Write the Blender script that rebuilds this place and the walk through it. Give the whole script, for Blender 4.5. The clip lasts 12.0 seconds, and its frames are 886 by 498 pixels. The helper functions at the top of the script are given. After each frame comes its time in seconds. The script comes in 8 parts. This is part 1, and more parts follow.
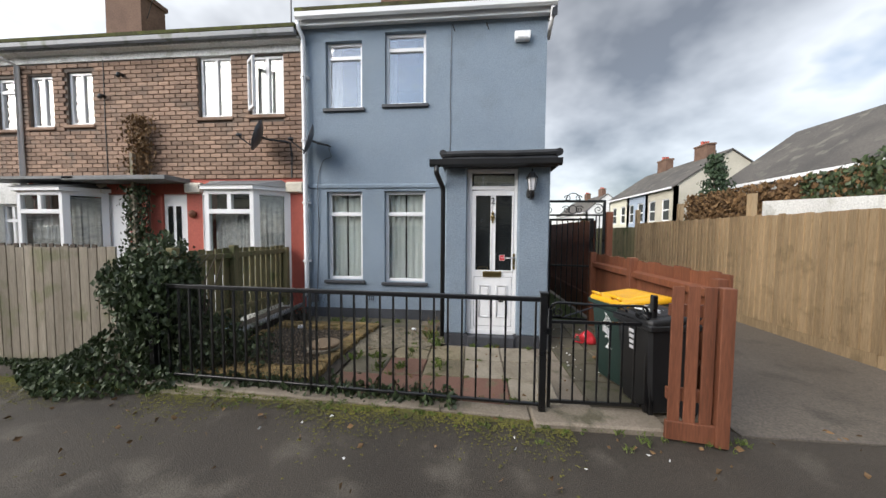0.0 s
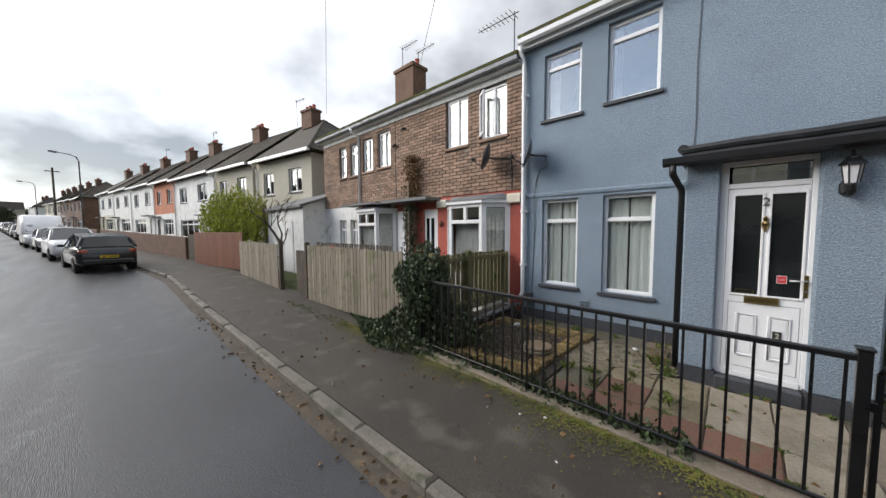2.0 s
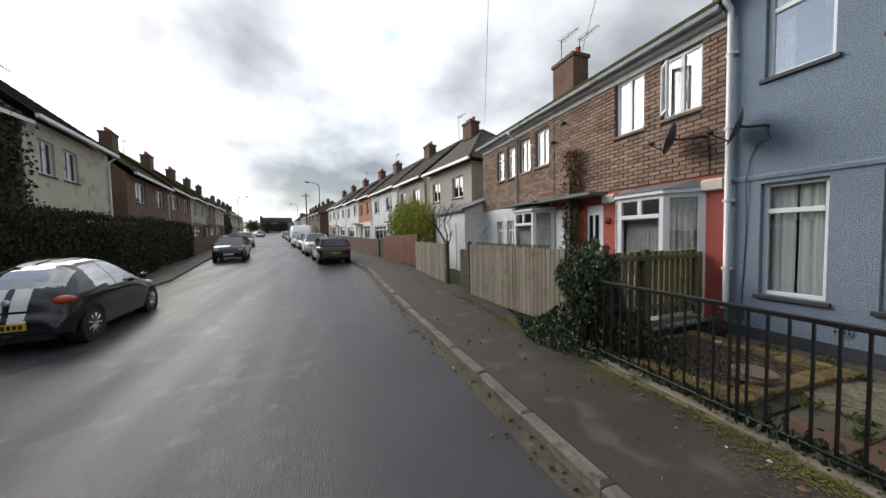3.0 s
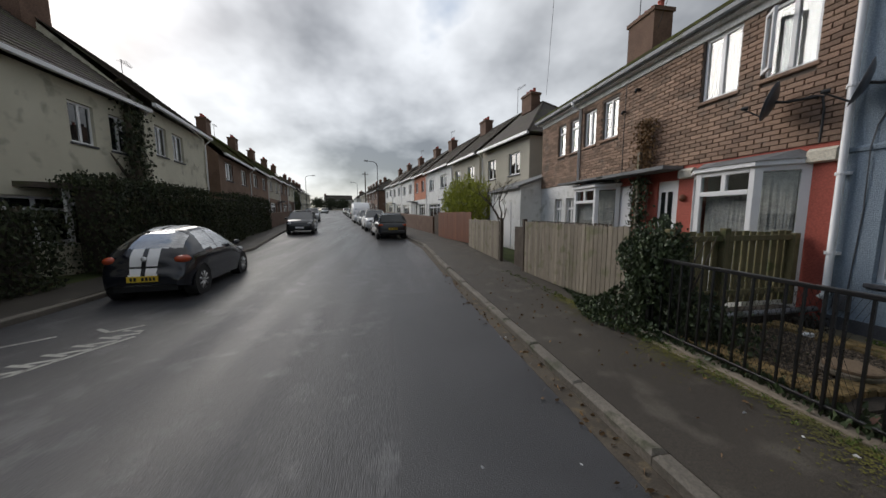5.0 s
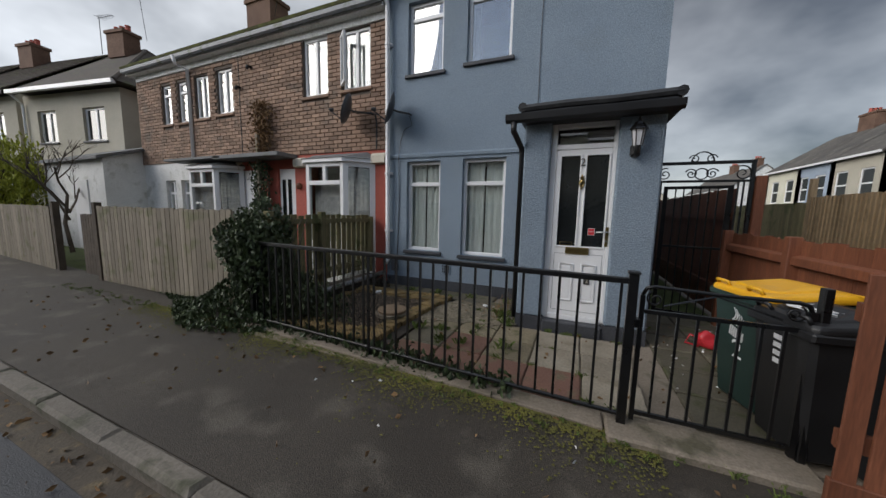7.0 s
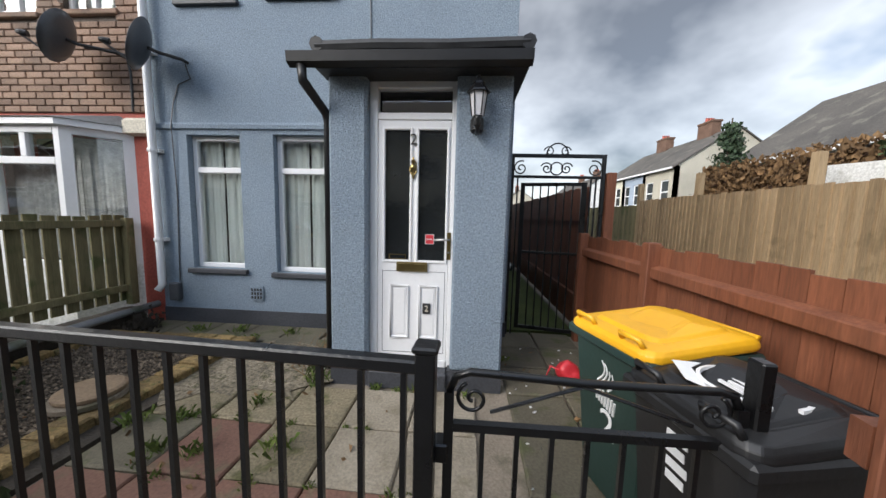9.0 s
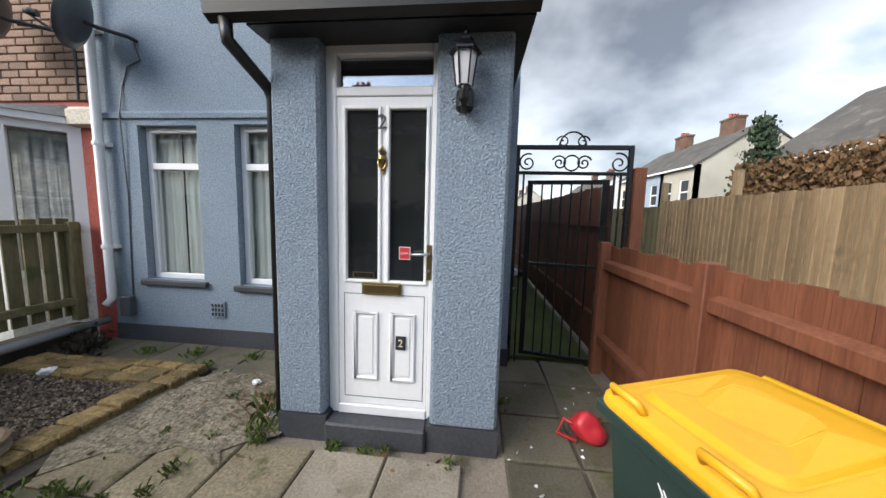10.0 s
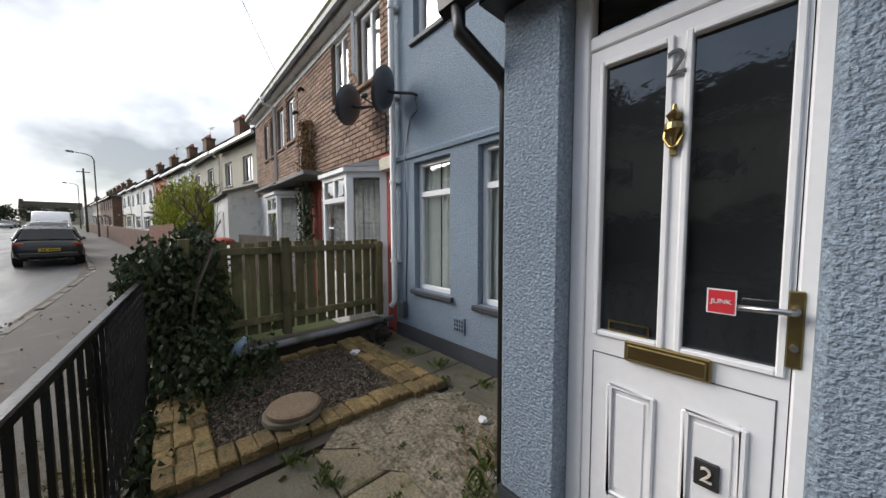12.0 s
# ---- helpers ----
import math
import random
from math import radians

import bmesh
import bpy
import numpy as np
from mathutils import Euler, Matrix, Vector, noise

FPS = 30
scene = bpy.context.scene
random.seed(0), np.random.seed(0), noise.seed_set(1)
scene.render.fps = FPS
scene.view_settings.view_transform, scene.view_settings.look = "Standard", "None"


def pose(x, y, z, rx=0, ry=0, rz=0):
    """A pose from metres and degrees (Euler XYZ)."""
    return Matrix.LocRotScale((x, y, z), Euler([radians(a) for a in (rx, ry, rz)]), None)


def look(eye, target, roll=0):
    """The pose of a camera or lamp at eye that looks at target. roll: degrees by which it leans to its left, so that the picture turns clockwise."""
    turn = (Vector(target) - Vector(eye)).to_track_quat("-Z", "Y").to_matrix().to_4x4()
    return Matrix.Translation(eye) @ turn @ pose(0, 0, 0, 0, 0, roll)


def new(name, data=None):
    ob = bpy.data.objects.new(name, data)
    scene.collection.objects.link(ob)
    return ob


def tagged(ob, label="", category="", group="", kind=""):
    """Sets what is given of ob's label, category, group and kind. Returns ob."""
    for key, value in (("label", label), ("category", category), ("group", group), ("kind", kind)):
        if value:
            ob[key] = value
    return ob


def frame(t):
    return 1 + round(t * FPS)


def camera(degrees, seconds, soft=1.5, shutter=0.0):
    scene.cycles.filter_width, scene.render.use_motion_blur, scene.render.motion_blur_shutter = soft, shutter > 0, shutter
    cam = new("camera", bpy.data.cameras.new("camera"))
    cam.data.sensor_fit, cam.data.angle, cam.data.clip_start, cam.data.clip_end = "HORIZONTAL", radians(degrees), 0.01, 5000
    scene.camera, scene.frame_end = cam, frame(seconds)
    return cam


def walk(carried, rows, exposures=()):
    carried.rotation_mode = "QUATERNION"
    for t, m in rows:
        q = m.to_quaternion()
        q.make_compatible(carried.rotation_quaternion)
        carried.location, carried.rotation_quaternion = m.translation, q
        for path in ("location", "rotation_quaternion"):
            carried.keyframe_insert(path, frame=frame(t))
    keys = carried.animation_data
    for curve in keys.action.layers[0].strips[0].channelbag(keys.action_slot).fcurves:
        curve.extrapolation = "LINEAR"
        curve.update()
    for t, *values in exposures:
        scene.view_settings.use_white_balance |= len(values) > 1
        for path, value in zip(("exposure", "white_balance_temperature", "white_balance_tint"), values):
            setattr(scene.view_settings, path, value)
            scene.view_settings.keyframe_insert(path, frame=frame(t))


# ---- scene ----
cam = camera(110.0, 12.0)

PATH = [
    (0, (-0.063, -4.391, 1.561), (-0.244, -2.401, 1.462), 0.4),
    (0.5, (-0.066, -4.383, 1.569), (-0.349, -2.406, 1.465), 0.4),
    (1, (-0.14, -4.488, 1.559), (-0.658, -2.558, 1.464), 0.6),
    (1.5, (-0.189, -4.654, 1.634), (-1.106, -2.88, 1.534), -0.4),
    (2, (-0.031, -4.596, 1.75), (-1.387, -3.131, 1.626), -0.3),
    (2.5, (0.045, -4.757, 1.689), (-1.632, -3.672, 1.593), -1.5),
    (3, (0.006, -4.807, 1.67), (-1.873, -4.131, 1.576), -1.2),
    (3.5, (0.057, -4.871, 1.627), (-1.879, -4.379, 1.516), -0.4),
    (5.5, (0.188, -4.91, 1.591), (-1.769, -4.568, 1.359), -0.3),
    (6, (0.256, -4.514, 1.571), (-1.536, -3.66, 1.328), -0.2),
    (6.5, (0.187, -4.239, 1.418), (-1.263, -2.88, 1.193), 0.8),
    (7, (0.182, -3.988, 1.423), (-0.587, -2.158, 1.184), 1.3),
    (7.5, (0.322, -3.665, 1.37), (0.072, -1.693, 1.146), 1.2),
    (9.5, (0.715, -2.189, 1.448), (0.583, -0.205, 1.235), 1.5),
    (10, (0.796, -1.91, 1.471), (0.598, 0.069, 1.257), 1.6),
    (10.5, (0.854, -1.733, 1.503), (0.077, 0.098, 1.301), 0.5),
    (11, (0.737, -1.579, 1.497), (-0.401, 0.053, 1.288), 0.5),
    (11.5, (0.587, -1.503, 1.519), (-0.791, -0.065, 1.335), -0.2),
    (12, (0.5, -1.337, 1.463), (-0.984, -0.002, 1.339), -0.2),
]
walk(cam, [(t, look(eye, target, roll)) for t, eye, target, roll in PATH], exposures=[(0.0, 1.48, 6530, 10), (1.5, 1.33, 6530, 10), (2.5, 1.18, 6530, 10), (3.5, 0.73, 6530, 10), (5.5, 0.43, 6530, 10), (6.5, 0.43, 6430, 10), (7.5, 0.83, 6380, 10), (9.5, 1.56, 6380, 10), (10.5, 1.64, 6430, 10), (12.0, 1.2, 6530, 11)])

# light: an overcast afternoon, brighter down the street
world = bpy.data.worlds.new("overcast")
scene.world = world
world.use_nodes = True
wn, wl = world.node_tree.nodes, world.node_tree.links
wn.clear()
w_out = wn.new("ShaderNodeOutputWorld")
w_bg = wn.new("ShaderNodeBackground")
w_sky = wn.new("ShaderNodeTexSky")
w_sky.sky_type, w_sky.sun_disc = "NISHITA", False
w_sky.sun_elevation, w_sky.sun_rotation = radians(28), radians(-130)
w_sky.air_density, w_sky.dust_density = 1.0, 0.7
w_co = wn.new("ShaderNodeTexCoord")
w_sep = wn.new("ShaderNodeSeparateXYZ")
w_div = wn.new("ShaderNodeVectorMath"); w_div.operation = "DIVIDE"
w_zed = wn.new("ShaderNodeMath"); w_zed.operation = "ADD"; w_zed.inputs[1].default_value = 0.5
w_zmx = wn.new("ShaderNodeMath"); w_zmx.operation = "MAXIMUM"; w_zmx.inputs[1].default_value = 0.05
w_cmb = wn.new("ShaderNodeCombineXYZ")
w_no = wn.new("ShaderNodeTexNoise")
w_no.inputs["Scale"].default_value, w_no.inputs["Detail"].default_value, w_no.inputs["Roughness"].default_value = 1.75, 5, 0.5
w_ramp = wn.new("ShaderNodeValToRGB")
w_ramp.color_ramp.elements[0].position, w_ramp.color_ramp.elements[1].position = 0.40, 0.66
w_ramp.color_ramp.elements[0].color = (2.95, 3.15, 3.5, 1)
w_gap = w_ramp.color_ramp.elements.new(0.33); w_gap.color = (2.5, 2.9, 3.5, 1)
w_ramp.color_ramp.elements[1].color = (4.8, 4.9, 5.0, 1)
w_mix = wn.new("ShaderNodeMix"); w_mix.data_type = "RGBA"; w_mix.inputs["Factor"].default_value = 0.86
# the veil of cloud is brightest round the hidden sun
SUN_WAY = Vector((-0.68, -0.57, 0.47)).normalized()
w_dot = wn.new("ShaderNodeVectorMath"); w_dot.operation = "DOT_PRODUCT"; w_dot.inputs[1].default_value = SUN_WAY
w_glo = wn.new("ShaderNodeMapRange")
w_glo.inputs["From Min"].default_value, w_glo.inputs["From Max"].default_value = -0.2, 1.0
w_glo.inputs["To Min"].default_value, w_glo.inputs["To Max"].default_value = 0.62, 1.48
w_mul = wn.new("ShaderNodeVectorMath"); w_mul.operation = "MULTIPLY"
wl.new(w_co.outputs["Generated"], w_sep.inputs[0]); wl.new(w_sep.outputs["Z"], w_zmx.inputs[0]); wl.new(w_zmx.outputs[0], w_zed.inputs[0])
for k in "XYZ":
    wl.new(w_zed.outputs[0], w_cmb.inputs[k])
wl.new(w_co.outputs["Generated"], w_div.inputs[0]); wl.new(w_cmb.outputs[0], w_div.inputs[1])
wl.new(w_div.outputs[0], w_no.inputs["Vector"]); wl.new(w_no.outputs["Fac"], w_ramp.inputs["Fac"])
wl.new(w_co.outputs["Generated"], w_dot.inputs[0]); wl.new(w_dot.outputs["Value"], w_glo.inputs["Value"])
wl.new(w_ramp.outputs["Color"], w_mul.inputs[0]); wl.new(w_glo.outputs[0], w_mul.inputs[1])
# the cloud thins to blue sky high over the far side of the street
w_gapdot = wn.new("ShaderNodeVectorMath"); w_gapdot.operation = "DOT_PRODUCT"; w_gapdot.inputs[1].default_value = Vector((-0.15, -0.82, 0.52)).normalized()
w_cov = wn.new("ShaderNodeMapRange"); w_cov.interpolation_type = "SMOOTHSTEP"
w_cov.inputs["From Min"].default_value, w_cov.inputs["From Max"].default_value = 0.6, 0.98
w_cov.inputs["To Min"].default_value, w_cov.inputs["To Max"].default_value = 0.86, 0.2
wl.new(w_co.outputs["Generated"], w_gapdot.inputs[0]); wl.new(w_gapdot.outputs["Value"], w_cov.inputs["Value"]); wl.new(w_cov.outputs[0], w_mix.inputs["Factor"])
wl.new(w_sky.outputs["Color"], w_mix.inputs["A"]); wl.new(w_mul.outputs[0], w_mix.inputs["B"])
wl.new(w_mix.outputs["Result"], w_bg.inputs["Color"]); w_bg.inputs["Strength"].default_value = 0.12
wl.new(w_bg.outputs[0], w_out.inputs["Surface"])
sun_data = bpy.data.lights.new("sun", "SUN")
sun_data.energy, sun_data.angle, sun_data.color = 1.5, radians(45), (1.0, 0.95, 0.88)
sun_ob = new("sun", sun_data)
sun_ob.matrix_world = look((0, 0, 30), Vector((0, 0, 30)) - SUN_WAY * 10)

# ---- materials ----
def node_mat(name):
    m = bpy.data.materials.new(name)
    m.use_nodes = True
    return m, m.node_tree.nodes, m.node_tree.links, m.node_tree.nodes["Principled BSDF"]


def surface(name, a, b, rough=0.8, grain=40.0, patch=1.2, c=None, bump=0.15, bump_scale=None, metal=0.0, spread=0.0, stretch=(1, 1, 1), spec=0.5, edge=0.5, rough_var=0.1, voronoi=False, depth=0.01, mottle=0.2):
    """Two colours a and b mixed by coarse noise, with fine grain; c is a colour of stains; spread varies the brightness per piece."""
    m, n, l, bs = node_mat(name)
    geo = n.new("ShaderNodeNewGeometry")
    mp = n.new("ShaderNodeMapping"); mp.inputs["Scale"].default_value = stretch
    l.new(geo.outputs["Position"], mp.inputs["Vector"])
    big = n.new("ShaderNodeTexNoise"); big.inputs["Scale"].default_value, big.inputs["Detail"].default_value = patch, 5
    fine = n.new("ShaderNodeTexNoise"); fine.inputs["Scale"].default_value, fine.inputs["Detail"].default_value = grain, 4
    l.new(mp.outputs[0], big.inputs["Vector"]); l.new(mp.outputs[0], fine.inputs["Vector"])
    r1 = n.new("ShaderNodeValToRGB"); r1.color_ramp.elements[0].position, r1.color_ramp.elements[1].position = edge - 0.18, edge + 0.18
    r1.color_ramp.elements[0].color, r1.color_ramp.elements[1].color = (*a, 1), (*b, 1)
    l.new(big.outputs["Fac"], r1.inputs["Fac"])
    col = r1.outputs["Color"]
    if c:
        st = n.new("ShaderNodeTexNoise"); st.inputs["Scale"].default_value, st.inputs["Detail"].default_value = patch * 2.7, 7
        l.new(geo.outputs["Position"], st.inputs["Vector"])
        r2 = n.new("ShaderNodeValToRGB"); r2.color_ramp.elements[0].position, r2.color_ramp.elements[1].position = 0.55, 0.68
        l.new(st.outputs["Fac"], r2.inputs["Fac"])
        mx = n.new("ShaderNodeMix"); mx.data_type = "RGBA"
        l.new(r2.outputs["Color"], mx.inputs["Factor"]); l.new(col, mx.inputs["A"]); mx.inputs["B"].default_value = (*c, 1)
        col = mx.outputs["Result"]
    val = n.new("ShaderNodeMapRange"); val.inputs["From Min"].default_value, val.inputs["From Max"].default_value = 0.3, 0.7
    val.inputs["To Min"].default_value, val.inputs["To Max"].default_value = 1 - mottle, 1 + mottle
    l.new(fine.outputs["Fac"], val.inputs["Value"])
    hsv = n.new("ShaderNodeHueSaturation"); l.new(col, hsv.inputs["Color"])
    if spread:
        inf = n.new("ShaderNodeObjectInfo"); isl = n.new("ShaderNodeMath"); isl.operation = "ADD"
        l.new(inf.outputs["Random"], isl.inputs[0]); l.new(geo.outputs["Random Per Island"], isl.inputs[1])
        fr = n.new("ShaderNodeMath"); fr.operation = "FRACT"; l.new(isl.outputs[0], fr.inputs[0])
        mr = n.new("ShaderNodeMapRange"); mr.inputs["To Min"].default_value, mr.inputs["To Max"].default_value = 1 - spread, 1 + spread
        l.new(fr.outputs[0], mr.inputs["Value"])
        mu = n.new("ShaderNodeMath"); mu.operation = "MULTIPLY"; l.new(mr.outputs[0], mu.inputs[0]); l.new(val.outputs[0], mu.inputs[1])
        l.new(mu.outputs[0], hsv.inputs["Value"])
    else:
        l.new(val.outputs[0], hsv.inputs["Value"])
    l.new(hsv.outputs[0], bs.inputs["Base Color"])
    rr = n.new("ShaderNodeMapRange"); rr.inputs["To Min"].default_value, rr.inputs["To Max"].default_value = max(0.03, rough - rough_var), min(1, rough + rough_var)
    l.new(big.outputs["Fac"], rr.inputs["Value"]); l.new(rr.outputs[0], bs.inputs["Roughness"])
    bs.inputs["Metallic"].default_value, bs.inputs["Specular IOR Level"].default_value = metal, spec
    if bump:
        bp = n.new("ShaderNodeBump"); bp.inputs["Strength"].default_value, bp.inputs["Distance"].default_value = bump, depth
        src = fine
        if bump_scale or voronoi:
            if voronoi:
                src = n.new("ShaderNodeTexVoronoi"); src.feature = "SMOOTH_F1"; src.inputs["Scale"].default_value = bump_scale
                l.new(geo.outputs["Position"], src.inputs["Vector"]); l.new(src.outputs["Distance"], bp.inputs["Height"])
                bp.invert = True
            else:
                src = n.new("ShaderNodeTexNoise"); src.inputs["Scale"].default_value, src.inputs["Detail"].default_value = bump_scale, 3
                l.new(mp.outputs[0], src.inputs["Vector"]); l.new(src.outputs["Fac"], bp.inputs["Height"])
        else:
            l.new(fine.outputs["Fac"], bp.inputs["Height"])
        l.new(bp.outputs[0], bs.inputs["Normal"])
    return m


def plain(name, col, rough=0.5, metal=0.0, spec=0.5):
    v = [min(1, k * 1.12) for k in col]
    return surface(name, col, v, rough=rough, metal=metal, spec=spec, grain=60, patch=3, bump=0.03, mottle=0.03)


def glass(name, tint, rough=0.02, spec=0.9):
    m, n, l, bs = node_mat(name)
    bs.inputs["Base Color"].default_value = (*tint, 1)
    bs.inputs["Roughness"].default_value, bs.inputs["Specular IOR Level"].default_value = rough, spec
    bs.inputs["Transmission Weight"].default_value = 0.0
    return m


def clear_glass(name, base=0.12, slant=0.75):
    """A thin pane: mostly clear, mirroring more at a slant."""
    m, n, l, bs = node_mat(name)
    tr = n.new("ShaderNodeBsdfTransparent"); gl = n.new("ShaderNodeBsdfGlossy"); fr = n.new("ShaderNodeLayerWeight"); mx = n.new("ShaderNodeMixShader")
    pw = n.new("ShaderNodeMath"); pw.operation = "POWER"; pw.inputs[1].default_value = 3.0
    ad = n.new("ShaderNodeMath"); ad.operation = "MULTIPLY_ADD"; ad.inputs[1].default_value, ad.inputs[2].default_value = slant, base
    gl.inputs["Roughness"].default_value = 0.02
    tr.inputs["Color"].default_value = (0.93, 0.95, 0.95, 1)
    l.new(fr.outputs["Facing"], pw.inputs[0]); l.new(pw.outputs[0], ad.inputs[0]); l.new(ad.outputs[0], mx.inputs["Fac"]); l.new(tr.outputs[0], mx.inputs[1]); l.new(gl.outputs[0], mx.inputs[2])
    l.new(mx.outputs[0], n["Material Output"].inputs["Surface"])
    return m


M = {}
M["render_blue"] = surface("painted roughcast render", (0.222, 0.278, 0.34), (0.255, 0.315, 0.378), rough=0.8, grain=70, patch=0.9, bump=1.0, bump_scale=95, depth=0.019, c=(0.23, 0.283, 0.335), spec=0.35, mottle=0.3)
M["plinth"] = surface("dark painted plinth", (0.035, 0.038, 0.045), (0.06, 0.062, 0.07), rough=0.6, grain=50, bump=0.3)
M["upvc"] = surface("white plastic", (0.77, 0.77, 0.775), (0.8, 0.8, 0.8), rough=0.32, grain=30, patch=2, bump=0.02, mottle=0.02)
M["white_paint"] = surface("white masonry paint", (0.62, 0.62, 0.6), (0.75, 0.75, 0.73), rough=0.7, grain=40, patch=1.5, c=(0.5, 0.5, 0.46), bump=0.2)
M["cream"] = surface("cream render", (0.54, 0.51, 0.4), (0.62, 0.59, 0.47), rough=0.9, grain=60, patch=0.7, c=(0.36, 0.34, 0.26), bump=0.4)
M["grey_render"] = surface("grey roughcast", (0.4, 0.37, 0.3), (0.49, 0.455, 0.375), rough=0.9, grain=60, patch=0.7, bump=0.4)
M["orange_render"] = surface("orange paint", (0.42, 0.14, 0.07), (0.5, 0.19, 0.1), rough=0.8, bump=0.2)
M["red_paint"] = surface("red masonry paint", (0.36, 0.075, 0.05), (0.42, 0.1, 0.07), rough=0.75, bump=0.2)
M["brick"] = surface("brown brick", (0.22, 0.14, 0.098), (0.31, 0.21, 0.15), rough=0.9, grain=70, patch=0.8, c=(0.2, 0.15, 0.115), bump=0.5, spread=0.3, mottle=0.3)
M["mortar"] = surface("dark mortar", (0.1, 0.08, 0.065), (0.14, 0.115, 0.095), rough=0.95, bump=0.4)
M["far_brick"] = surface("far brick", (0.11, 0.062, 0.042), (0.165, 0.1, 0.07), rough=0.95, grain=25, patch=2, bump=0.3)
M["roof"] = surface("brown roof tiles", (0.055, 0.045, 0.038), (0.085, 0.068, 0.055), rough=0.9, grain=12, patch=0.8, c=(0.08, 0.085, 0.04), bump=0.5, spread=0.2)
M["roof_moss"] = surface("mossy roof tiles", (0.075, 0.07, 0.035), (0.12, 0.13, 0.035), rough=0.95, grain=14, patch=1.4, c=(0.16, 0.18, 0.04), bump=0.6)
M["asphalt"] = surface("wet asphalt road", (0.036, 0.036, 0.039), (0.054, 0.054, 0.058), rough=0.4, spec=0.42, grain=110, patch=1.1, c=(0.09, 0.09, 0.093), bump=0.6, bump_scale=130, depth=0.008, stretch=(0.1, 1, 1), rough_var=0.34, mottle=0.4)
M["patch"] = surface("newer asphalt patch", (0.034, 0.034, 0.037), (0.05, 0.05, 0.054), rough=0.42, grain=120, patch=0.8, bump=0.6, bump_scale=130, depth=0.008, rough_var=0.2, mottle=0.4)
M["pavement"] = surface("worn asphalt pavement", (0.035, 0.028, 0.021), (0.057, 0.047, 0.036), rough=0.7, grain=110, patch=0.9, c=(0.085, 0.073, 0.057), bump=0.7, bump_scale=130, depth=0.008, mottle=0.45)
M["moss"] = surface("moss", (0.07, 0.068, 0.018), (0.14, 0.13, 0.024), rough=1, grain=60, patch=3, bump=0.9, bump_scale=70)
M["kerb"] = surface("stone kerb", (0.13, 0.115, 0.095), (0.2, 0.175, 0.145), rough=0.8, grain=50, patch=1.8, c=(0.08, 0.08, 0.05), bump=0.5, spread=0.15)
M["concrete"] = surface("old concrete", (0.14, 0.115, 0.085), (0.24, 0.2, 0.155), rough=0.85, grain=60, patch=1.3, c=(0.09, 0.08, 0.05), bump=0.5)
M["rough_patch"] = surface("crumbling concrete", (0.12, 0.1, 0.068), (0.25, 0.21, 0.15), rough=0.95, grain=45, patch=5, c=(0.07, 0.066, 0.03), bump=1.0, bump_scale=26, depth=0.03, mottle=0.5)
M["terrace_brick"] = surface("distant brown brick", (0.17, 0.105, 0.072), (0.23, 0.15, 0.105), rough=0.95, grain=25, patch=2, bump=0.3)
M["drive"] = surface("concrete drive", (0.085, 0.072, 0.058), (0.14, 0.12, 0.098), rough=0.7, grain=60, patch=0.6, c=(0.06, 0.053, 0.042), bump=0.5, mottle=0.35)
M["slab"] = surface("weathered slab", (0.155, 0.128, 0.08), (0.235, 0.195, 0.125), rough=0.85, grain=60, patch=2.6, c=(0.085, 0.083, 0.03), bump=0.6, mottle=0.35, spread=0.16)
M["slab_red"] = surface("red slab", (0.14, 0.07, 0.05), (0.19, 0.1, 0.07), rough=0.85, grain=60, patch=2.2, c=(0.13, 0.1, 0.06), bump=0.4, spread=0.16)
M["edging"] = surface("buff block", (0.14, 0.094, 0.035), (0.225, 0.152, 0.06), rough=0.85, grain=60, patch=5, c=(0.085, 0.08, 0.022), bump=0.8, spread=0.3, mottle=0.4)
M["gravel"] = surface("gravel", (0.065, 0.05, 0.036), (0.18, 0.14, 0.1), rough=0.9, grain=30, patch=30, bump=0.6, spread=0.6)
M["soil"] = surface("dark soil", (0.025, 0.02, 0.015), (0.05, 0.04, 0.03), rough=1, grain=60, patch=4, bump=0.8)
M["grass"] = surface("rough grass", (0.045, 0.06, 0.015), (0.075, 0.095, 0.025), rough=1, grain=60, patch=2, bump=0.8)
M["iron"] = surface("black painted iron", (0.004, 0.004, 0.0045), (0.008, 0.008, 0.0085), rough=0.3, grain=50, patch=5, bump=0.15, mottle=0.1)
M["black_plastic"] = surface("black plastic", (0.009, 0.009, 0.01), (0.014, 0.014, 0.015), rough=0.42, grain=40, patch=4, bump=0.08, mottle=0.06)
M["dark_trim"] = surface("black roof trim", (0.014, 0.014, 0.015), (0.03, 0.03, 0.031), rough=0.5, grain=30, patch=6, bump=0.3, mottle=0.12)
M["brown_wood"] = surface("red-brown stained timber", (0.135, 0.045, 0.021), (0.19, 0.067, 0.032), rough=0.65, grain=16, patch=2, stretch=(6, 6, 0.6), bump=0.25, spread=0.14)
M["new_wood"] = surface("new fence timber", (0.27, 0.19, 0.105), (0.36, 0.26, 0.15), rough=0.8, grain=14, patch=1.6, stretch=(7, 7, 0.5), bump=0.25, spread=0.16, c=(0.23, 0.165, 0.09))
M["old_wood"] = surface("weathered grey timber", (0.19, 0.16, 0.12), (0.27, 0.235, 0.185), rough=0.9, grain=16, patch=1.6, stretch=(7, 7, 0.5), bump=0.35, spread=0.2, c=(0.16, 0.15, 0.09))
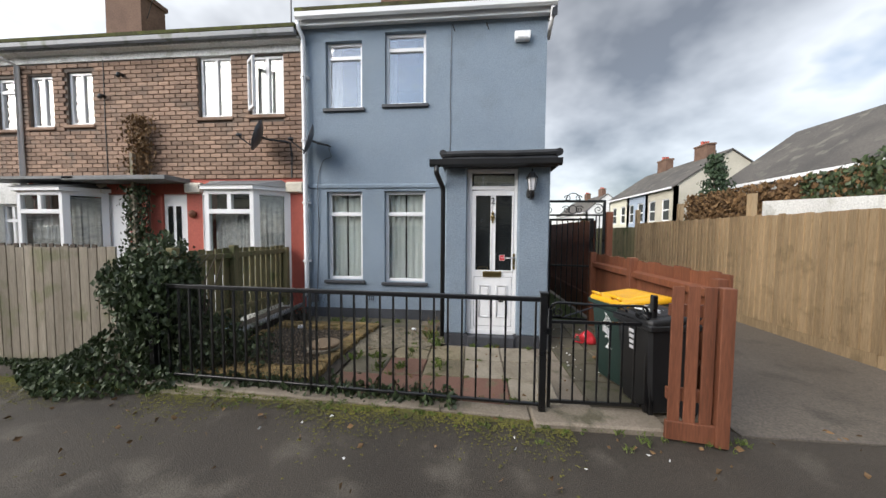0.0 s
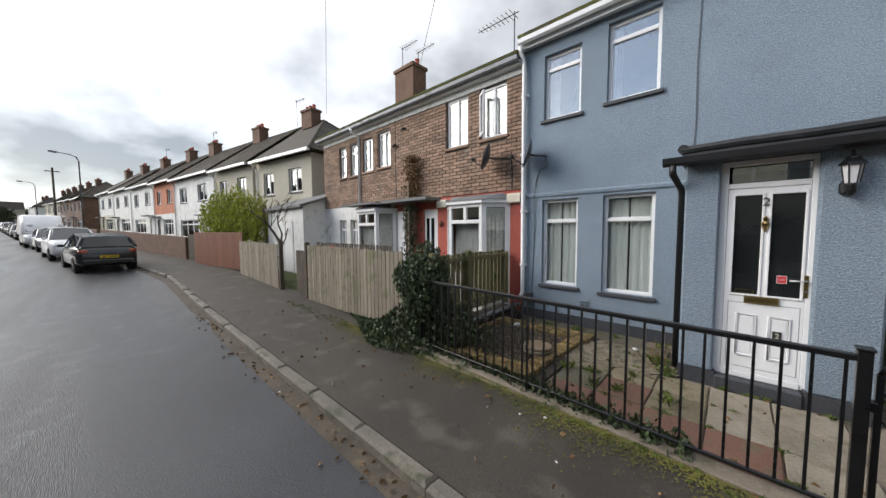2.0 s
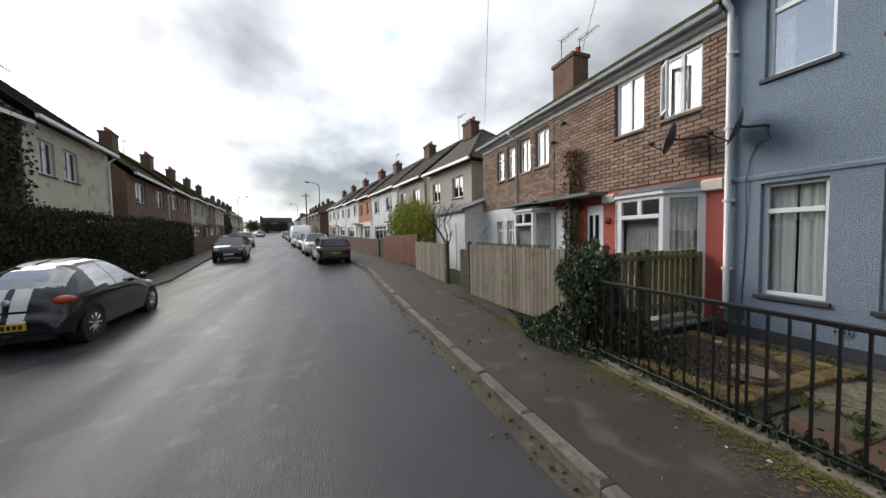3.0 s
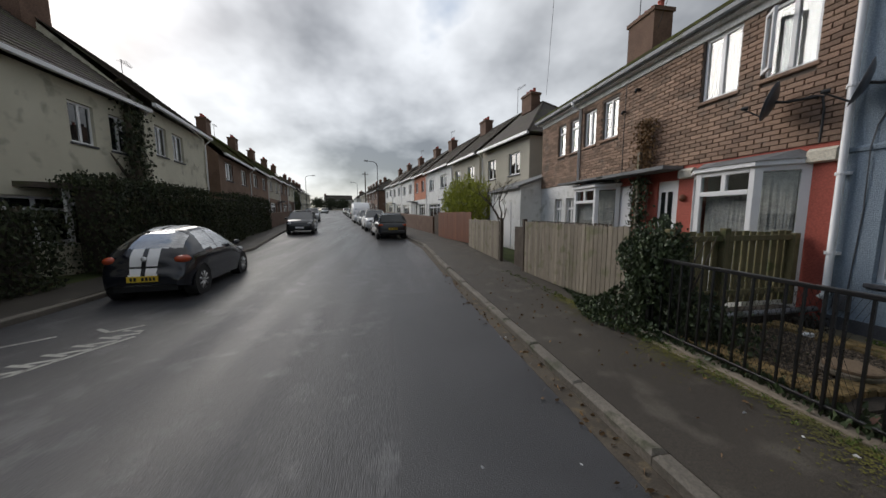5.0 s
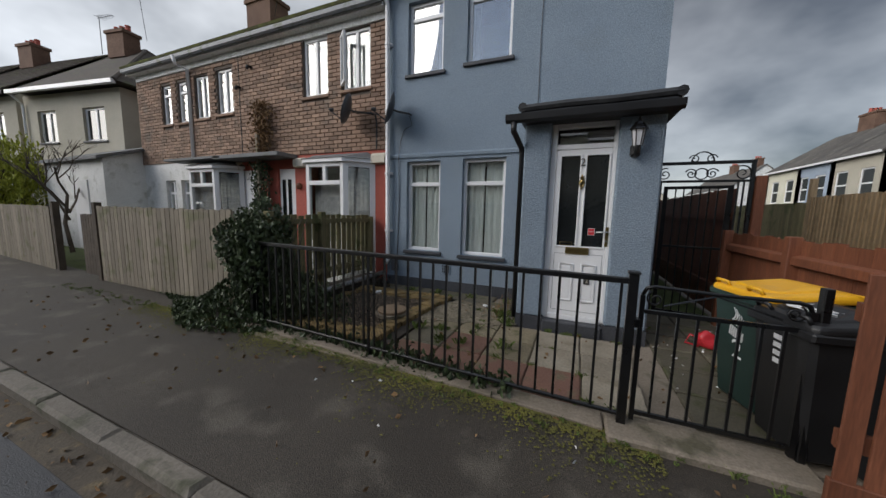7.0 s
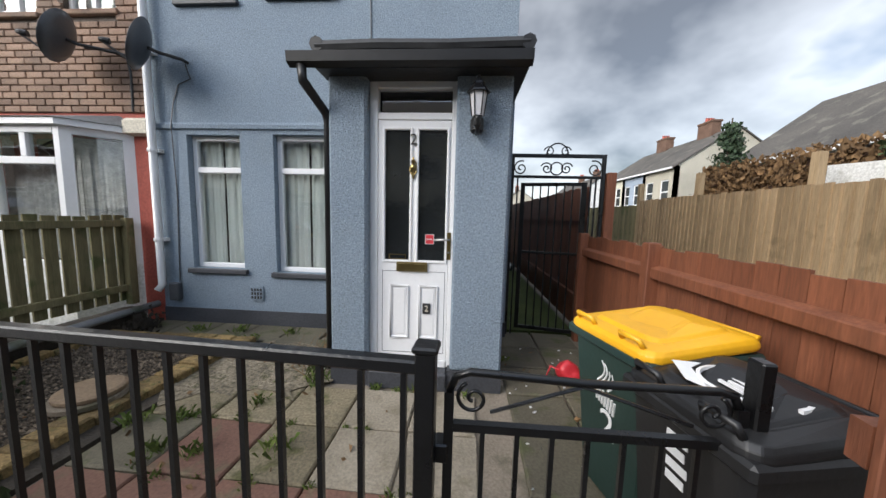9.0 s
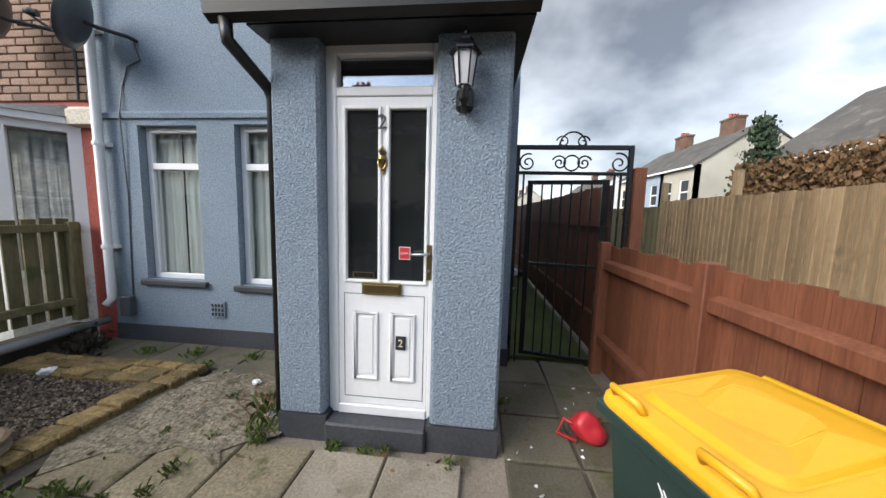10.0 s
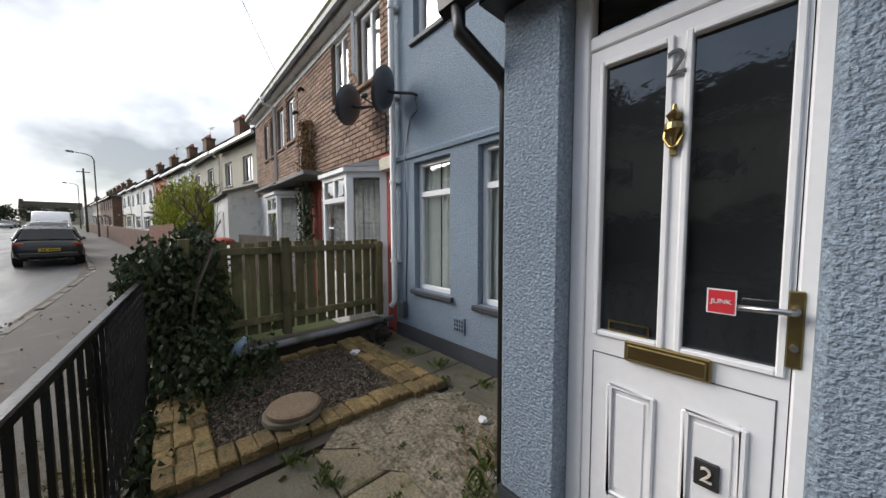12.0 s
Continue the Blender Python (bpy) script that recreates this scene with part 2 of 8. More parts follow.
M["green_wood"] = surface("algae-green timber", (0.12, 0.105, 0.05), (0.19, 0.165, 0.085), rough=0.9, grain=16, patch=1.6, stretch=(7, 7, 0.5), bump=0.35, spread=0.2, c=(0.085, 0.095, 0.035))
M["leaf"] = surface("ivy leaf", (0.028, 0.044, 0.016), (0.05, 0.072, 0.026), rough=0.55, grain=20, patch=8, bump=0.1, spread=0.5)
M["leaf_dry"] = surface("dead leaf", (0.14, 0.08, 0.035), (0.2, 0.12, 0.055), rough=0.9, grain=20, patch=8, bump=0.1, spread=0.4)
M["leaf_yellow"] = surface("yellow-green leaf", (0.24, 0.27, 0.025), (0.36, 0.38, 0.045), rough=0.7, grain=20, patch=6, bump=0.1, spread=0.35)
M["hedge"] = surface("hedge leaf", (0.018, 0.028, 0.01), (0.04, 0.05, 0.016), rough=0.7, grain=20, patch=2, bump=0.1, spread=0.5, c=(0.06, 0.045, 0.02))
M["bark"] = surface("bark", (0.06, 0.045, 0.035), (0.1, 0.08, 0.06), rough=0.95, grain=40, patch=4, bump=0.5)
M["brass"] = surface("polished brass", (0.27, 0.2, 0.085), (0.35, 0.265, 0.115), rough=0.36, metal=1.0, grain=40, patch=4, bump=0.05, mottle=0.05)
M["chrome"] = surface("steel", (0.5, 0.5, 0.5), (0.6, 0.6, 0.6), rough=0.3, metal=1.0, bump=0.03, mottle=0.03)
M["grey_metal"] = surface("grey metal", (0.07, 0.075, 0.085), (0.1, 0.105, 0.115), rough=0.45, metal=0.3, bump=0.05, mottle=0.05)
M["grey_pipe"] = surface("grey pipe", (0.2, 0.21, 0.225), (0.27, 0.28, 0.295), rough=0.5, bump=0.1, c=(0.1, 0.11, 0.08), mottle=0.08)
M["white_plastic"] = plain("white board", (0.72, 0.72, 0.72), 0.4)
M["red_plastic"] = plain("red plastic", (0.5, 0.03, 0.04), 0.4)
M["blue_plastic"] = plain("pale blue plastic", (0.3, 0.42, 0.55), 0.3)
M["bin_green"] = surface("dark green bin plastic", (0.012, 0.03, 0.026), (0.018, 0.04, 0.034), rough=0.4, grain=40, patch=3, bump=0.1, mottle=0.05)
M["bin_yellow"] = surface("yellow bin plastic", (0.72, 0.36, 0.01), (0.8, 0.42, 0.015), rough=0.38, grain=30, patch=3, bump=0.05, mottle=0.03)
M["curtain"] = surface("pale curtain", (0.7, 0.76, 0.735), (0.78, 0.82, 0.8), rough=0.95, grain=30, patch=3, bump=0.1, mottle=0.05)
M["lace"] = surface("lace net", (0.4, 0.41, 0.41), (0.62, 0.62, 0.61), rough=0.95, grain=45, patch=14, bump=0.2)
# near-black base colour: the dimness of unlit rooms is put into it
M["room"] = surface("room dimness as dark colour", (0.05, 0.05, 0.05), (0.08, 0.08, 0.075), rough=0.95, bump=0)
M["pane"] = clear_glass("window glass")
M["pane_sky"] = clear_glass("coated window glass", 0.24, 0.6)
# opaque near-black panes: colour stands in for the unlit room behind
M["dark_glass"] = glass("opaque glass, dark as an unlit room", (0.012, 0.014, 0.015))
M["top_glass"] = clear_glass("toplight glass", 0.3, 0.6)
M["door_glass"] = surface("patterned opaque glass, dark as an unlit room", (0.012, 0.014, 0.015), (0.016, 0.018, 0.019), rough=0.06, grain=5, patch=2, bump=0.1, bump_scale=16, depth=0.01, spec=0.7, rough_var=0.03)
M["conifer"] = surface("conifer needle", (0.018, 0.035, 0.016), (0.04, 0.07, 0.03), rough=0.7, grain=20, patch=4, bump=0.1, spread=0.45)
M["roof_slate"] = surface("grey slate", (0.06, 0.055, 0.05), (0.1, 0.09, 0.08), rough=0.85, grain=20, patch=0.8, bump=0.4, c=(0.14, 0.13, 0.11))
M["pale_blue"] = surface("pale blue paint", (0.3, 0.36, 0.45), (0.36, 0.42, 0.5), rough=0.85, bump=0.2)
M["cream_white"] = surface("pale cream paint", (0.6, 0.58, 0.46), (0.68, 0.66, 0.55), rough=0.85, bump=0.2)
# opaque too, with the unlit cabin put into its dark colour
M["car_glass"] = glass("opaque car glass, dark as an unlit cabin", (0.02, 0.024, 0.027))
M["car_pane"] = clear_glass("car window glass", 0.4, 0.6)
M["car_trim"] = plain("dark car plastic", (0.012, 0.012, 0.013), 0.5)
M["gutter_dirt"] = surface("gutter grit", (0.05, 0.04, 0.03), (0.1, 0.082, 0.06), rough=0.9, grain=60, patch=3, c=(0.13, 0.1, 0.06), bump=0.6)
M["weed"] = surface("weed green", (0.06, 0.1, 0.015), (0.12, 0.15, 0.03), rough=0.8, grain=20, patch=6, bump=0.1, spread=0.4)
M["cover"] = surface("brown worn lid", (0.16, 0.11, 0.07), (0.22, 0.16, 0.1), rough=0.85, grain=50, patch=5, bump=0.4)
M["slab_dark"] = surface("dark damp slab", (0.075, 0.065, 0.045), (0.125, 0.11, 0.075), rough=0.8, grain=60, patch=2, c=(0.07, 0.075, 0.03), bump=0.4, spread=0.16)
M["slab_pale"] = surface("pale slab", (0.2, 0.17, 0.125), (0.3, 0.26, 0.2), rough=0.85, grain=60, patch=2, c=(0.2, 0.17, 0.12), bump=0.5, spread=0.12)
M["lead"] = surface("grey lead", (0.12, 0.125, 0.13), (0.2, 0.205, 0.21), rough=0.7, bump=0.3, c=(0.1, 0.1, 0.07))
M["lead_dark"] = surface("dull grey metal", (0.03, 0.03, 0.03), (0.05, 0.05, 0.049), rough=0.5, bump=0.05, mottle=0.05)
M["stone_trim"] = surface("cream stone", (0.55, 0.5, 0.4), (0.65, 0.6, 0.5), rough=0.8, bump=0.2)
M["road_paint"] = surface("worn road paint", (0.32, 0.31, 0.28), (0.45, 0.44, 0.4), rough=0.7, bump=0.3, c=(0.12, 0.12, 0.12))
M["plate_yellow"] = plain("yellow plate", (0.65, 0.45, 0.03), 0.4)
M["car_navy"] = plain("dark navy car paint", (0.008, 0.009, 0.014), 0.12, 0.0, 0.8)
M["car_grey"] = plain("charcoal car paint", (0.03, 0.032, 0.036), 0.15, 0.2, 0.8)
M["car_silver"] = plain("silver car paint", (0.42, 0.44, 0.46), 0.2, 0.4, 0.8)
M["car_white"] = plain("white car paint", (0.8, 0.8, 0.8), 0.2, 0.0, 0.8)
M["tyre"] = plain("tyre rubber", (0.015, 0.015, 0.015), 0.8)
M["lamp_red"] = plain("red lamp glass", (0.38, 0.06, 0.02), 0.15)
M["lamp_clear"] = plain("clear lamp glass", (0.5, 0.5, 0.52), 0.1)

# ---- building helpers ----
def box(bm, x0, y0, z0, x1, y1, z1, m=None):
    vs = [bm.verts.new(((x0, x1)[i & 1], (y0, y1)[i >> 1 & 1], (z0, z1)[i >> 2 & 1])) for i in range(8)]
    for f in ((0, 2, 3, 1), (4, 5, 7, 6), (0, 1, 5, 4), (2, 6, 7, 3), (0, 4, 6, 2), (1, 3, 7, 5)):
        bm.faces.new([vs[i] for i in f])
    if m is not None:
        for v in vs:
            v.co = m @ v.co
    return vs


def prism(bm, ring, vec):
    """A solid from a flat ring of points, pushed along vec."""
    a = [bm.verts.new(p) for p in ring]
    b = [bm.verts.new(Vector(p) + Vector(vec)) for p in ring]
    n = len(a)
    bm.faces.new(a); bm.faces.new(b[::-1])
    for i in range(n):
        bm.faces.new((a[i], b[i], b[(i + 1) % n], a[(i + 1) % n]))


def tube(bm, pts, r, seg=8, r1=None, cap=True):
    """A round bar along points, tapering from r to r1."""
    pts = [Vector(p) for p in pts]
    rings = []
    for i, p in enumerate(pts):
        d = (pts[min(i + 1, len(pts) - 1)] - pts[max(i - 1, 0)]).normalized()
        s = d.orthogonal().normalized() if i == 0 else (s - d * s.dot(d)).normalized()
        t = d.cross(s)
        rr = r if r1 is None else r + (r1 - r) * i / (len(pts) - 1)
        rings.append([bm.verts.new(p + (s * math.cos(2 * math.pi * k / seg) + t * math.sin(2 * math.pi * k / seg)) * rr) for k in range(seg)])
    for a, b in zip(rings, rings[1:]):
        for k in range(seg):
            bm.faces.new((a[k], a[(k + 1) % seg], b[(k + 1) % seg], b[k]))
    if cap:
        bm.faces.new(rings[0][::-1]); bm.faces.new(rings[-1])


def lathe(bm, profile, centre, seg=16, axis=None):
    """A turned shape: (radius, height) pairs round z, or round axis."""
    q = Vector((0, 0, 1)).rotation_difference(Vector(axis)) if axis else None
    rings = []
    for r, h in profile:
        ring = []
        for k in range(seg):
            p = Vector((r * math.cos(2 * math.pi * k / seg), r * math.sin(2 * math.pi * k / seg), h))
            ring.append(bm.verts.new(Vector(centre) + (q @ p if q else p)))
        rings.append(ring)
    for a, b in zip(rings, rings[1:]):
        for k in range(seg):
            bm.faces.new((a[k], a[(k + 1) % seg], b[(k + 1) % seg], b[k]))
    bm.faces.new(rings[0][::-1]); bm.faces.new(rings[-1])


ORIGIN = {}


def finish(bm, bevel=0.0, smooth=False):
    bmesh.ops.recalc_face_normals(bm, faces=bm.faces)
    if bevel:
        bmesh.ops.bevel(bm, geom=bm.edges[:], offset=bevel, segments=1, affect="EDGES", clamp_overlap=True)
    if smooth:
        for f in bm.faces:
            f.smooth = True


def part(name, bm, material, parent=None, label="", bevel=0.0, smooth=False):
    """Links a bmesh as one mesh object, under parent if given; its points are in world places."""
    finish(bm, bevel, smooth)
    me = bpy.data.meshes.new(name)
    bm.to_mesh(me); bm.free()
    me.materials.append(M[material] if isinstance(material, str) else material)
    ob = new(name, me)
    if parent is not None:
        o = ORIGIN[parent.name]
        me.transform(Matrix.Translation(-o))
        ob.parent = parent
        ORIGIN[ob.name] = o
    if label:
        tagged(ob, label)
    return ob


def thing(name, at_, label, category, group="", kind=""):
    """An Empty at the base of a thing, which parents its parts."""
    ob = new(name)
    ob.location = at_
    ob.empty_display_size = 0.1
    ORIGIN[ob.name] = Vector(at_)
    return tagged(ob, label, category, group, kind)


def single(name, bm, material, label, category, kind="", group="", bevel=0.0, smooth=False, at_=None):
    """A top-level thing that is one mesh."""
    ob = part(name, bm, material, None, "", bevel, smooth)
    if at_ is not None:
        ob.data.transform(Matrix.Translation(-Vector(at_))); ob.location = at_
    ORIGIN[ob.name] = Vector(at_) if at_ is not None else Vector()
    return tagged(ob, label, category, group, kind)


def B():
    return bmesh.new()


def wall_boxes(bm, axis, c0, c1, a0, a1, z0, z1, holes):
    """A wall between c0 and c1 across, from a0 to a1 along, with holes (a, b, za, zb)."""
    holes = [h for h in holes if h[1] > a0 and h[0] < a1]
    xs = sorted({a0, a1, *[h[0] for h in holes], *[h[1] for h in holes]})
    for u, v in zip(xs, xs[1:]):
        cut = sorted((h[2], h[3]) for h in holes if h[0] <= u + 1e-6 and h[1] >= v - 1e-6)
        z = z0
        for lo, hi in [*cut, (z1, z1)]:
            if lo > z + 1e-6:
                box(bm, *((u, c0, z, v, c1, lo) if axis == "x" else (c0, u, z, c1, v, lo)))
            z = max(z, hi)
    bmesh.ops.remove_doubles(bm, verts=bm.verts[:], dist=1e-5)


# ---- the large structure ----
# beyond x = -15 the street turns a little and it climbs gently from x = -8
KERB_Y, FAR_KERB_Y = -3.06, -10.8
ROAD_Z, PAVE_Z = -0.13, 0.0
TURN = radians(9)


def climb(x):
    return 0.024 * max(0.0, min(-x, 170) - 8)


def along(p):
    """Where a point of the straight plan lies on the real street."""
    x, y, z = p
    z += climb(x)
    if x < -15:
        d = x + 15
        x, y = -15 + d * math.cos(TURN) - (y + 6) * math.sin(TURN) * min(1, -d / 8), y + d * math.sin(TURN)
    return Vector((x, y, z))


def strip(bm, x0, x1, y0, y1, z0, z1, bottom):
    """A long sheet along the street between y0 (height z0) and y1 (height z1)."""
    xs = [x1]
    while xs[-1] > x0:
        xs.append(max(x0, xs[-1] - (3 if xs[-1] > -40 else 10)))
    rows = [[bm.verts.new(along(p)) for p in ((x, y0, bottom), (x, y0, z0), (x, y1, z1), (x, y1, bottom))] for x in xs]
    for a, b in zip(rows, rows[1:]):
        for i in range(4):
            bm.faces.new((a[i], a[(i + 1) % 4], b[(i + 1) % 4], b[i]))
    bm.faces.new(rows[0]); bm.faces.new(rows[-1][::-1])


bm = B(); xs_ = [900, 60, *range(20, -42, -2), *range(-42, -175, -8), -900]
rows_ = [[bm.verts.new((x, y, climb(x) - 0.5)) for y in (-800, 0, 800)] for x in xs_]
for a, b in zip(rows_, rows_[1:]):
    for i in (0, 1):
        bm.faces.new((a[i], a[i + 1], b[i + 1], b[i]))
bmesh.ops.solidify(bm, geom=bm.faces[:], thickness=0.3)
single("ground", bm, "grass", "rough grassy ground reaching to the horizon", "ground", "structure")
bm = B(); strip(bm, -220, 60, FAR_KERB_Y, KERB_Y - 0.13, ROAD_Z, ROAD_Z, -0.4)
single("road", bm, "asphalt", "wet grey asphalt street with shiny wheel tracks", "road", "structure")
bm = B(); strip(bm, -220, 30, KERB_Y, -1.0, -0.025, 0.0, -0.35)
single("pavement_near", bm, "pavement", "brown worn asphalt pavement with moss", "pavement", "structure")
bm = B(); strip(bm, -220, 60, -12.3, FAR_KERB_Y - 0.13, -0.02, -0.02, -0.4)
single("pavement_far", bm, "pavement", "brown asphalt pavement across the street", "pavement", "structure")
bm = B(); strip(bm, -220, -3.4, -0.98, 1.2, -0.02, -0.02, -0.35)
single("front_gardens", bm, "grass", "rough grass of front gardens behind the fences", "ground", "structure")
bm = B(); strip(bm, -220, 40, -15.4, -12.32, -0.02, -0.02, -0.35)
single("front_gardens_far", bm, "grass", "rough grass of front gardens across the street", "ground", "structure")
bm = B(); box(bm, -3.4, -1.72, -0.4, 2.1, 1.2, 0.002)
single("garden_ground", bm, "concrete", "weathered concrete of a front garden", "ground", "structure")
bm = B(); box(bm, 2.05, -1.85, -0.4, 4.9, 40, 0.006)
single("driveway", bm, "drive", "damp concrete driveway between fences", "driveway", "structure")
# darker repaired strip and wet wheel tracks lie flush on the road
bm = B(); strip(bm, -8.2, 20, -4.85, KERB_Y - 0.3, ROAD_Z + 0.004, ROAD_Z + 0.004, ROAD_Z - 0.05)
single("road_patch", bm, "patch", "darker strip of newer asphalt along the kerb", "road", "structure")
bm = B(); strip(bm, -220, 40, KERB_Y - 0.3, KERB_Y - 0.13, ROAD_Z + 0.008, ROAD_Z + 0.02, ROAD_Z - 0.05)
single("gutter_dirt", bm, "gutter_dirt", "brown grit and dead leaves in the road gutter", "road", "structure")
# ---- shapes shared by houses ----
def roof_slope(name, x0, x1, ya, za, yb, zb, material, parent, courses=22, thick=0.05):
    """A tiled slope from the eaves (ya, za) to the ridge (yb, zb), in overlapping courses."""
    bm = B()
    d = Vector((0, yb - ya, zb - za)); step = d / courses; up = Vector((0, -d.z, d.y)).normalized() * (1 if d.y > 0 else -1)
    top = []
    for i in range(courses):
        a = Vector((0, ya, za)) + step * i
        top += [a + up * thick, a + step + up * thick * 0.4]
    ring = top + [Vector((0, yb, zb)), Vector((0, ya, za))]
    prism(bm, [(x0, p.y, p.z) for p in ring], (x1 - x0, 0, 0))
    return part(name, bm, material, parent)


def chimney(parent, x, y, z0, z1, w, d, material, pots=3):
    bm = B(); box(bm, x - w / 2, y - d / 2, z0, x + w / 2, y + d / 2, z1 - 0.12)
    box(bm, x - w / 2 - 0.05, y - d / 2 - 0.05, z1 - 0.12, x + w / 2 + 0.05, y + d / 2 + 0.05, z1)
    ch = part("chimney", bm, material, parent, "brick chimney stack with pots")
    for i in range(pots):
        bm = B(); lathe(bm, [(0.1, 0), (0.085, 0.2), (0.1, 0.22), (0.1, 0.26)], (x - w / 2 + w * (i + 0.5) / pots, y, z1), 8)
        part("chimney_pot", bm, "red_paint", ch)
    return ch


def aerial(x, y, z, h=1.3, way=1.0):
    t = thing("tv_aerial", (x, y, z), "thin metal television aerial on a chimney mast", "aerial", "roof aerials")
    bm = B(); tube(bm, [(x, y, z - 0.7), (x, y, z + h)], 0.016, 6); part("mast", bm, "grey_metal", t)
    bm = B(); tube(bm, [(x - 0.1 * way, y, z + h - 0.05), (x + 0.9 * way, y, z + h - 0.05)], 0.012, 5); part("boom", bm, "grey_metal", t)
    bm = B()
    for i in range(9):
        u = x + way * (0.02 + i * 0.1); tube(bm, [(u, y - 0.2 + i * 0.012, z + h - 0.05), (u, y + 0.2 - i * 0.012, z + h - 0.05)], 0.006, 4)
    part("elements", bm, "grey_metal", t)


def window(parent, x0, x1, z0, z1, y, face=-1, fan=0.76, mull=0, sill="plinth", reveal=0.08, bar=0.055, glass_mat="pane", open_pane=False):
    """A plastic window in a wall whose face is at y, facing along face * y."""
    f = y - face * reveal
    ya, yb = sorted((f, f - face * 0.06))
    zt = z0 + (z1 - z0) * fan if fan else None
    bm = B()
    box(bm, x0, ya, z0, x0 + bar, yb, z1); box(bm, x1 - bar, ya, z0, x1, yb, z1)
    box(bm, x0 + bar, ya, z0, x1 - bar, yb, z0 + bar); box(bm, x0 + bar, ya, z1 - bar, x1 - bar, yb, z1)
    if fan:
        box(bm, x0 + bar, ya - 0.004, zt - bar * 0.6, x1 - bar, yb + 0.004, zt + bar * 0.6)
    for i in range(mull):
        u = x0 + (x1 - x0) * (i + 1) / (mull + 1); box(bm, u - bar * 0.6, ya - 0.003, z0 + bar, u + bar * 0.6, yb + 0.003, z1 - bar)
    w = part("window", bm, "upvc", parent, "white plastic window", bevel=0.006)
    g = f - face * 0.03
    us = [x0 + (x1 - x0) * i / (mull + 1) for i in range(mull + 2)]
    for a, b in zip(us, us[1:]):
        for lo, hi in (((z0, zt), (zt, z1)) if fan else ((z0, z1),)):
            bm = B(); box(bm, a + bar * 0.8, g - 0.004, lo + bar * 0.8, b - bar * 0.8, g + 0.004, hi - bar * 0.8)
            p = part("pane", bm, glass_mat, w); p.visible_shadow = False
    if sill:
        bm = B(); sa, sb = sorted((y + face * 0.045, f)); box(bm, x0 - 0.05, sa, z0 - 0.06, x1 + 0.05, sb, z0 - 0.002)
        part("sill", bm, sill, w, "", 0.008)
    return w


def curtain(x0, x1, z0, z1, y, material, label, folds=9, gap=0.0, name="curtain"):
    """A hanging cloth with folds; gap opens its middle."""
    bm = B(); n = 48; rows = []
    for k in range(n + 1):
        u = x0 + (x1 - x0) * k / n
        yy = y + 0.018 * math.sin(k / n * folds * 2 * math.pi + 0.5 * math.sin(k * 0.7))
        rows.append((bm.verts.new((u, yy, z0)), bm.verts.new((u, yy + 0.006, z1))))
    for k, (a, b) in enumerate(zip(rows, rows[1:])):
        if gap and abs((k + 0.5) / n - 0.5) < gap:
            continue
        bm.faces.new((a[0], b[0], b[1], a[1]))
    bmesh.ops.solidify(bm, geom=bm.faces[:], thickness=0.004)
    return single(name, bm, material, label, "curtain", group="curtains in the windows", smooth=True, at_=((x0 + x1) / 2, y, z0))


def text(name, body, size, m, material, parent, depth=0.003):
    cu = bpy.data.curves.new(name, "FONT")
    cu.body, cu.size, cu.extrude, cu.align_x, cu.align_y, cu.resolution_u = body, size, depth, "CENTER", "CENTER", 4
    tmp = bpy.data.objects.new(name, cu)
    me = bpy.data.meshes.new_from_object(tmp)
    bpy.data.objects.remove(tmp)
    me.transform(m); me.transform(Matrix.Translation(-ORIGIN[parent.name]))
    me.materials.clear(); me.materials.append(M[material])
    ob = new(name, me); ob.parent = parent
    return ob


# ---- blue house ----
WALL_Y, H_L, H_R, EAVES, FRONT = 0.82, -3.08, 1.15, 5.17, 0.21
built = set(scene.objects)
WIN = [(-2.66, -2.0, 3.76, 4.92, 0.78), (-1.59, -0.87, 3.80, 5.03, 0.78), (-2.67, -2.01, 0.71, 2.30, 0.75), (-1.605, -0.875, 0.69, 2.31, 0.75)]
house = thing("house", (-1.0, 0.82, 0), "end-of-terrace house with blue-grey roughcast walls and dark plinth", "house")
bm = B()
wall_boxes(bm, "x", WALL_Y, WALL_Y + 0.28, H_L, H_R, 0.2, EAVES, [w[:4] for w in WIN])
part("front_wall", bm, "render_blue", house)
bm = B(); box(bm, H_R - 0.28, WALL_Y + 0.28, 0.2, H_R, 8.2, EAVES); prism(bm, [(H_R, WALL_Y, EAVES), (H_R, 8.2, EAVES), (H_R, 4.4, 6.95)], (-0.28, 0, 0))
part("side_wall", bm, "render_blue", house)
bm = B(); box(bm, H_L, 7.92, 0, H_R - 0.28, 8.2, EAVES); part("back_wall", bm, "render_blue", house)
# added partition and floor, coloured dark so the windows look unlit
bm = B(); box(bm, H_L, 3.4, 0, H_R - 0.28, 3.5, EAVES); part("dark_inner_wall", bm, "room", house)
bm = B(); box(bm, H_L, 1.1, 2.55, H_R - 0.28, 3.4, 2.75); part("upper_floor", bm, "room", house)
bm = B(); box(bm, H_L, WALL_Y - 0.012, 0.0, H_R + 0.012, WALL_Y + 0.28, 0.2); box(bm, H_R - 0.2, WALL_Y + 0.28, 0, H_R + 0.012, 8.2, 0.2)
part("plinth", bm, "plinth", house, "black painted plinth")
bm = B(); prism(bm, [(H_L, WALL_Y, 2.36), (H_L, WALL_Y - 0.025, 2.365), (H_L, WALL_Y - 0.03, 2.41), (H_L, WALL_Y, 2.44)], (-0.46 - H_L, 0, 0)); part("string_course", bm, "render_blue", house)
bm = B(); box(bm, H_L, 0.7, EAVES - 0.02, H_R + 0.1, 0.82, EAVES); part("soffit", bm, "upvc", house)
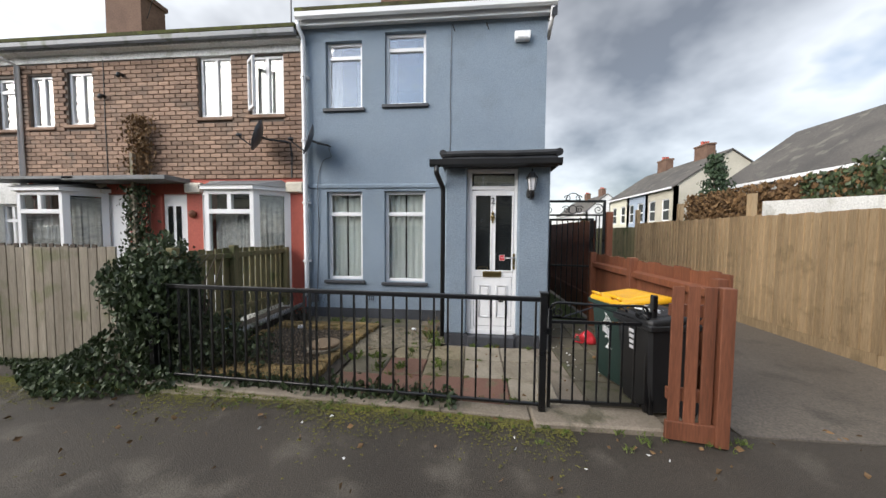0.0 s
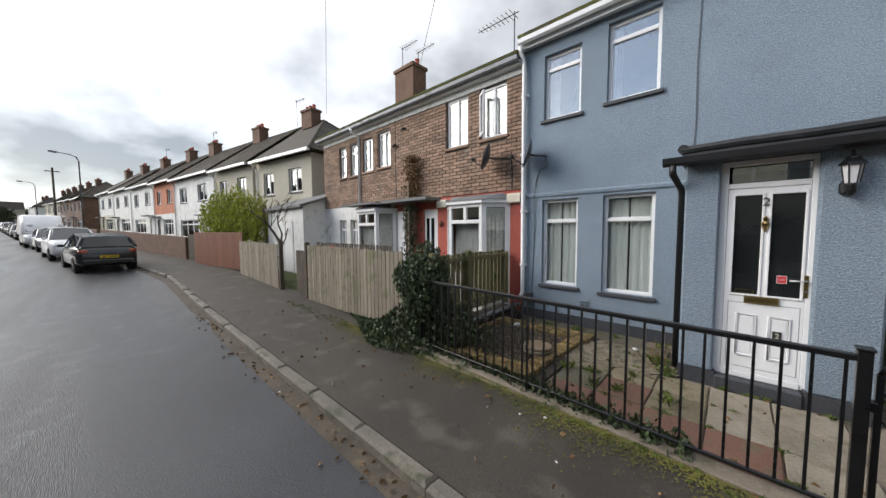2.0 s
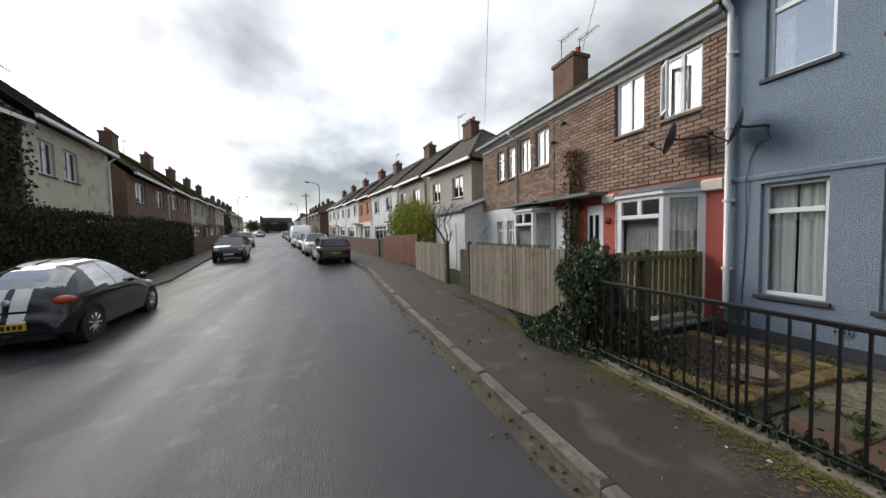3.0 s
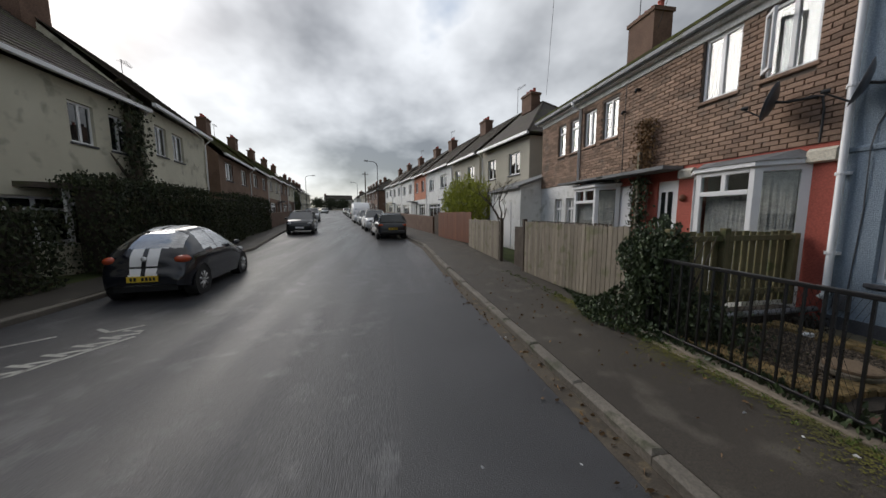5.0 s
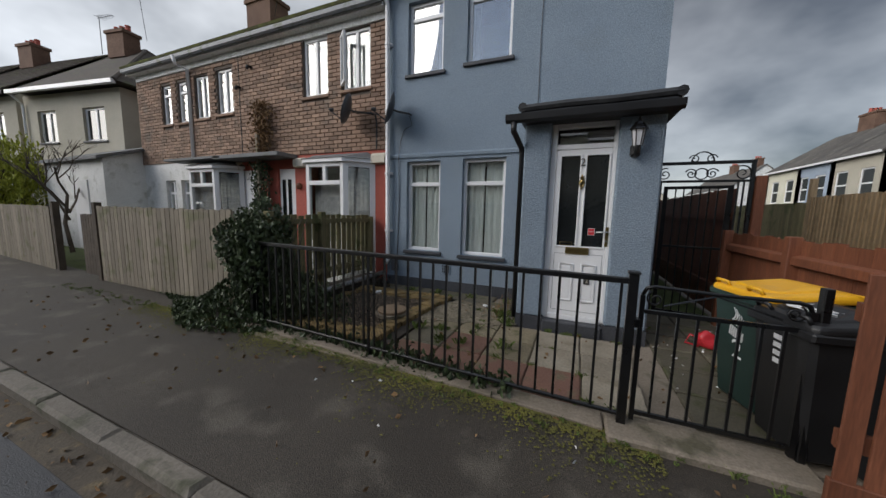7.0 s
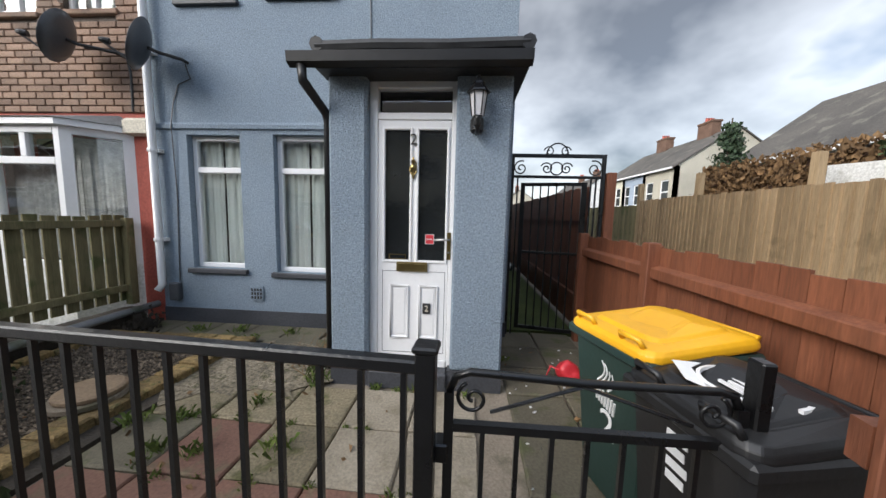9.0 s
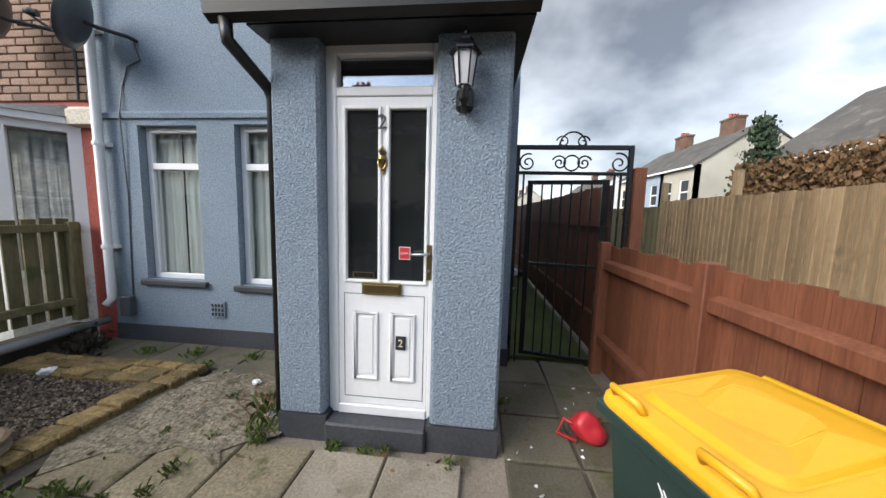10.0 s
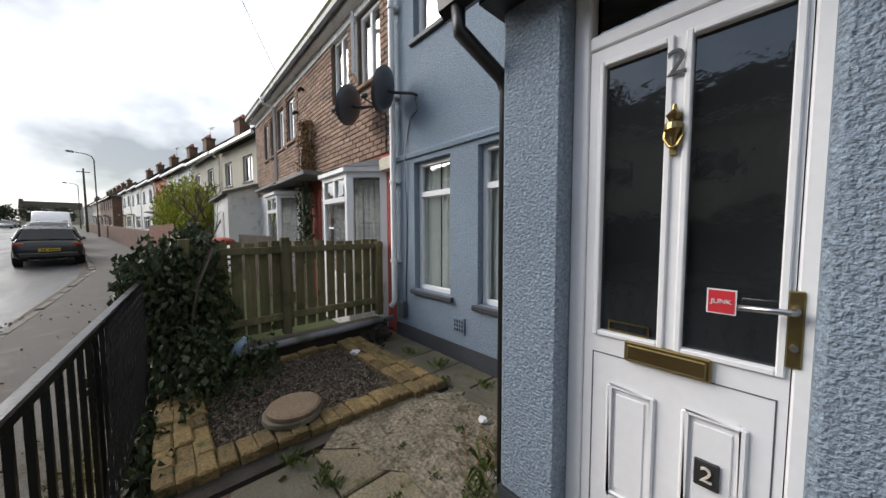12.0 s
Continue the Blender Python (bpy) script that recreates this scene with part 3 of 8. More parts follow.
bm = B(); box(bm, H_L, 0.68, EAVES - 0.05, H_R + 0.1, 0.7, EAVES + 0.13); part("fascia", bm, "upvc", house)
bm = B(); prism(bm, [(H_R + 0.02, 0.6, EAVES), (H_R + 0.02, 4.4, 7.0), (H_R + 0.02, 8.3, EAVES), (H_R + 0.02, 8.3, EAVES - 0.15), (H_R + 0.02, 4.4, 6.83), (H_R + 0.02, 0.6, EAVES - 0.15)], (0.08, 0, 0)); part("bargeboard", bm, "dark_trim", house, "dark bargeboard along the gable")
bm = B(); prism(bm, [(H_L, 0.55, EAVES + 0.1), (H_L, 0.56, EAVES + 0.03), (H_L, 0.6, EAVES), (H_L, 0.65, EAVES + 0.03), (H_L, 0.675, EAVES + 0.1)], (H_R + 0.1 - H_L, 0, 0)); part("gutter", bm, "upvc", house, "white plastic gutter", smooth=False)
roof_slope("roof", H_L, H_R + 0.1, 0.57, EAVES + 0.12, 4.4, 7.0, "roof_moss", house)
roof_slope("roof", H_L, H_R + 0.1, 8.4, EAVES + 0.12, 4.4, 7.05, "roof_moss", house)
for x0, x1, z0, z1, fan in WIN:
    window(house, x0, x1, z0, z1, WALL_Y, fan=fan, glass_mat="pane_sky" if z0 > 2 else "pane")
chimney(house, -2.1, 4.2, 6.4, 8.1, 0.95, 0.5, "far_brick")
curtain(-2.65, -2.36, 0.76, 2.27, 0.985, "curtain", "pale green-white curtain hanging behind a window", 3)
curtain(-2.33, -2.03, 0.76, 2.27, 0.985, "curtain", "pale green-white curtain hanging behind a window", 3)
curtain(-1.59, -1.26, 0.74, 2.27, 0.985, "curtain", "pale green-white curtain hanging behind a window", 3)
curtain(-1.23, -0.89, 0.74, 2.27, 0.985, "curtain", "pale green-white curtain hanging behind a window", 3)
curtain(-2.64, -2.44, 3.8, 4.88, 1.02, "lace", "white net curtain drawn aside in an upper window", 3)
curtain(-1.57, -1.42, 3.84, 4.98, 1.02, "lace", "white net curtain drawn aside in an upper window", 3)
curtain(-2.16, -2.03, 3.8, 4.6, 1.02, "lace", "white net curtain drawn aside in an upper window", 3)
# downpipe at the party wall
dp = thing("downpipe", (-2.93, 0.74, 0.5), "white plastic rainwater downpipe on the house corner", "pipe")
bm = B(); tube(bm, [(-3.06, 0.62, 5.16), (-3.05, 0.64, 5.06), (-3.03, 0.73, 4.95), (-3.03, 0.74, 4.86), (-3.02, 0.74, 0.5), (-3.05, 0.7, 0.43)], 0.04, 10); part("pipe", bm, "upvc", dp, smooth=True)
for z in (4.3, 3.2, 2.1, 1.05):
    bm = B(); lathe(bm, [(0.05, -0.02), (0.052, 0), (0.05, 0.02)], (-3.025, 0.74, z), 10); box(bm, -3.1, 0.76, z - 0.02, -2.96, 0.825, z + 0.02); part("bracket", bm, "upvc", dp)
# gable downpipe and gutter end
bm = B(); tube(bm, [(1.19, 0.62, 5.17), (1.19, 0.72, 5.0), (1.19, 0.95, 4.86)], 0.035, 8); single("overflow_pipe", bm, "upvc", "short white pipe under the gutter end", "pipe", smooth=True)
# alarm box
al = thing("alarm_box", (0.74, 0.82, 4.8), "white plastic burglar alarm box on the wall", "alarm")
bm = B(); prism(bm, [(0.62, 0.72, 4.75), (0.86, 0.72, 4.75), (0.87, 0.72, 4.89), (0.61, 0.72, 4.89)], (0, 0.1, 0)); part("cover", bm, "white_plastic", al, bevel=0.012)
bm = B(); box(bm, 0.66, 0.712, 4.77, 0.82, 0.72, 4.785); part("strobe", bm, "lamp_clear", al)
# two hooks under the eaves
for x in (-0.41, 0.15):
    bm = B(); tube(bm, [(x, 0.82, 5.05), (x, 0.74, 5.05), (x + 0.02, 0.72, 4.97), (x + 0.04, 0.74, 4.93)], 0.008, 6); single("wall_hook", bm, "iron", "small dark iron hook under the eaves", "hook", group="hooks under the eaves")
bm = B(); tube(bm, [(-0.43, 0.812, 5.1), (-0.45, 0.81, 4.0), (-0.44, 0.812, 3.2), (-0.46, 0.812, 2.62)], 0.006, 5); single("wall_cable", bm, "grey_metal", "thin cable running down the rendered wall", "cable")
bm = B(); tube(bm, [(-2.62, 0.81, 3.08), (-2.57, 0.812, 2.92), (-2.72, 0.812, 2.86), (-2.8, 0.812, 2.66), (-2.82, 0.785, 2.4), (-2.82, 0.812, 1.6), (-2.86, 0.812, 0.5)], 0.007, 5); single("dish_cable", bm, "grey_metal", "thin grey cable from the satellite dish", "cable")
bm = B(); box(bm, -2.95, 0.74, 0.3, -2.83, 0.82, 0.52); single("meter_box", bm, "grey_metal", "small grey meter box low on the wall", "box", bevel=0.012)
av = thing("air_vent", (-1.86, 0.82, 0.42), "painted air brick vent low in the wall", "vent")
bm = B(); box(bm, -1.94, 0.80, 0.34, -1.78, 0.822, 0.51); part("frame", bm, "render_blue", av)
# small dark plates on the uncut face stand in for shaded holes
for i in range(4):
    for k in range(3):
        bm = B(); box(bm, -1.925 + i * 0.037, 0.796, 0.355 + k * 0.047, -1.905 + i * 0.037, 0.8, 0.388 + k * 0.047); part("slot_shade", bm, "dark_trim", av)


def dish(x, y, z, tilt, wall_x):
    t = thing("satellite_dish", (wall_x, 0.82, z), "dark grey satellite dish on a wall bracket", "dish", "satellite dishes")
    m = Matrix.Translation((x, y, z)) @ Vector((-0.82, -0.5 + tilt, 0.3)).to_track_quat("Z", "Y").to_matrix().to_4x4()
    bm = B(); prof = [(0.002, 0.0), (0.1, 0.008), (0.19, 0.03), (0.265, 0.062), (0.27, 0.058), (0.19, 0.02), (0.1, -0.004), (0.002, -0.012)]
    lathe(bm, prof, (0, 0, 0), 24)
    for v in bm.verts:
        v.co = m @ v.co
    part("reflector", bm, "grey_metal", t, smooth=True)
    bm = B(); a = m @ Vector((0, -0.22, 0.04)); b = m @ Vector((0, -0.12, 0.34)); tube(bm, [a, b], 0.012, 6); part("feed_arm", bm, "dark_trim", t)
    bm = B(); lathe(bm, [(0.02, 0), (0.03, 0.03), (0.03, 0.08)], b, 10, (m.to_3x3() @ Vector((0, 0.3, -1)))); part("receiver", bm, "dark_trim", t)
    bm = B(); tube(bm, [m @ Vector((0, 0, -0.01)), m @ Vector((0, 0, -0.1)), (wall_x, 0.74, z - 0.02), (wall_x, 0.82, z - 0.02)], 0.018, 8); part("bracket", bm, "dark_trim", t)


dish(-2.78, 0.52, 3.12, 0.0, -2.6)
dish(-3.68, 0.5, 3.2, 0.08, -3.4)

# ---- porch ----
for ob in set(scene.objects) - built:
    if ob.parent is None and ob.type in ("EMPTY", "MESH"):
        ob.location.y += FRONT
PX0, PX1, PY, DX0, DX1 = -0.425, 0.975, -0.13, -0.125, 0.53
BACK = WALL_Y + FRONT
porch = thing("porch", (0.25, 0.35, 0), "blue-grey roughcast porch with a black flat roof", "porch")
bm = B(); box(bm, PX0, PY, 0.17, DX0, PY + 0.24, 2.47); part("front_pier", bm, "render_blue", porch, bevel=0.018)
bm = B(); box(bm, DX1 + 0.03, PY, 0.17, PX1, PY + 0.24, 2.47); part("front_pier", bm, "render_blue", porch, bevel=0.018)
bm = B(); box(bm, PX0, PY + 0.24, 0.17, PX0 + 0.2, BACK, 2.47); part("cheek_wall", bm, "render_blue", porch)
bm = B(); box(bm, PX1 - 0.2, PY + 0.24, 0.17, PX1, BACK, 2.47); part("cheek_wall", bm, "render_blue", porch)
bm = B(); box(bm, PX0 - 0.004, PY - 0.006, 0, DX0 + 0.02, BACK, 0.172); part("plinth", bm, "plinth", porch, "black painted plinth")
bm = B(); box(bm, DX1 + 0.01, PY - 0.006, 0, PX1 + 0.006, BACK, 0.172); part("plinth", bm, "plinth", porch, "black painted plinth")
bm = B(); box(bm, DX0 + 0.02, PY - 0.035, 0, DX1 + 0.01, BACK, 0.15); part("doorstep", bm, "plinth", porch, "dark painted doorstep", bevel=0.012)
bm = B(); box(bm, PX0 - 0.03, PY - 0.13, 2.45, PX1 + 0.08, BACK, 2.53); part("soffit", bm, "dark_trim", porch)
bm = B(); prism(bm, [(PX0 - 0.03, PY - 0.12, 2.53), (PX0 - 0.03, BACK, 2.61), (PX0 - 0.03, BACK, 2.71), (PX0 - 0.03, PY - 0.1, 2.64)], (PX1 - PX0 + 0.09, 0, 0)); part("roof", bm, "dark_trim", porch)
bm = B(); tube(bm, [(PX0 - 0.03, PY - 0.1, 2.605), (0.0, PY - 0.1, 2.615), (0.5, PY - 0.1, 2.608), (PX1 + 0.08, PY - 0.1, 2.62)], 0.045, 8); part("roll_edge", bm, "dark_trim", porch, "rolled felt edge")
for x in (PX0 - 0.02, PX1 + 0.07):
    bm = B(); tube(bm, [(x, PY - 0.14, 2.615), (x, 0.2, 2.66), (x, BACK, 2.71)], 0.05, 8); part("roll_edge", bm, "dark_trim", porch)
bm = B(); prism(bm, [(PX0 - 0.19, PY - 0.24, 2.52), (PX0 - 0.19, PY - 0.23, 2.455), (PX0 - 0.19, PY - 0.185, 2.43), (PX0 - 0.19, PY - 0.14, 2.455), (PX0 - 0.19, PY - 0.13, 2.52)], (PX1 - PX0 + 0.28, 0, 0)); part("gutter", bm, "black_plastic", porch, "black plastic gutter")
bm = B(); tube(bm, [(PX0 - 0.1, PY - 0.19, 2.45), (PX0 - 0.1, PY - 0.18, 2.35), (PX0 - 0.04, PY + 0.05, 2.2), (PX0 - 0.035, PY + 0.08, 2.14), (PX0 - 0.035, PY + 0.08, 0.1)], 0.034, 10); part("downpipe", bm, "black_plastic", porch, "black downpipe", smooth=True)

# ---- front door ----
FY = -0.02
door = thing("front_door", (0.26, FY, 0.15), "closed white plastic front door with two opaque glass, dark as an unlit room panels", "door")
bm = B(); box(bm, DX0, FY - 0.02, 0.15, DX0 + 0.065, FY + 0.06, 2.465); box(bm, DX1 - 0.005, FY - 0.02, 0.15, DX1 + 0.05, FY + 0.06, 2.465)
box(bm, DX0 + 0.065, FY - 0.02, 2.4, DX1 - 0.005, FY + 0.06, 2.465); box(bm, DX0 + 0.065, FY - 0.02, 2.165, DX1 - 0.005, FY + 0.06, 2.22); box(bm, DX0 + 0.065, FY - 0.03, 0.15, DX1 - 0.005, FY + 0.06, 0.215)
part("frame", bm, "upvc", door, bevel=0.006)
L0, L1 = DX0 + 0.068, DX1 - 0.008
G = [(-0.002, 0.2), (0.27, 0.492)]
bm = B(); wall_boxes(bm, "x", FY - 0.012, FY + 0.04, L0, L1, 0.22, 2.161, [(G[0][0], G[0][1], 1.055, 2.09), (G[1][0], G[1][1], 1.055, 2.09)])
leaf_ = part("leaf", bm, "upvc", door)
for a, b in G:
    bm = B()
    for q in ((a - 0.02, 1.035, a, 2.11), (b, 1.035, b + 0.02, 2.11), (a, 1.035, b, 1.055), (a, 2.09, b, 2.11)):
        box(bm, q[0], FY - 0.024, q[1], q[2], FY - 0.012, q[3])
    part("glazing_bead", bm, "upvc", leaf_, bevel=0.004)
    bm = B(); box(bm, a, FY + 0.006, 1.055, b, FY + 0.016, 2.09); part("pane", bm, "door_glass", leaf_, "dark patterned glass")
# thin grey strips on the leaf draw the shade line of a groove
bm = B()
for q in ((-0.022, 0.27, -0.018, 0.96), (0.497, 0.27, 0.501, 0.96), (-0.022, 0.96, 0.501, 0.964), (-0.022, 0.266, 0.501, 0.27)):
    box(bm, q[0], FY - 0.0135, q[1], q[2], FY - 0.011, q[3])
part("groove_shade_line", bm, "grey_metal", leaf_)
for a, b in ((0.038, 0.205), (0.28, 0.447)):
    bm = B(); wall_boxes(bm, "x", FY - 0.026, FY - 0.012, a, b, 0.395, 0.848, [(a + 0.016, b - 0.016, 0.411, 0.832)]); part("panel_moulding", bm, "upvc", leaf_, bevel=0.006)
    bm = B(); box(bm, a + 0.034, FY - 0.018, 0.429, b - 0.034, FY - 0.012, 0.814); part("raised_panel", bm, "upvc", leaf_, bevel=0.005)
bm = B(); box(bm, DX0 + 0.09, FY + 0.02, 2.225, DX1 - 0.01, FY + 0.03, 2.395); part("toplight_pane", bm, "top_glass", door, "opaque glass, dark as an unlit room toplight")
up_ = Matrix.Rotation(radians(90), 4, "X")
text("numeral", "2", 0.12, Matrix.Translation((0.228, FY - 0.0265, 2.012)) @ up_, "lead_dark", door)
bm = B(); box(bm, 0.322, FY - 0.03, 0.61, 0.387, FY - 0.018, 0.7); pl = part("number_plate", bm, "dark_trim", door, "small black plate with a 2", bevel=0.003)
text("numeral", "2", 0.07, Matrix.Translation((0.355, FY - 0.033, 0.655)) @ up_, "stone_trim", pl)
bm = B(); box(bm, 0.10, FY - 0.032, 0.962, 0.355, FY - 0.012, 1.042); lb = part("letterbox", bm, "brass", door, "brass letterbox", bevel=0.006)
bm = B(); box(bm, 0.112, FY - 0.042, 0.974, 0.343, FY - 0.032, 1.03); part("flap", bm, "brass", lb, bevel=0.004)
bm = B(); wall_boxes(bm, "x", FY - 0.001, FY + 0.003, 0.03, 0.172, 1.058, 1.1, [(0.036, 0.166, 1.064, 1.094)]); part("inner_letterbox", bm, "brass", door, "brass inner frame behind the glass")
bm = B(); lathe(bm, [(0.006, 0), (0.02, 0.01), (0.03, 0.03), (0.012, 0.05), (0.008, 0.07)], (0.248, FY - 0.035, 1.79), 12); lathe(bm, [(0.004, -0.1), (0.01, -0.085), (0.018, -0.05), (0.034, -0.02), (0.03, 0.005), (0.01, 0.012)], (0.248, FY - 0.04, 1.78), 12)
tube(bm, [(0.22, FY - 0.03, 1.78), (0.215, FY - 0.035, 1.73), (0.235, FY - 0.04, 1.695), (0.248, FY - 0.042, 1.69), (0.262, FY - 0.04, 1.695), (0.28, FY - 0.035, 1.73), (0.276, FY - 0.03, 1.78)], 0.007, 6)
box(bm, 0.236, FY - 0.03, 1.66, 0.26, FY - 0.012, 1.82)
for v in bm.verts:
    v.co = Vector((0.228, FY - 0.012, 1.795)) + Vector((0.78 * (v.co.x - 0.248), 0.8 * (v.co.y - FY + 0.012), 0.82 * (v.co.z - 1.76)))
part("door_knocker", bm, "brass", door, "brass urn door knocker", smooth=False)
bm = B(); box(bm, 0.508, FY - 0.026, 1.07, 0.542, FY - 0.012, 1.29); hp = part("handle_plate", bm, "brass", door, "brass handle plate", bevel=0.004)
bm = B(); tube(bm, [(0.525, FY - 0.02, 1.235), (0.525, FY - 0.06, 1.235), (0.512, FY - 0.068, 1.235), (0.41, FY - 0.066, 1.23)], 0.009, 8); part("lever", bm, "chrome", hp, smooth=True)
bm = B(); lathe(bm, [(0.009, 0), (0.009, 0.012)], (0.525, FY - 0.026, 1.13), 10, (0, -1, 0)); part("lock_cylinder", bm, "chrome", hp)
st = part("sticker", (lambda b: (box(b, 0.33, FY + 0.0025, 1.19, 0.402, FY + 0.005, 1.27), b)[1])(B()), "white_plastic", door, "small red and white sticker")
bm = B(); box(bm, 0.334, FY + 0.001, 1.194, 0.398, FY + 0.0025, 1.266); part("sticker_field", bm, "red_plastic", st)
text("sticker_word", "JUNK", 0.021, Matrix.Translation((0.366, FY - 0.0005, 1.23)) @ up_, "white_plastic", st, 0.0008)

# lantern on the porch
ln = thing("wall_lantern", (0.715, PY, 2.1), "black hexagonal wall lantern with clear glass", "lamp")
cx, cy = 0.715, PY - 0.12
bm = B(); lathe(bm, [(0.035, 0), (0.05, 0.02), (0.05, 0.1), (0.03, 0.13)], (cx, PY, 2.04), 12); part("back_plate", bm, "iron", ln)
bm = B(); tube(bm, [(cx, PY, 2.06), (cx, PY - 0.06, 2.03), (cx, cy, 2.05), (cx, cy, 2.12)], 0.016, 8); lathe(bm, [(0.01, -0.05), (0.03, -0.02), (0.02, 0.02), (0.035, 0.04)], (cx, cy, 2.09), 10); part("arm", bm, "iron", ln, smooth=True)
bm = B(); lathe(bm, [(0.04, 0), (0.06, 0.16)], (cx, cy, 2.13), 6); part("glass", bm, "lamp_clear", ln)
bm = B()
for k in range(6):
    a = k * math.pi / 3; tube(bm, [(cx + 0.042 * math.cos(a), cy + 0.042 * math.sin(a), 2.13), (cx + 0.063 * math.cos(a), cy + 0.063 * math.sin(a), 2.29)], 0.005, 5)
part("glazing_bars", bm, "iron", ln)
bm = B(); lathe(bm, [(0.085, 0), (0.08, 0.012), (0.045, 0.055), (0.04, 0.07), (0.012, 0.09), (0.014, 0.105), (0.004, 0.13)], (cx, cy, 2.285), 6); part("cap", bm, "iron", ln)
# ---- brick terrace ----
built |= set(scene.objects)
BY = 0.86
terrace = thing("terrace_house", (-5.9, BY, 0), "brown brick terrace houses with white windows and bays", "house")
TWIN = [(-4.13, -3.47, 3.7, 4.77, 0), (-5.12, -4.48, 3.68, 4.79, 0), (-7.88, -7.32, 3.61, 4.62, 0), (-8.72, -8.18, 3.58, 4.58, 0), (-9.45, -9.0, 3.55, 4.55, 0.75), (-10.15, -9.72, 3.55, 4.55, 0.75)]
T_L, T_R = -11.3, -3.085
bm = B(); wall_boxes(bm, "x", BY, BY + 0.25, T_L, T_R, 2.55, 4.79, [w[:4] for w in TWIN]); part("upper_wall", bm, "mortar", terrace)
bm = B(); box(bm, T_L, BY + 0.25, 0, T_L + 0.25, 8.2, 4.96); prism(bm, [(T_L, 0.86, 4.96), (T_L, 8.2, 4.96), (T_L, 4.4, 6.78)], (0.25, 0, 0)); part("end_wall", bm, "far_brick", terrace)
bm = B(); box(bm, T_L, BY - 0.03, 4.79, T_R, BY + 0.25, 4.96); part("white_band", bm, "white_paint", terrace, "white painted band under the eaves")
bm = B(); box(bm, T_L - 0.15, 0.68, 4.92, T_R, 0.86, 4.97); part("soffit", bm, "white_paint", terrace)
bm = B(); prism(bm, [(T_L - 0.15, 0.57, 5.04), (T_L - 0.15, 0.58, 4.97), (T_L - 0.15, 0.62, 4.94), (T_L - 0.15, 0.67, 4.97), (T_L - 0.15, 0.69, 5.04)], (T_R - T_L + 0.13, 0, 0)); part("gutter", bm, "grey_pipe", terrace, "grey gutter")
roof_slope("roof", T_L - 0.15, T_R - 0.005, 0.58, 5.06, 4.4, 6.8, "roof_moss", terrace)
roof_slope("roof", T_L - 0.15, T_R - 0.005, 8.4, 5.06, 4.4, 6.8, "roof_moss", terrace)
holes = [(-5.97, -5.45, 0.1, 2.28), (-7.16, -6.67, 0.1, 2.28), (-5.05, -3.5, 0.2, 2.3), (-8.75, -7.4, 0.2, 2.3), (-9.6, -9.15, 0.9, 2.1), (-10.3, -9.85, 0.9, 2.1)]
bm = B(); wall_boxes(bm, "x", BY, BY + 0.25, -8.86, T_R, 0, 2.55, holes); part("ground_wall", bm, "red_paint", terrace, "red painted ground-floor wall")
bm = B(); wall_boxes(bm, "x", BY, BY + 0.25, T_L, -8.86, 0, 2.55, holes); part("ground_wall", bm, "white_paint", terrace, "white painted ground-floor wall")
# same added dark partition and floor behind the terrace windows
bm = B(); box(bm, T_L, 3.4, 0, T_R, 3.5, 4.96); part("dark_inner_wall", bm, "room", terrace)
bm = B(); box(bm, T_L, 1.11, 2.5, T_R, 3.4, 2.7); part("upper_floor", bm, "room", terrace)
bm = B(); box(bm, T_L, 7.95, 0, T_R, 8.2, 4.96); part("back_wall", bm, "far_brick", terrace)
for x0, x1, z0, z1, fan in TWIN:
    window(terrace, x0, x1, z0, z1, BY - 0.01, fan=fan, mull=0 if fan else 1, sill="brick", reveal=0.05)
    curtain(x0 + 0.05, x1 - 0.05, z0 + 0.05, z1 - 0.05, BY + 0.2, "lace", "white net curtain behind an upper window", 5)
for x0, x1 in ((-9.6, -9.15), (-10.3, -9.85)):
    window(terrace, x0, x1, 0.9, 2.1, BY, fan=0.72, mull=1, sill="white_paint")
    curtain(x0 + 0.05, x1 - 0.05, 0.95, 2.05, BY + 0.2, "lace", "white net curtain behind a ground-floor window", 5)
# an open casement stands out from the first upper window
bm = B(); m = Matrix.Translation((-4.1, 0.8, 3.76)) @ Matrix.Rotation(radians(-38), 4, "Z")
for q in ((0, 0, 0.05, 0.88), (0.24, 0, 0.29, 0.88), (0.05, 0, 0.24, 0.05), (0.05, 0.83, 0.24, 0.88)):
    box(bm, q[0], -0.02, q[1], q[2], 0.02, q[3], m)
cs = part("open_casement", bm, "upvc", terrace, "white casement standing open")
bm = B(); box(bm, 0.045, -0.004, 0.045, 0.245, 0.004, 0.835, m); part("pane", bm, "pane", cs).visible_shadow = False


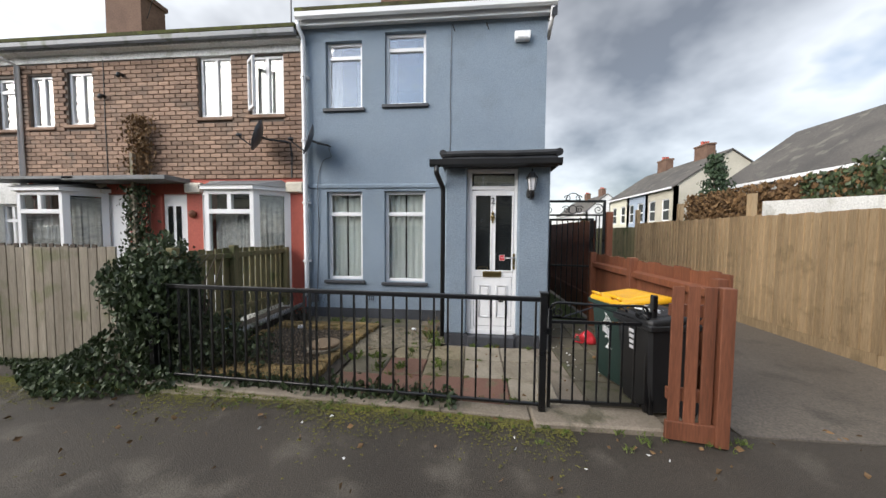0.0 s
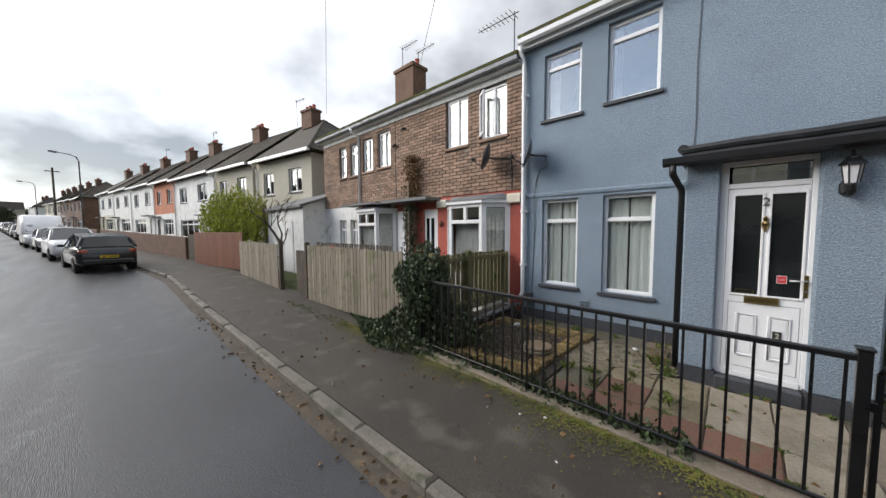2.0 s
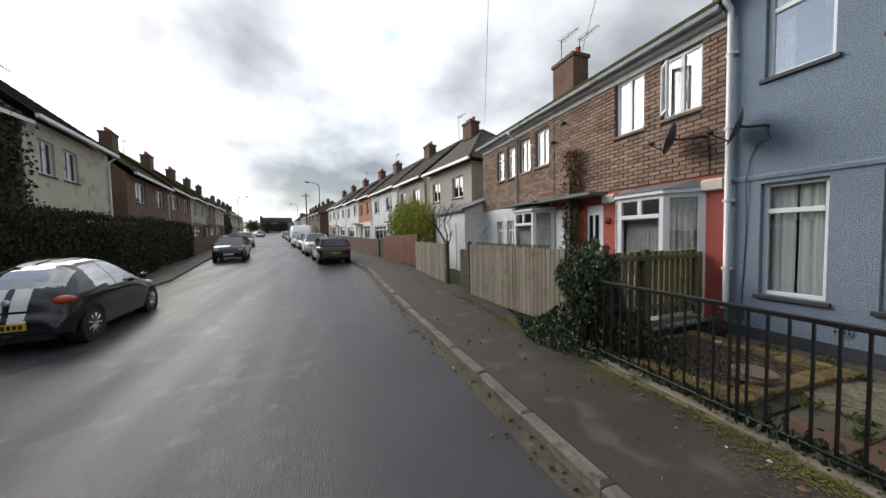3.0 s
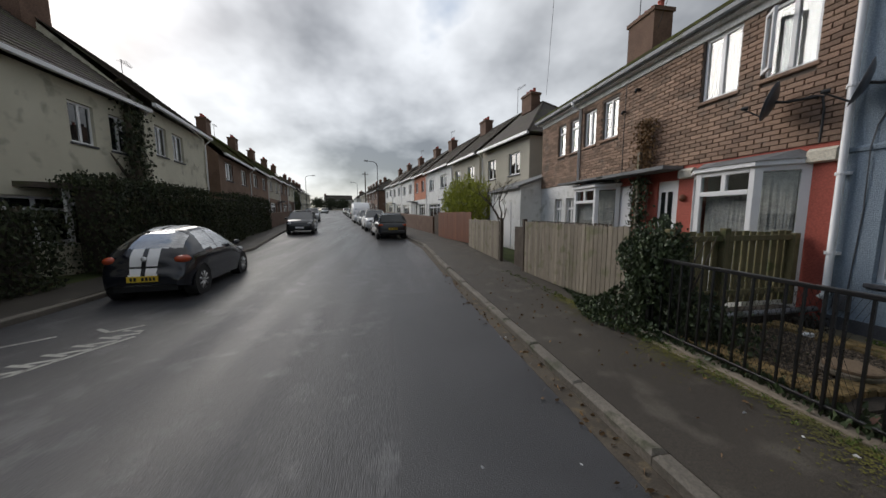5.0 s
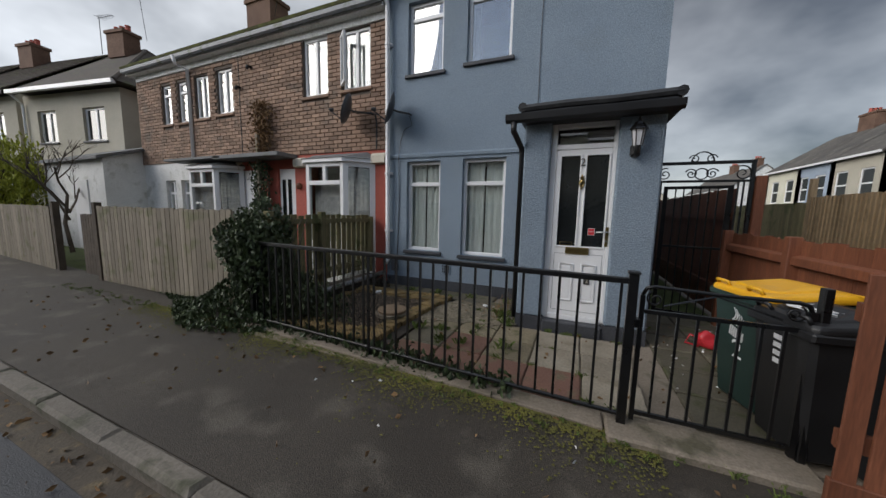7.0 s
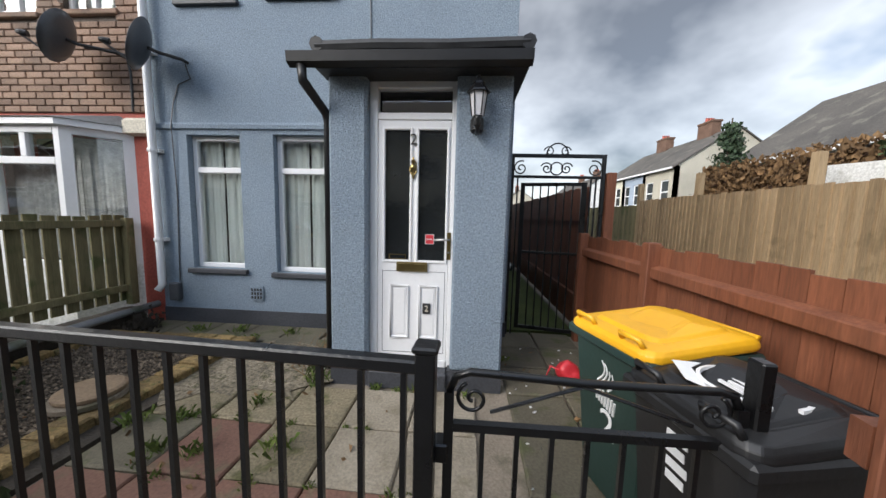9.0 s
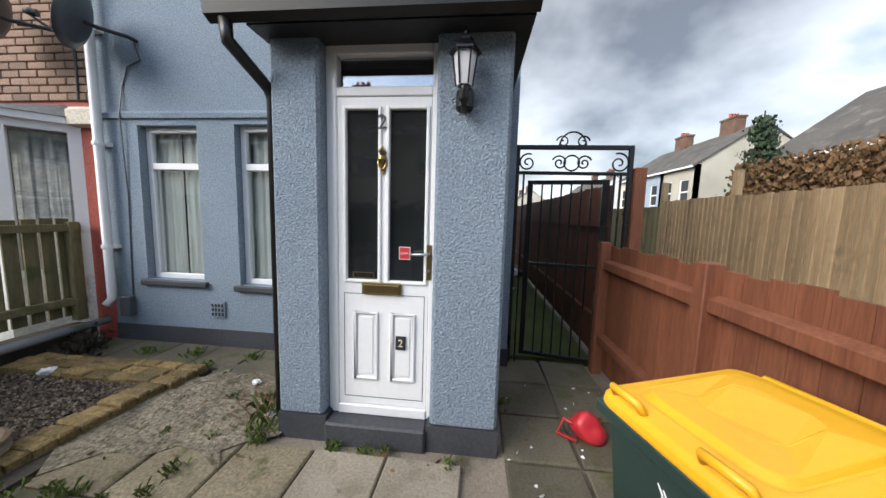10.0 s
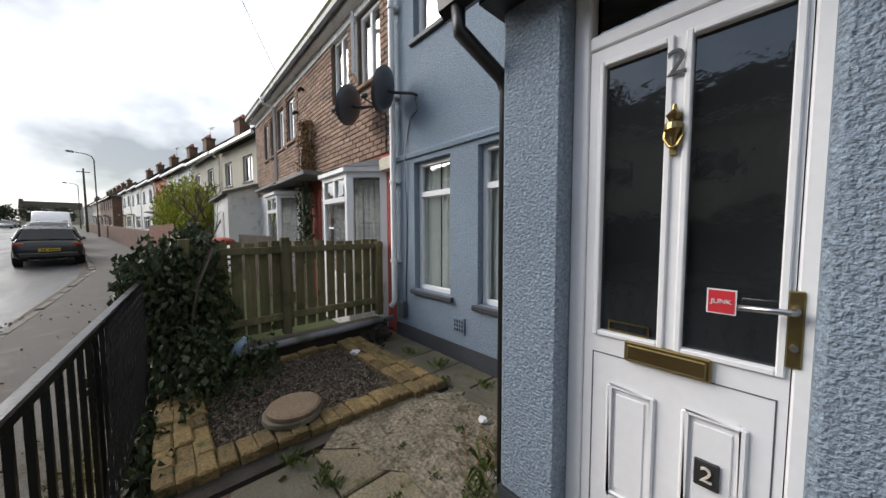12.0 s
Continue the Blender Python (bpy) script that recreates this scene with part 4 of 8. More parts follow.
def bay(xa, xb, mirror):
    """A white splayed bay window; its splayed side faces the door or the pipe."""
    yf, out = 0.45, 0.42
    b = part("bay", (lambda q: (prism(q, [(xa - out, BY, 0.0), (xa, yf, 0.0), (xb, yf, 0.0), (xb + out, BY, 0.0)], (0, 0, 0.72)), q)[1])(B()), "white_paint", terrace, "white splayed bay window")
    top = B(); prism(top, [(xa - out - 0.06, BY, 2.3), (xa - 0.03, yf - 0.06, 2.3), (xb + 0.03, yf - 0.06, 2.3), (xb + out + 0.06, BY, 2.3)], (0, 0, 0.07)); part("bay_fascia", top, "upvc", b)
    top = B(); r0 = [(xa - out - 0.08, BY, 2.37), (xa - 0.04, yf - 0.08, 2.37), (xb + 0.04, yf - 0.08, 2.37), (xb + out + 0.08, BY, 2.37)]; r1 = [(xa - 0.25, BY, 2.52), (xa + 0.1, BY - 0.08, 2.5), (xb - 0.1, BY - 0.08, 2.5), (xb + 0.25, BY, 2.52)]
    va = [top.verts.new(p) for p in r0]; vb = [top.verts.new(p) for p in r1]
    for i in range(4):
        top.faces.new((va[i], va[(i + 1) % 4], vb[(i + 1) % 4], vb[i]))
    top.faces.new(vb); top.faces.new(va[::-1]); part("bay_roof", top, "lead", b, "grey lead bay roof")
    fr = B()
    w = xb - xa
    for q in ((xa, 0.72, xa + 0.08, 2.3), (xb - 0.08, 0.72, xb, 2.3), (xa + 0.08, 0.72, xb - 0.08, 0.8), (xa + 0.08, 2.22, xb - 0.08, 2.3), (xa + 0.08, 1.88, xb - 0.08, 1.96), (xa + w / 2 - 0.04, 1.96, xa + w / 2 + 0.04, 2.22)):
        box(fr, q[0], yf, q[1], q[2], yf + 0.07, q[3])
    part("bay_frame", fr, "upvc", b, bevel=0.006)
    pn = B(); box(pn, xa + 0.08, yf + 0.03, 0.8, xb - 0.08, yf + 0.036, 2.22); part("pane", pn, "pane", b).visible_shadow = False
    for sgn, x in ((-1, xa), (1, xb)):
        m = Matrix.Translation((x, yf, 0.72)) @ Matrix.Rotation(math.atan2(BY - yf, sgn * out), 4, "Z")
        ln_ = math.hypot(out, BY - yf); fr = B()
        y0, y1 = (0, 0.06) if sgn > 0 else (-0.06, 0)
        for q in ((0, 0, 0.09, 1.58), (ln_ - 0.1, 0, ln_, 1.58), (0.09, 0, ln_ - 0.1, 0.08), (0.09, 1.5, ln_ - 0.1, 1.58)):
            box(fr, q[0], y0, q[1], q[2], y1, q[3], m)
        part("bay_side_frame", fr, "upvc", b)
        pn = B(); box(pn, 0.09, (y0 + y1) / 2 - 0.003, 0.08, ln_ - 0.1, (y0 + y1) / 2 + 0.003, 1.5, m); part("pane", pn, "pane", b).visible_shadow = False
        q0 = m @ Vector((0.09, -y0 * 0 + (0.09 if sgn > 0 else -0.09), 0)); q1 = m @ Vector((ln_ - 0.1, (0.09 if sgn > 0 else -0.09), 0))
        cu = B(); va = []
        for k in range(17):
            p = q0.lerp(q1, k / 16) + Vector((0, 0.012 * math.sin(k * 1.9), 0)); va.append((cu.verts.new((p.x, p.y, 0.8)), cu.verts.new((p.x, p.y, 2.2))))
        for a_, b_ in zip(va, va[1:]):
            cu.faces.new((a_[0], b_[0], b_[1], a_[1]))
        bmesh.ops.solidify(cu, geom=cu.faces[:], thickness=0.003)
        single("curtain", cu, "lace", "patterned net curtain behind the bay", "curtain", group="curtains in the windows", smooth=True)
    curtain(xa + 0.08, xb - 0.08, 0.8, 1.9, yf + 0.14, "lace", "patterned net curtain behind the bay", 11)


bay(-4.71, -3.8, 1)
bay(-8.48, -7.52, -1)
for x0, x1, glazed in ((-5.97, -5.45, True), (-7.16, -6.67, False)):
    bm = B(); box(bm, x0, BY + 0.04, 0.1, x1, BY + 0.1, 2.28); d = part("door", bm, "upvc", terrace, "white panelled door", bevel=0.01)
    if glazed:
        for u in (x0 + 0.09, x0 + 0.26):
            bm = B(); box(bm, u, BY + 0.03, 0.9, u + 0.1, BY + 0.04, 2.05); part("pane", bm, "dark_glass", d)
bm = B(); box(bm, -7.4, 0.36, 2.47, -5.36, BY, 2.55); part("door_canopy", bm, "lead", terrace, "flat grey canopy over two doors", bevel=0.01)
bm = B(); box(bm, -9.3, 0.36, 2.5, -7.15, 0.8, 2.55); part("bay_canopy", bm, "lead", terrace, "flat grey canopy")
for x in (-3.41, -5.4, -7.33):
    bm = B(); prism(bm, [(x, BY - 0.1, 2.3), (x, BY - 0.1, 2.44), (x, BY - 0.06, 2.48), (x, BY + 0.01, 2.48), (x, BY + 0.01, 2.28)], (0.3 if x > -7 else 0.2, 0, 0)); part("corner_stone", bm, "stone_trim", terrace, "cream painted corner block")
chimney(terrace, -9.85, 3.9, 6.4, 8.25, 1.1, 0.7, "far_brick", 4)
chimney(terrace, -5.0, 4.3, 6.8, 7.0, 0.4, 0.4, "far_brick", 0)
aerial(-10.32, 3.9, 8.3, 1.0, 1.0); aerial(-9.37, 3.9, 8.2, 0.6, 1.0); aerial(-3.75, 1.6, 5.85, 0.75, -1.1)
tp = thing("downpipe", (-8.88, 0.8, 0.3), "white plastic downpipe between two terrace houses", "pipe")
bm = B(); tube(bm, [(-8.88, 0.5, 4.96), (-8.88, 0.55, 4.79), (-8.88, 0.8, 4.75), (-8.88, 0.8, 0.3)], 0.04, 8); part("pipe", bm, "upvc", tp, smooth=True)
bl = thing("bulkhead_lamp", (-5.32, 0.84, 1.8), "oval brown outside lamp beside a door", "lamp")
bm = B(); lathe(bm, [(0.06, 0), (0.075, 0.03), (0.05, 0.07), (0.01, 0.085)], (-5.32, BY, 1.9), 14, (0, -1, 0)); part("shade", bm, "brown_wood", bl, smooth=True)
for x, z in ((-6.65, 4.5), (-7.05, 4.12)):
    bm = B(); tube(bm, [(x, BY, z), (x, BY - 0.1, z), (x + 0.02, BY - 0.13, z - 0.06)], 0.035, 8); single("overflow_outlet", bm, "dark_trim", "black overflow outlet in the brick wall", "pipe", group="outlets in the brick wall", smooth=True)
bm = B(); tube(bm, [(-3.35, 0.825, 3.18), (-3.32, 0.83, 2.98), (-3.33, 0.83, 2.56)], 0.014, 6); tube(bm, [(-3.6, 0.6, 3.16), (-3.45, 0.78, 3.22), (-3.33, 0.825, 3.18)], 0.01, 6); single("dish_cable", bm, "dark_trim", "black cable looped on the brick wall", "cable")
bm = B(); tube(bm, [(-7.05, 0.83, 4.8), (-7.06, 0.83, 3.6), (-7.05, 0.83, 2.6)], 0.008, 5); single("wall_cable", bm, "dark_trim", "thin cable down the brick wall", "cable")

# both house fronts stand a little back from the porch
for ob in set(scene.objects) - built:
    if ob.parent is None and ob.type in ("EMPTY", "MESH"):
        ob.location.y += FRONT

# ---- railings and front gate ----
A_, B_ = Vector((-3.34, -1.5, 0)), Vector((0.555, -1.72, 0))
rail = thing("railing", tuple((A_ + B_) / 2), "black painted iron railing along the front garden", "railing")
dirn = (B_ - A_).normalized(); perp = Vector((-dirn.y, dirn.x, 0))
ang = Matrix.Translation(A_) @ Matrix.Rotation(math.atan2(dirn.y, dirn.x), 4, "Z"); LEN = (B_ - A_).length
bm = B(); box(bm, 0, -0.022, 0.99, LEN, 0.022, 1.03, ang); part("top_rail", bm, "iron", rail, bevel=0.006)
bm = B(); box(bm, 0, -0.015, 0.085, LEN, 0.015, 0.11, ang); part("bottom_rail", bm, "iron", rail, bevel=0.004)
for i in range(31):
    u = LEN * (i + 0.5) / 31; r = 0.0085
    bm = B(); box(bm, u - r, -r, 0.1, u + r, r, 1.0, ang); part("bar", bm, "iron", rail)
for u, h in ((0.0, 1.04), (LEN, 1.055)):
    bm = B(); box(bm, u - 0.028, -0.028, 0, u + 0.028, 0.028, h, ang); p = part("post", bm, "iron", rail, bevel=0.004)
    bm = B(); box(bm, u - 0.036, -0.036, h, u + 0.036, 0.036, h + 0.02, ang); part("post_cap", bm, "iron", p, bevel=0.006)
bm = B()
for k in range(54):
    for s in (-1, 1):
        za, zb = (0.12, 1.02) if s > 0 else (1.02, 0.12); u0 = -0.35 + k * 0.04; u1 = u0 + 0.36
        if u0 > 0.0 and u1 < 2.0:
            a0, a1 = ang @ Vector((u0, 0.03, za)), ang @ Vector((u1, 0.03, zb)); tube(bm, [a0, (a0 + a1) / 2 + perp * 0.01, a1], 0.0016, 3, cap=False)
tagged(part("netting", bm, "black_plastic", rail, "black plastic netting tied to the bars"), kind="stuff")
bm = B(); box(bm, LEN * 0.45, -0.02, 0, LEN * 0.45 + 0.02, 0.0, 1.0, ang); part("stay", bm, "iron", rail)


def spiral(cx, cz, y, r, turns, a0, sgn, n=26):
    return [(cx + sgn * r * (1 - 0.85 * k / n) * math.cos(a0 + turns * 2 * math.pi * k / n), y, cz + r * (1 - 0.85 * k / n) * math.sin(a0 + turns * 2 * math.pi * k / n)) for k in range(n + 1)]


gate = thing("garden_gate", (1.02, -1.77, 0), "low black iron garden gate with a curled top", "gate")
GY = -1.68
bm = B(); tube(bm, [(0.62, GY, 0.92), (0.64, GY, 0.965), (0.68, GY, 0.98), (1.0, GY, 0.965), (1.36, GY, 0.965), (1.4, GY, 0.955), (1.42, GY, 0.91)], 0.012, 8); part("top_bar", bm, "iron", gate, smooth=True)
bm = B(); box(bm, 0.61, GY - 0.012, 0.8, 1.43, GY + 0.012, 0.825); part("middle_bar", bm, "iron", gate)
bm = B(); box(bm, 0.61, GY - 0.012, 0.1, 1.43, GY + 0.012, 0.125); part("bottom_bar", bm, "iron", gate)
for x in (0.62, 1.42):
    bm = B(); box(bm, x - 0.014, GY - 0.014, 0.06, x + 0.014, GY + 0.014, 0.92); part("stile", bm, "iron", gate)
for i in range(7):
    x = 0.62 + 0.8 * (i + 1) / 8; bm = B(); box(bm, x - 0.007, GY - 0.007, 0.11, x + 0.007, GY + 0.007, 0.81); part("bar", bm, "iron", gate)
for x, s in ((0.69, 1), (1.35, -1)):
    bm = B(); tube(bm, spiral(x, 0.9, GY, 0.05, 1.4, 2.0, s), 0.006, 6); part("scroll", bm, "iron", gate, smooth=True)
bm = B(); tube(bm, [(0.74, GY, 0.86), (1.0, GY, 0.955), (1.3, GY, 0.86)], 0.006, 5); part("scroll", bm, "iron", gate)
bm = B(); box(bm, 0.58, GY - 0.02, 0.7, 0.62, GY + 0.04, 0.76); part("latch", bm, "iron", gate, bevel=0.005)
bm = B(); box(bm, 1.44, GY - 0.025, 0, 1.48, GY + 0.025, 1.06); single("gate_post", bm, "iron", "black iron gate post beside the timber fence", "post", bevel=0.005)
bm = B(); box(bm, 0.46, -1.9, -0.05, 1.5, -1.62, 0.045); single("threshold", bm, "concrete", "worn concrete step under the gate", "step", "structure", bevel=0.015)
bm = B(); prism(bm, [(-3.4, -1.58, -0.05), (0.45, -1.81, -0.05), (0.45, -1.63, -0.05), (-3.4, -1.4, -0.05)], (0, 0, 0.075)); single("garden_edge", bm, "concrete", "broken concrete edging under the railing", "kerb", "structure", bevel=0.01)

# ---- brown timber fence by the bins ----
bf = thing("timber_fence", (2.03, -0.3, 0), "red-brown stained timber fence beside the side path", "fence")
for i in range(24):
    y = -1.68 + i * 0.12
    if y < 1.1:
        h = 1.24 + 0.012 * math.sin(i * 1.7); bm = B(); box(bm, 2.045, y, 0.05, 2.063, y + 0.117, h); part("board", bm, "brown_wood", bf)
for z in (0.32, 1.02):
    bm = B(); prism(bm, [(1.985, -1.66, z), (2.045, -1.66, z - 0.02), (2.045, -1.66, z + 0.09), (1.985, -1.66, z + 0.07)], (0, 2.76, 0)); part("rail", bm, "brown_wood", bf, bevel=0.004)
for y in (-1.62, -0.2, 1.1):
    bm = B(); box(bm, 1.96, y - 0.045, 0, 2.05, y + 0.045, 1.27 if y > -1 else 1.2); part("post", bm, "brown_wood", bf, bevel=0.006)
bm = B(); box(bm, 2.22, 1.1, 0, 2.32, 1.2, 1.95); part("post", bm, "brown_wood", bf, bevel=0.006)
fp = thing("fence_end", (1.64, -1.95, 0), "short red-brown slatted fence end with a kick board", "fence")
rot_fp = Matrix.Translation((1.45, -1.92, 0)) @ Matrix.Rotation(radians(-9), 4, "Z") @ Matrix.Diagonal((0.9, 1, 1, 1))
for i in range(3):
    bm = B(); box(bm, 0.0 + i * 0.115, -0.02, 0.12, 0.085 + i * 0.115, 0.0, 1.18 + 0.006 * (i % 2), rot_fp); part("slat", bm, "brown_wood", fp, bevel=0.003)
bm = B(); box(bm, 0.335, -0.05, 0.0, 0.43, 0.04, 1.18, rot_fp); part("post", bm, "brown_wood", fp, bevel=0.005)
bm = B(); box(bm, -0.02, -0.035, 0.01, 0.42, -0.0, 0.15, rot_fp); part("kick_board", bm, "brown_wood", fp, bevel=0.004)
for z in (0.3, 0.95):
    bm = B(); box(bm, 0.0, 0.003, z, 0.36, 0.045, z + 0.09, rot_fp); part("rail", bm, "brown_wood", fp)

# ---- tall iron gate beside the house ----
ig = thing("iron_gate", (1.66, 1.15, 0), "tall black iron side gate with scrolled overthrow", "gate")
QY = 1.15
for n_, a in (("post", (1.155, QY - 0.02, 0, 1.195, QY + 0.02, 2.15)), ("post", (2.17, QY - 0.02, 0, 2.21, QY + 0.02, 2.15)), ("top_bar", (1.195, QY - 0.018, 2.11, 2.17, QY + 0.018, 2.15)), ("overthrow_bar", (1.195, QY - 0.018, 1.88, 2.17, QY + 0.018, 1.91))):
    bm = B(); box(bm, *a); part(n_, bm, "iron", ig, bevel=0.004)
for x in (1.24, 2.06, 2.115):
    bm = B(); box(bm, x - 0.008, QY - 0.008, 0.03, x + 0.008, QY + 0.008, 1.88); part("bar", bm, "iron", ig)
hinge = Matrix.Translation((1.99, QY, 0)) @ Matrix.Rotation(radians(-12), 4, "Z")
for n_, a in (("gate_stile", (-0.03, -0.02, 0.06, 0.03, 0.02, 1.84)), ("gate_stile", (-0.7, -0.02, 0.06, -0.65, 0.02, 1.84)), ("gate_rail", (-0.65, -0.015, 1.8, -0.03, 0.015, 1.84)), ("gate_rail", (-0.65, -0.015, 1.0, -0.03, 0.015, 1.03)), ("gate_rail", (-0.65, -0.015, 0.06, -0.03, 0.015, 0.1))):
    bm = B(); box(bm, *a, hinge); part(n_, bm, "iron", ig, bevel=0.003)
for i in range(6):
    u = -0.65 + 0.62 * (i + 1) / 7; bm = B(); box(bm, u - 0.008, -0.008, 0.1, u + 0.008, 0.008, 1.8, hinge); part("bar", bm, "iron", ig)
for cx, r, s, a0 in ((1.27, 0.085, 1, 1.2), (2.09, 0.095, -1, 1.2), (1.56, 0.07, -1, 0.4), (1.78, 0.07, 1, 0.4)):
    bm = B(); tube(bm, spiral(cx, 1.99, QY, r, 1.6, a0, s), 0.008, 6); part("scroll", bm, "iron", ig, smooth=True)
for cx, cz, r, s in ((1.58, 2.18, 0.06, -1), (1.76, 2.18, 0.06, 1)):
    bm = B(); tube(bm, spiral(cx, cz, QY, r, 1.3, 0.2, s), 0.007, 6); part("scroll", bm, "iron", ig, smooth=True)
bm = B(); tube(bm, [(1.67 + 0.07 * math.cos(k * 0.4), QY, 1.99 + 0.07 * math.sin(k * 0.4)) for k in range(17)], 0.008, 6); part("ring", bm, "iron", ig, smooth=True)
bm = B(); tube(bm, [(1.67 + 0.12 * math.cos(k * 0.2), QY, 2.14 + 0.13 * math.sin(k * 0.2)) for k in range(17)], 0.008, 6); part("arch", bm, "iron", ig, smooth=True)

# ---- wheelie bins ----
def wheelie_bin(at_, turn, w, d, h, body_mat, lid_mat, label, number=True):
    t = thing("wheelie_bin", at_, label, "bin", "wheelie bins")
    m = Matrix.Translation(at_) @ Matrix.Rotation(radians(turn), 4, "Z")
    bm = B(); bw, bd = w * 0.8, d * 0.74
    lo = [(-bw / 2, -bd / 2, 0.04), (bw / 2, -bd / 2, 0.04), (bw / 2, bd / 2, 0.04), (-bw / 2, bd / 2, 0.04)]
    hi = [(-w / 2, -d / 2, h - 0.1), (w / 2, -d / 2, h - 0.1), (w / 2, d / 2, h - 0.1), (-w / 2, d / 2, h - 0.1)]
    va, vb = [bm.verts.new(m @ Vector(p)) for p in lo], [bm.verts.new(m @ Vector(p)) for p in hi]
    for i in range(4):
        bm.faces.new((va[i], va[(i + 1) % 4], vb[(i + 1) % 4], vb[i]))
    bm.faces.new(va[::-1]); bm.faces.new(vb); body = part("body", bm, body_mat, t, bevel=0.025)
    bm = B(); wall_boxes(bm, "x", -d / 2 - 0.025, d / 2 + 0.025, -w / 2 - 0.025, w / 2 + 0.025, h - 0.12, h - 0.065, [])
    for v in bm.verts:
        v.co = m @ v.co
    part("rim", bm, body_mat, t, bevel=0.012)
    # domed lid with a raised panel and grips
    bm = B(); rings = []
    corner = [(sx_, sy_, a_) for sx_, sy_, a0_ in ((-1, -1, 180), (1, -1, 270), (1, 1, 0), (-1, 1, 90)) for a_ in (a0_, a0_ + 30, a0_ + 60, a0_ + 90)]
    for sx, sy, z in ((1.07, 1.07, h - 0.066), (1.09, 1.09, h - 0.05), (1.08, 1.08, h - 0.03), (1.03, 1.03, h - 0.012), (0.84, 0.82, h - 0.002), (0.8, 0.78, h - 0.004), (0.74, 0.7, h + 0.012), (0.45, 0.4, h + 0.018)):
        hx, hy = sx * w / 2, sy * d / 2; r = 0.055
        rings.append([bm.verts.new(m @ Vector((a * (hx - r) + r * math.cos(radians(c)), b * (hy - r) + r * math.sin(radians(c)), z + 0.014 * b))) for a, b, c in corner])
    for ra, rb in zip(rings, rings[1:]):
        for i in range(16):
            bm.faces.new((ra[i], ra[(i + 1) % 16], rb[(i + 1) % 16], rb[i]))
    bm.faces.new(rings[0][::-1]); bm.faces.new(rings[-1]); lid = part("lid", bm, lid_mat, t, bevel=0.003)
    for a in (-0.3, 0.3):
        bm = B(); tube(bm, [m @ Vector(p) for p in ((a * w - 0.055, -d * 0.49, h - 0.03), (a * w - 0.05, -d * 0.53, h + 0.004), (a * w + 0.05, -d * 0.53, h + 0.004), (a * w + 0.055, -d * 0.49, h - 0.03))], 0.012, 8); part("grip", bm, lid_mat, lid, smooth=True)
    bm = B(); tube(bm, [m @ Vector(p) for p in ((-w * 0.42, d / 2, h - 0.06), (-w * 0.42, d / 2 + 0.06, h - 0.02), (w * 0.42, d / 2 + 0.06, h - 0.02), (w * 0.42, d / 2, h - 0.06))], 0.014, 8); part("handle", bm, lid_mat, t, smooth=True)
    for s in (-1, 1):
        bm = B(); lathe(bm, [(0.1, -0.025), (0.1, 0.025)], m @ Vector((s * bw * 0.5, bd / 2 + 0.02, 0.1)), 14, m.to_3x3() @ Vector((1, 0, 0))); part("wheel", bm, "tyre", t)
    return t, m


def wall_text(t, body, size, m, w, d, h, z, u, mat):
    """Writing on the sloping front of a bin."""
    k = (z - 0.04) / (h - 0.14); dep = d * (0.74 + 0.26 * k) / 2 + 0.004
    slope = math.atan2(d * 0.13, h - 0.14)
    return text("marking", body, size, m @ Matrix.Translation((u, -dep, z)) @ Matrix.Rotation(radians(90) + slope, 4, "X"), mat, t, 0.001)


t1, m1 = wheelie_bin((1.58, -1.03, 0.0), -74, 0.47, 0.54, 0.945, "bin_green", "bin_yellow", "dark green wheelie bin with a yellow lid")
wall_text(t1, "2", 0.2, m1, 0.47, 0.54, 0.945, 0.45, 0.01, "white_plastic")


def on_front(u, z, w_, d_, h_, m_):
    k = (z - 0.04) / (h_ - 0.14)
    return m_ @ Vector((u, -d_ * (0.74 + 0.26 * k) / 2 - 0.003, z))


# crest of curled strokes over a line of slanted bars
for k in range(5):
    bm = B(); tube(bm, [on_front(-0.05 + 0.017 * k + 0.045 * math.sin(j * 0.5), 0.655 + 0.022 * j - 0.006 * k, 0.47, 0.54, 0.945, m1) for j in range(6 - k // 2)], 0.006, 4, 0.002); part("crest_stroke", bm, "white_plastic", t1, "white printed crest")
for k in range(7):
    bm = B(); tube(bm, [on_front(-0.06 + 0.018 * k, 0.555 - 0.005 * k, 0.47, 0.54, 0.945, m1), on_front(-0.05 + 0.018 * k, 0.63 - 0.006 * k, 0.47, 0.54, 0.945, m1)], 0.0055, 4); part("crest_bar", bm, "white_plastic", t1)
t2, m2 = wheelie_bin((1.57, -1.5, 0.0), -80, 0.44, 0.42, 0.89, "black_plastic", "black_plastic", "black wheelie bin with a round white lid sticker")
bm = B(); tube(bm, [m2 @ Vector((0.03 + 0.13 * math.cos(k * 0.25), 0.13 * math.sin(k * 0.25), 0.908)) for k in range(24)], 0.008, 4); part("lid_sticker", bm, "white_plastic", t2, "round white sticker")
for k in range(5):
    bm = B(); box(bm, -0.02 + 0.01 * (k % 2), -0.06 + k * 0.026, 0.9, 0.09 - 0.012 * (k % 3), -0.05 + k * 0.026, 0.9085, m2); part("lid_writing", bm, "white_plastic", t2)
bm = B(); prism(bm, [m2 @ Vector(p) for p in ((-0.16, -0.1, 0.907), (-0.03, -0.17, 0.907), (0.03, -0.15, 0.907), (-0.1, -0.08, 0.907), (-0.13, -0.01, 0.907))], (0, 0, 0.002)); part("lid_sticker", bm, "white_plastic", t2)
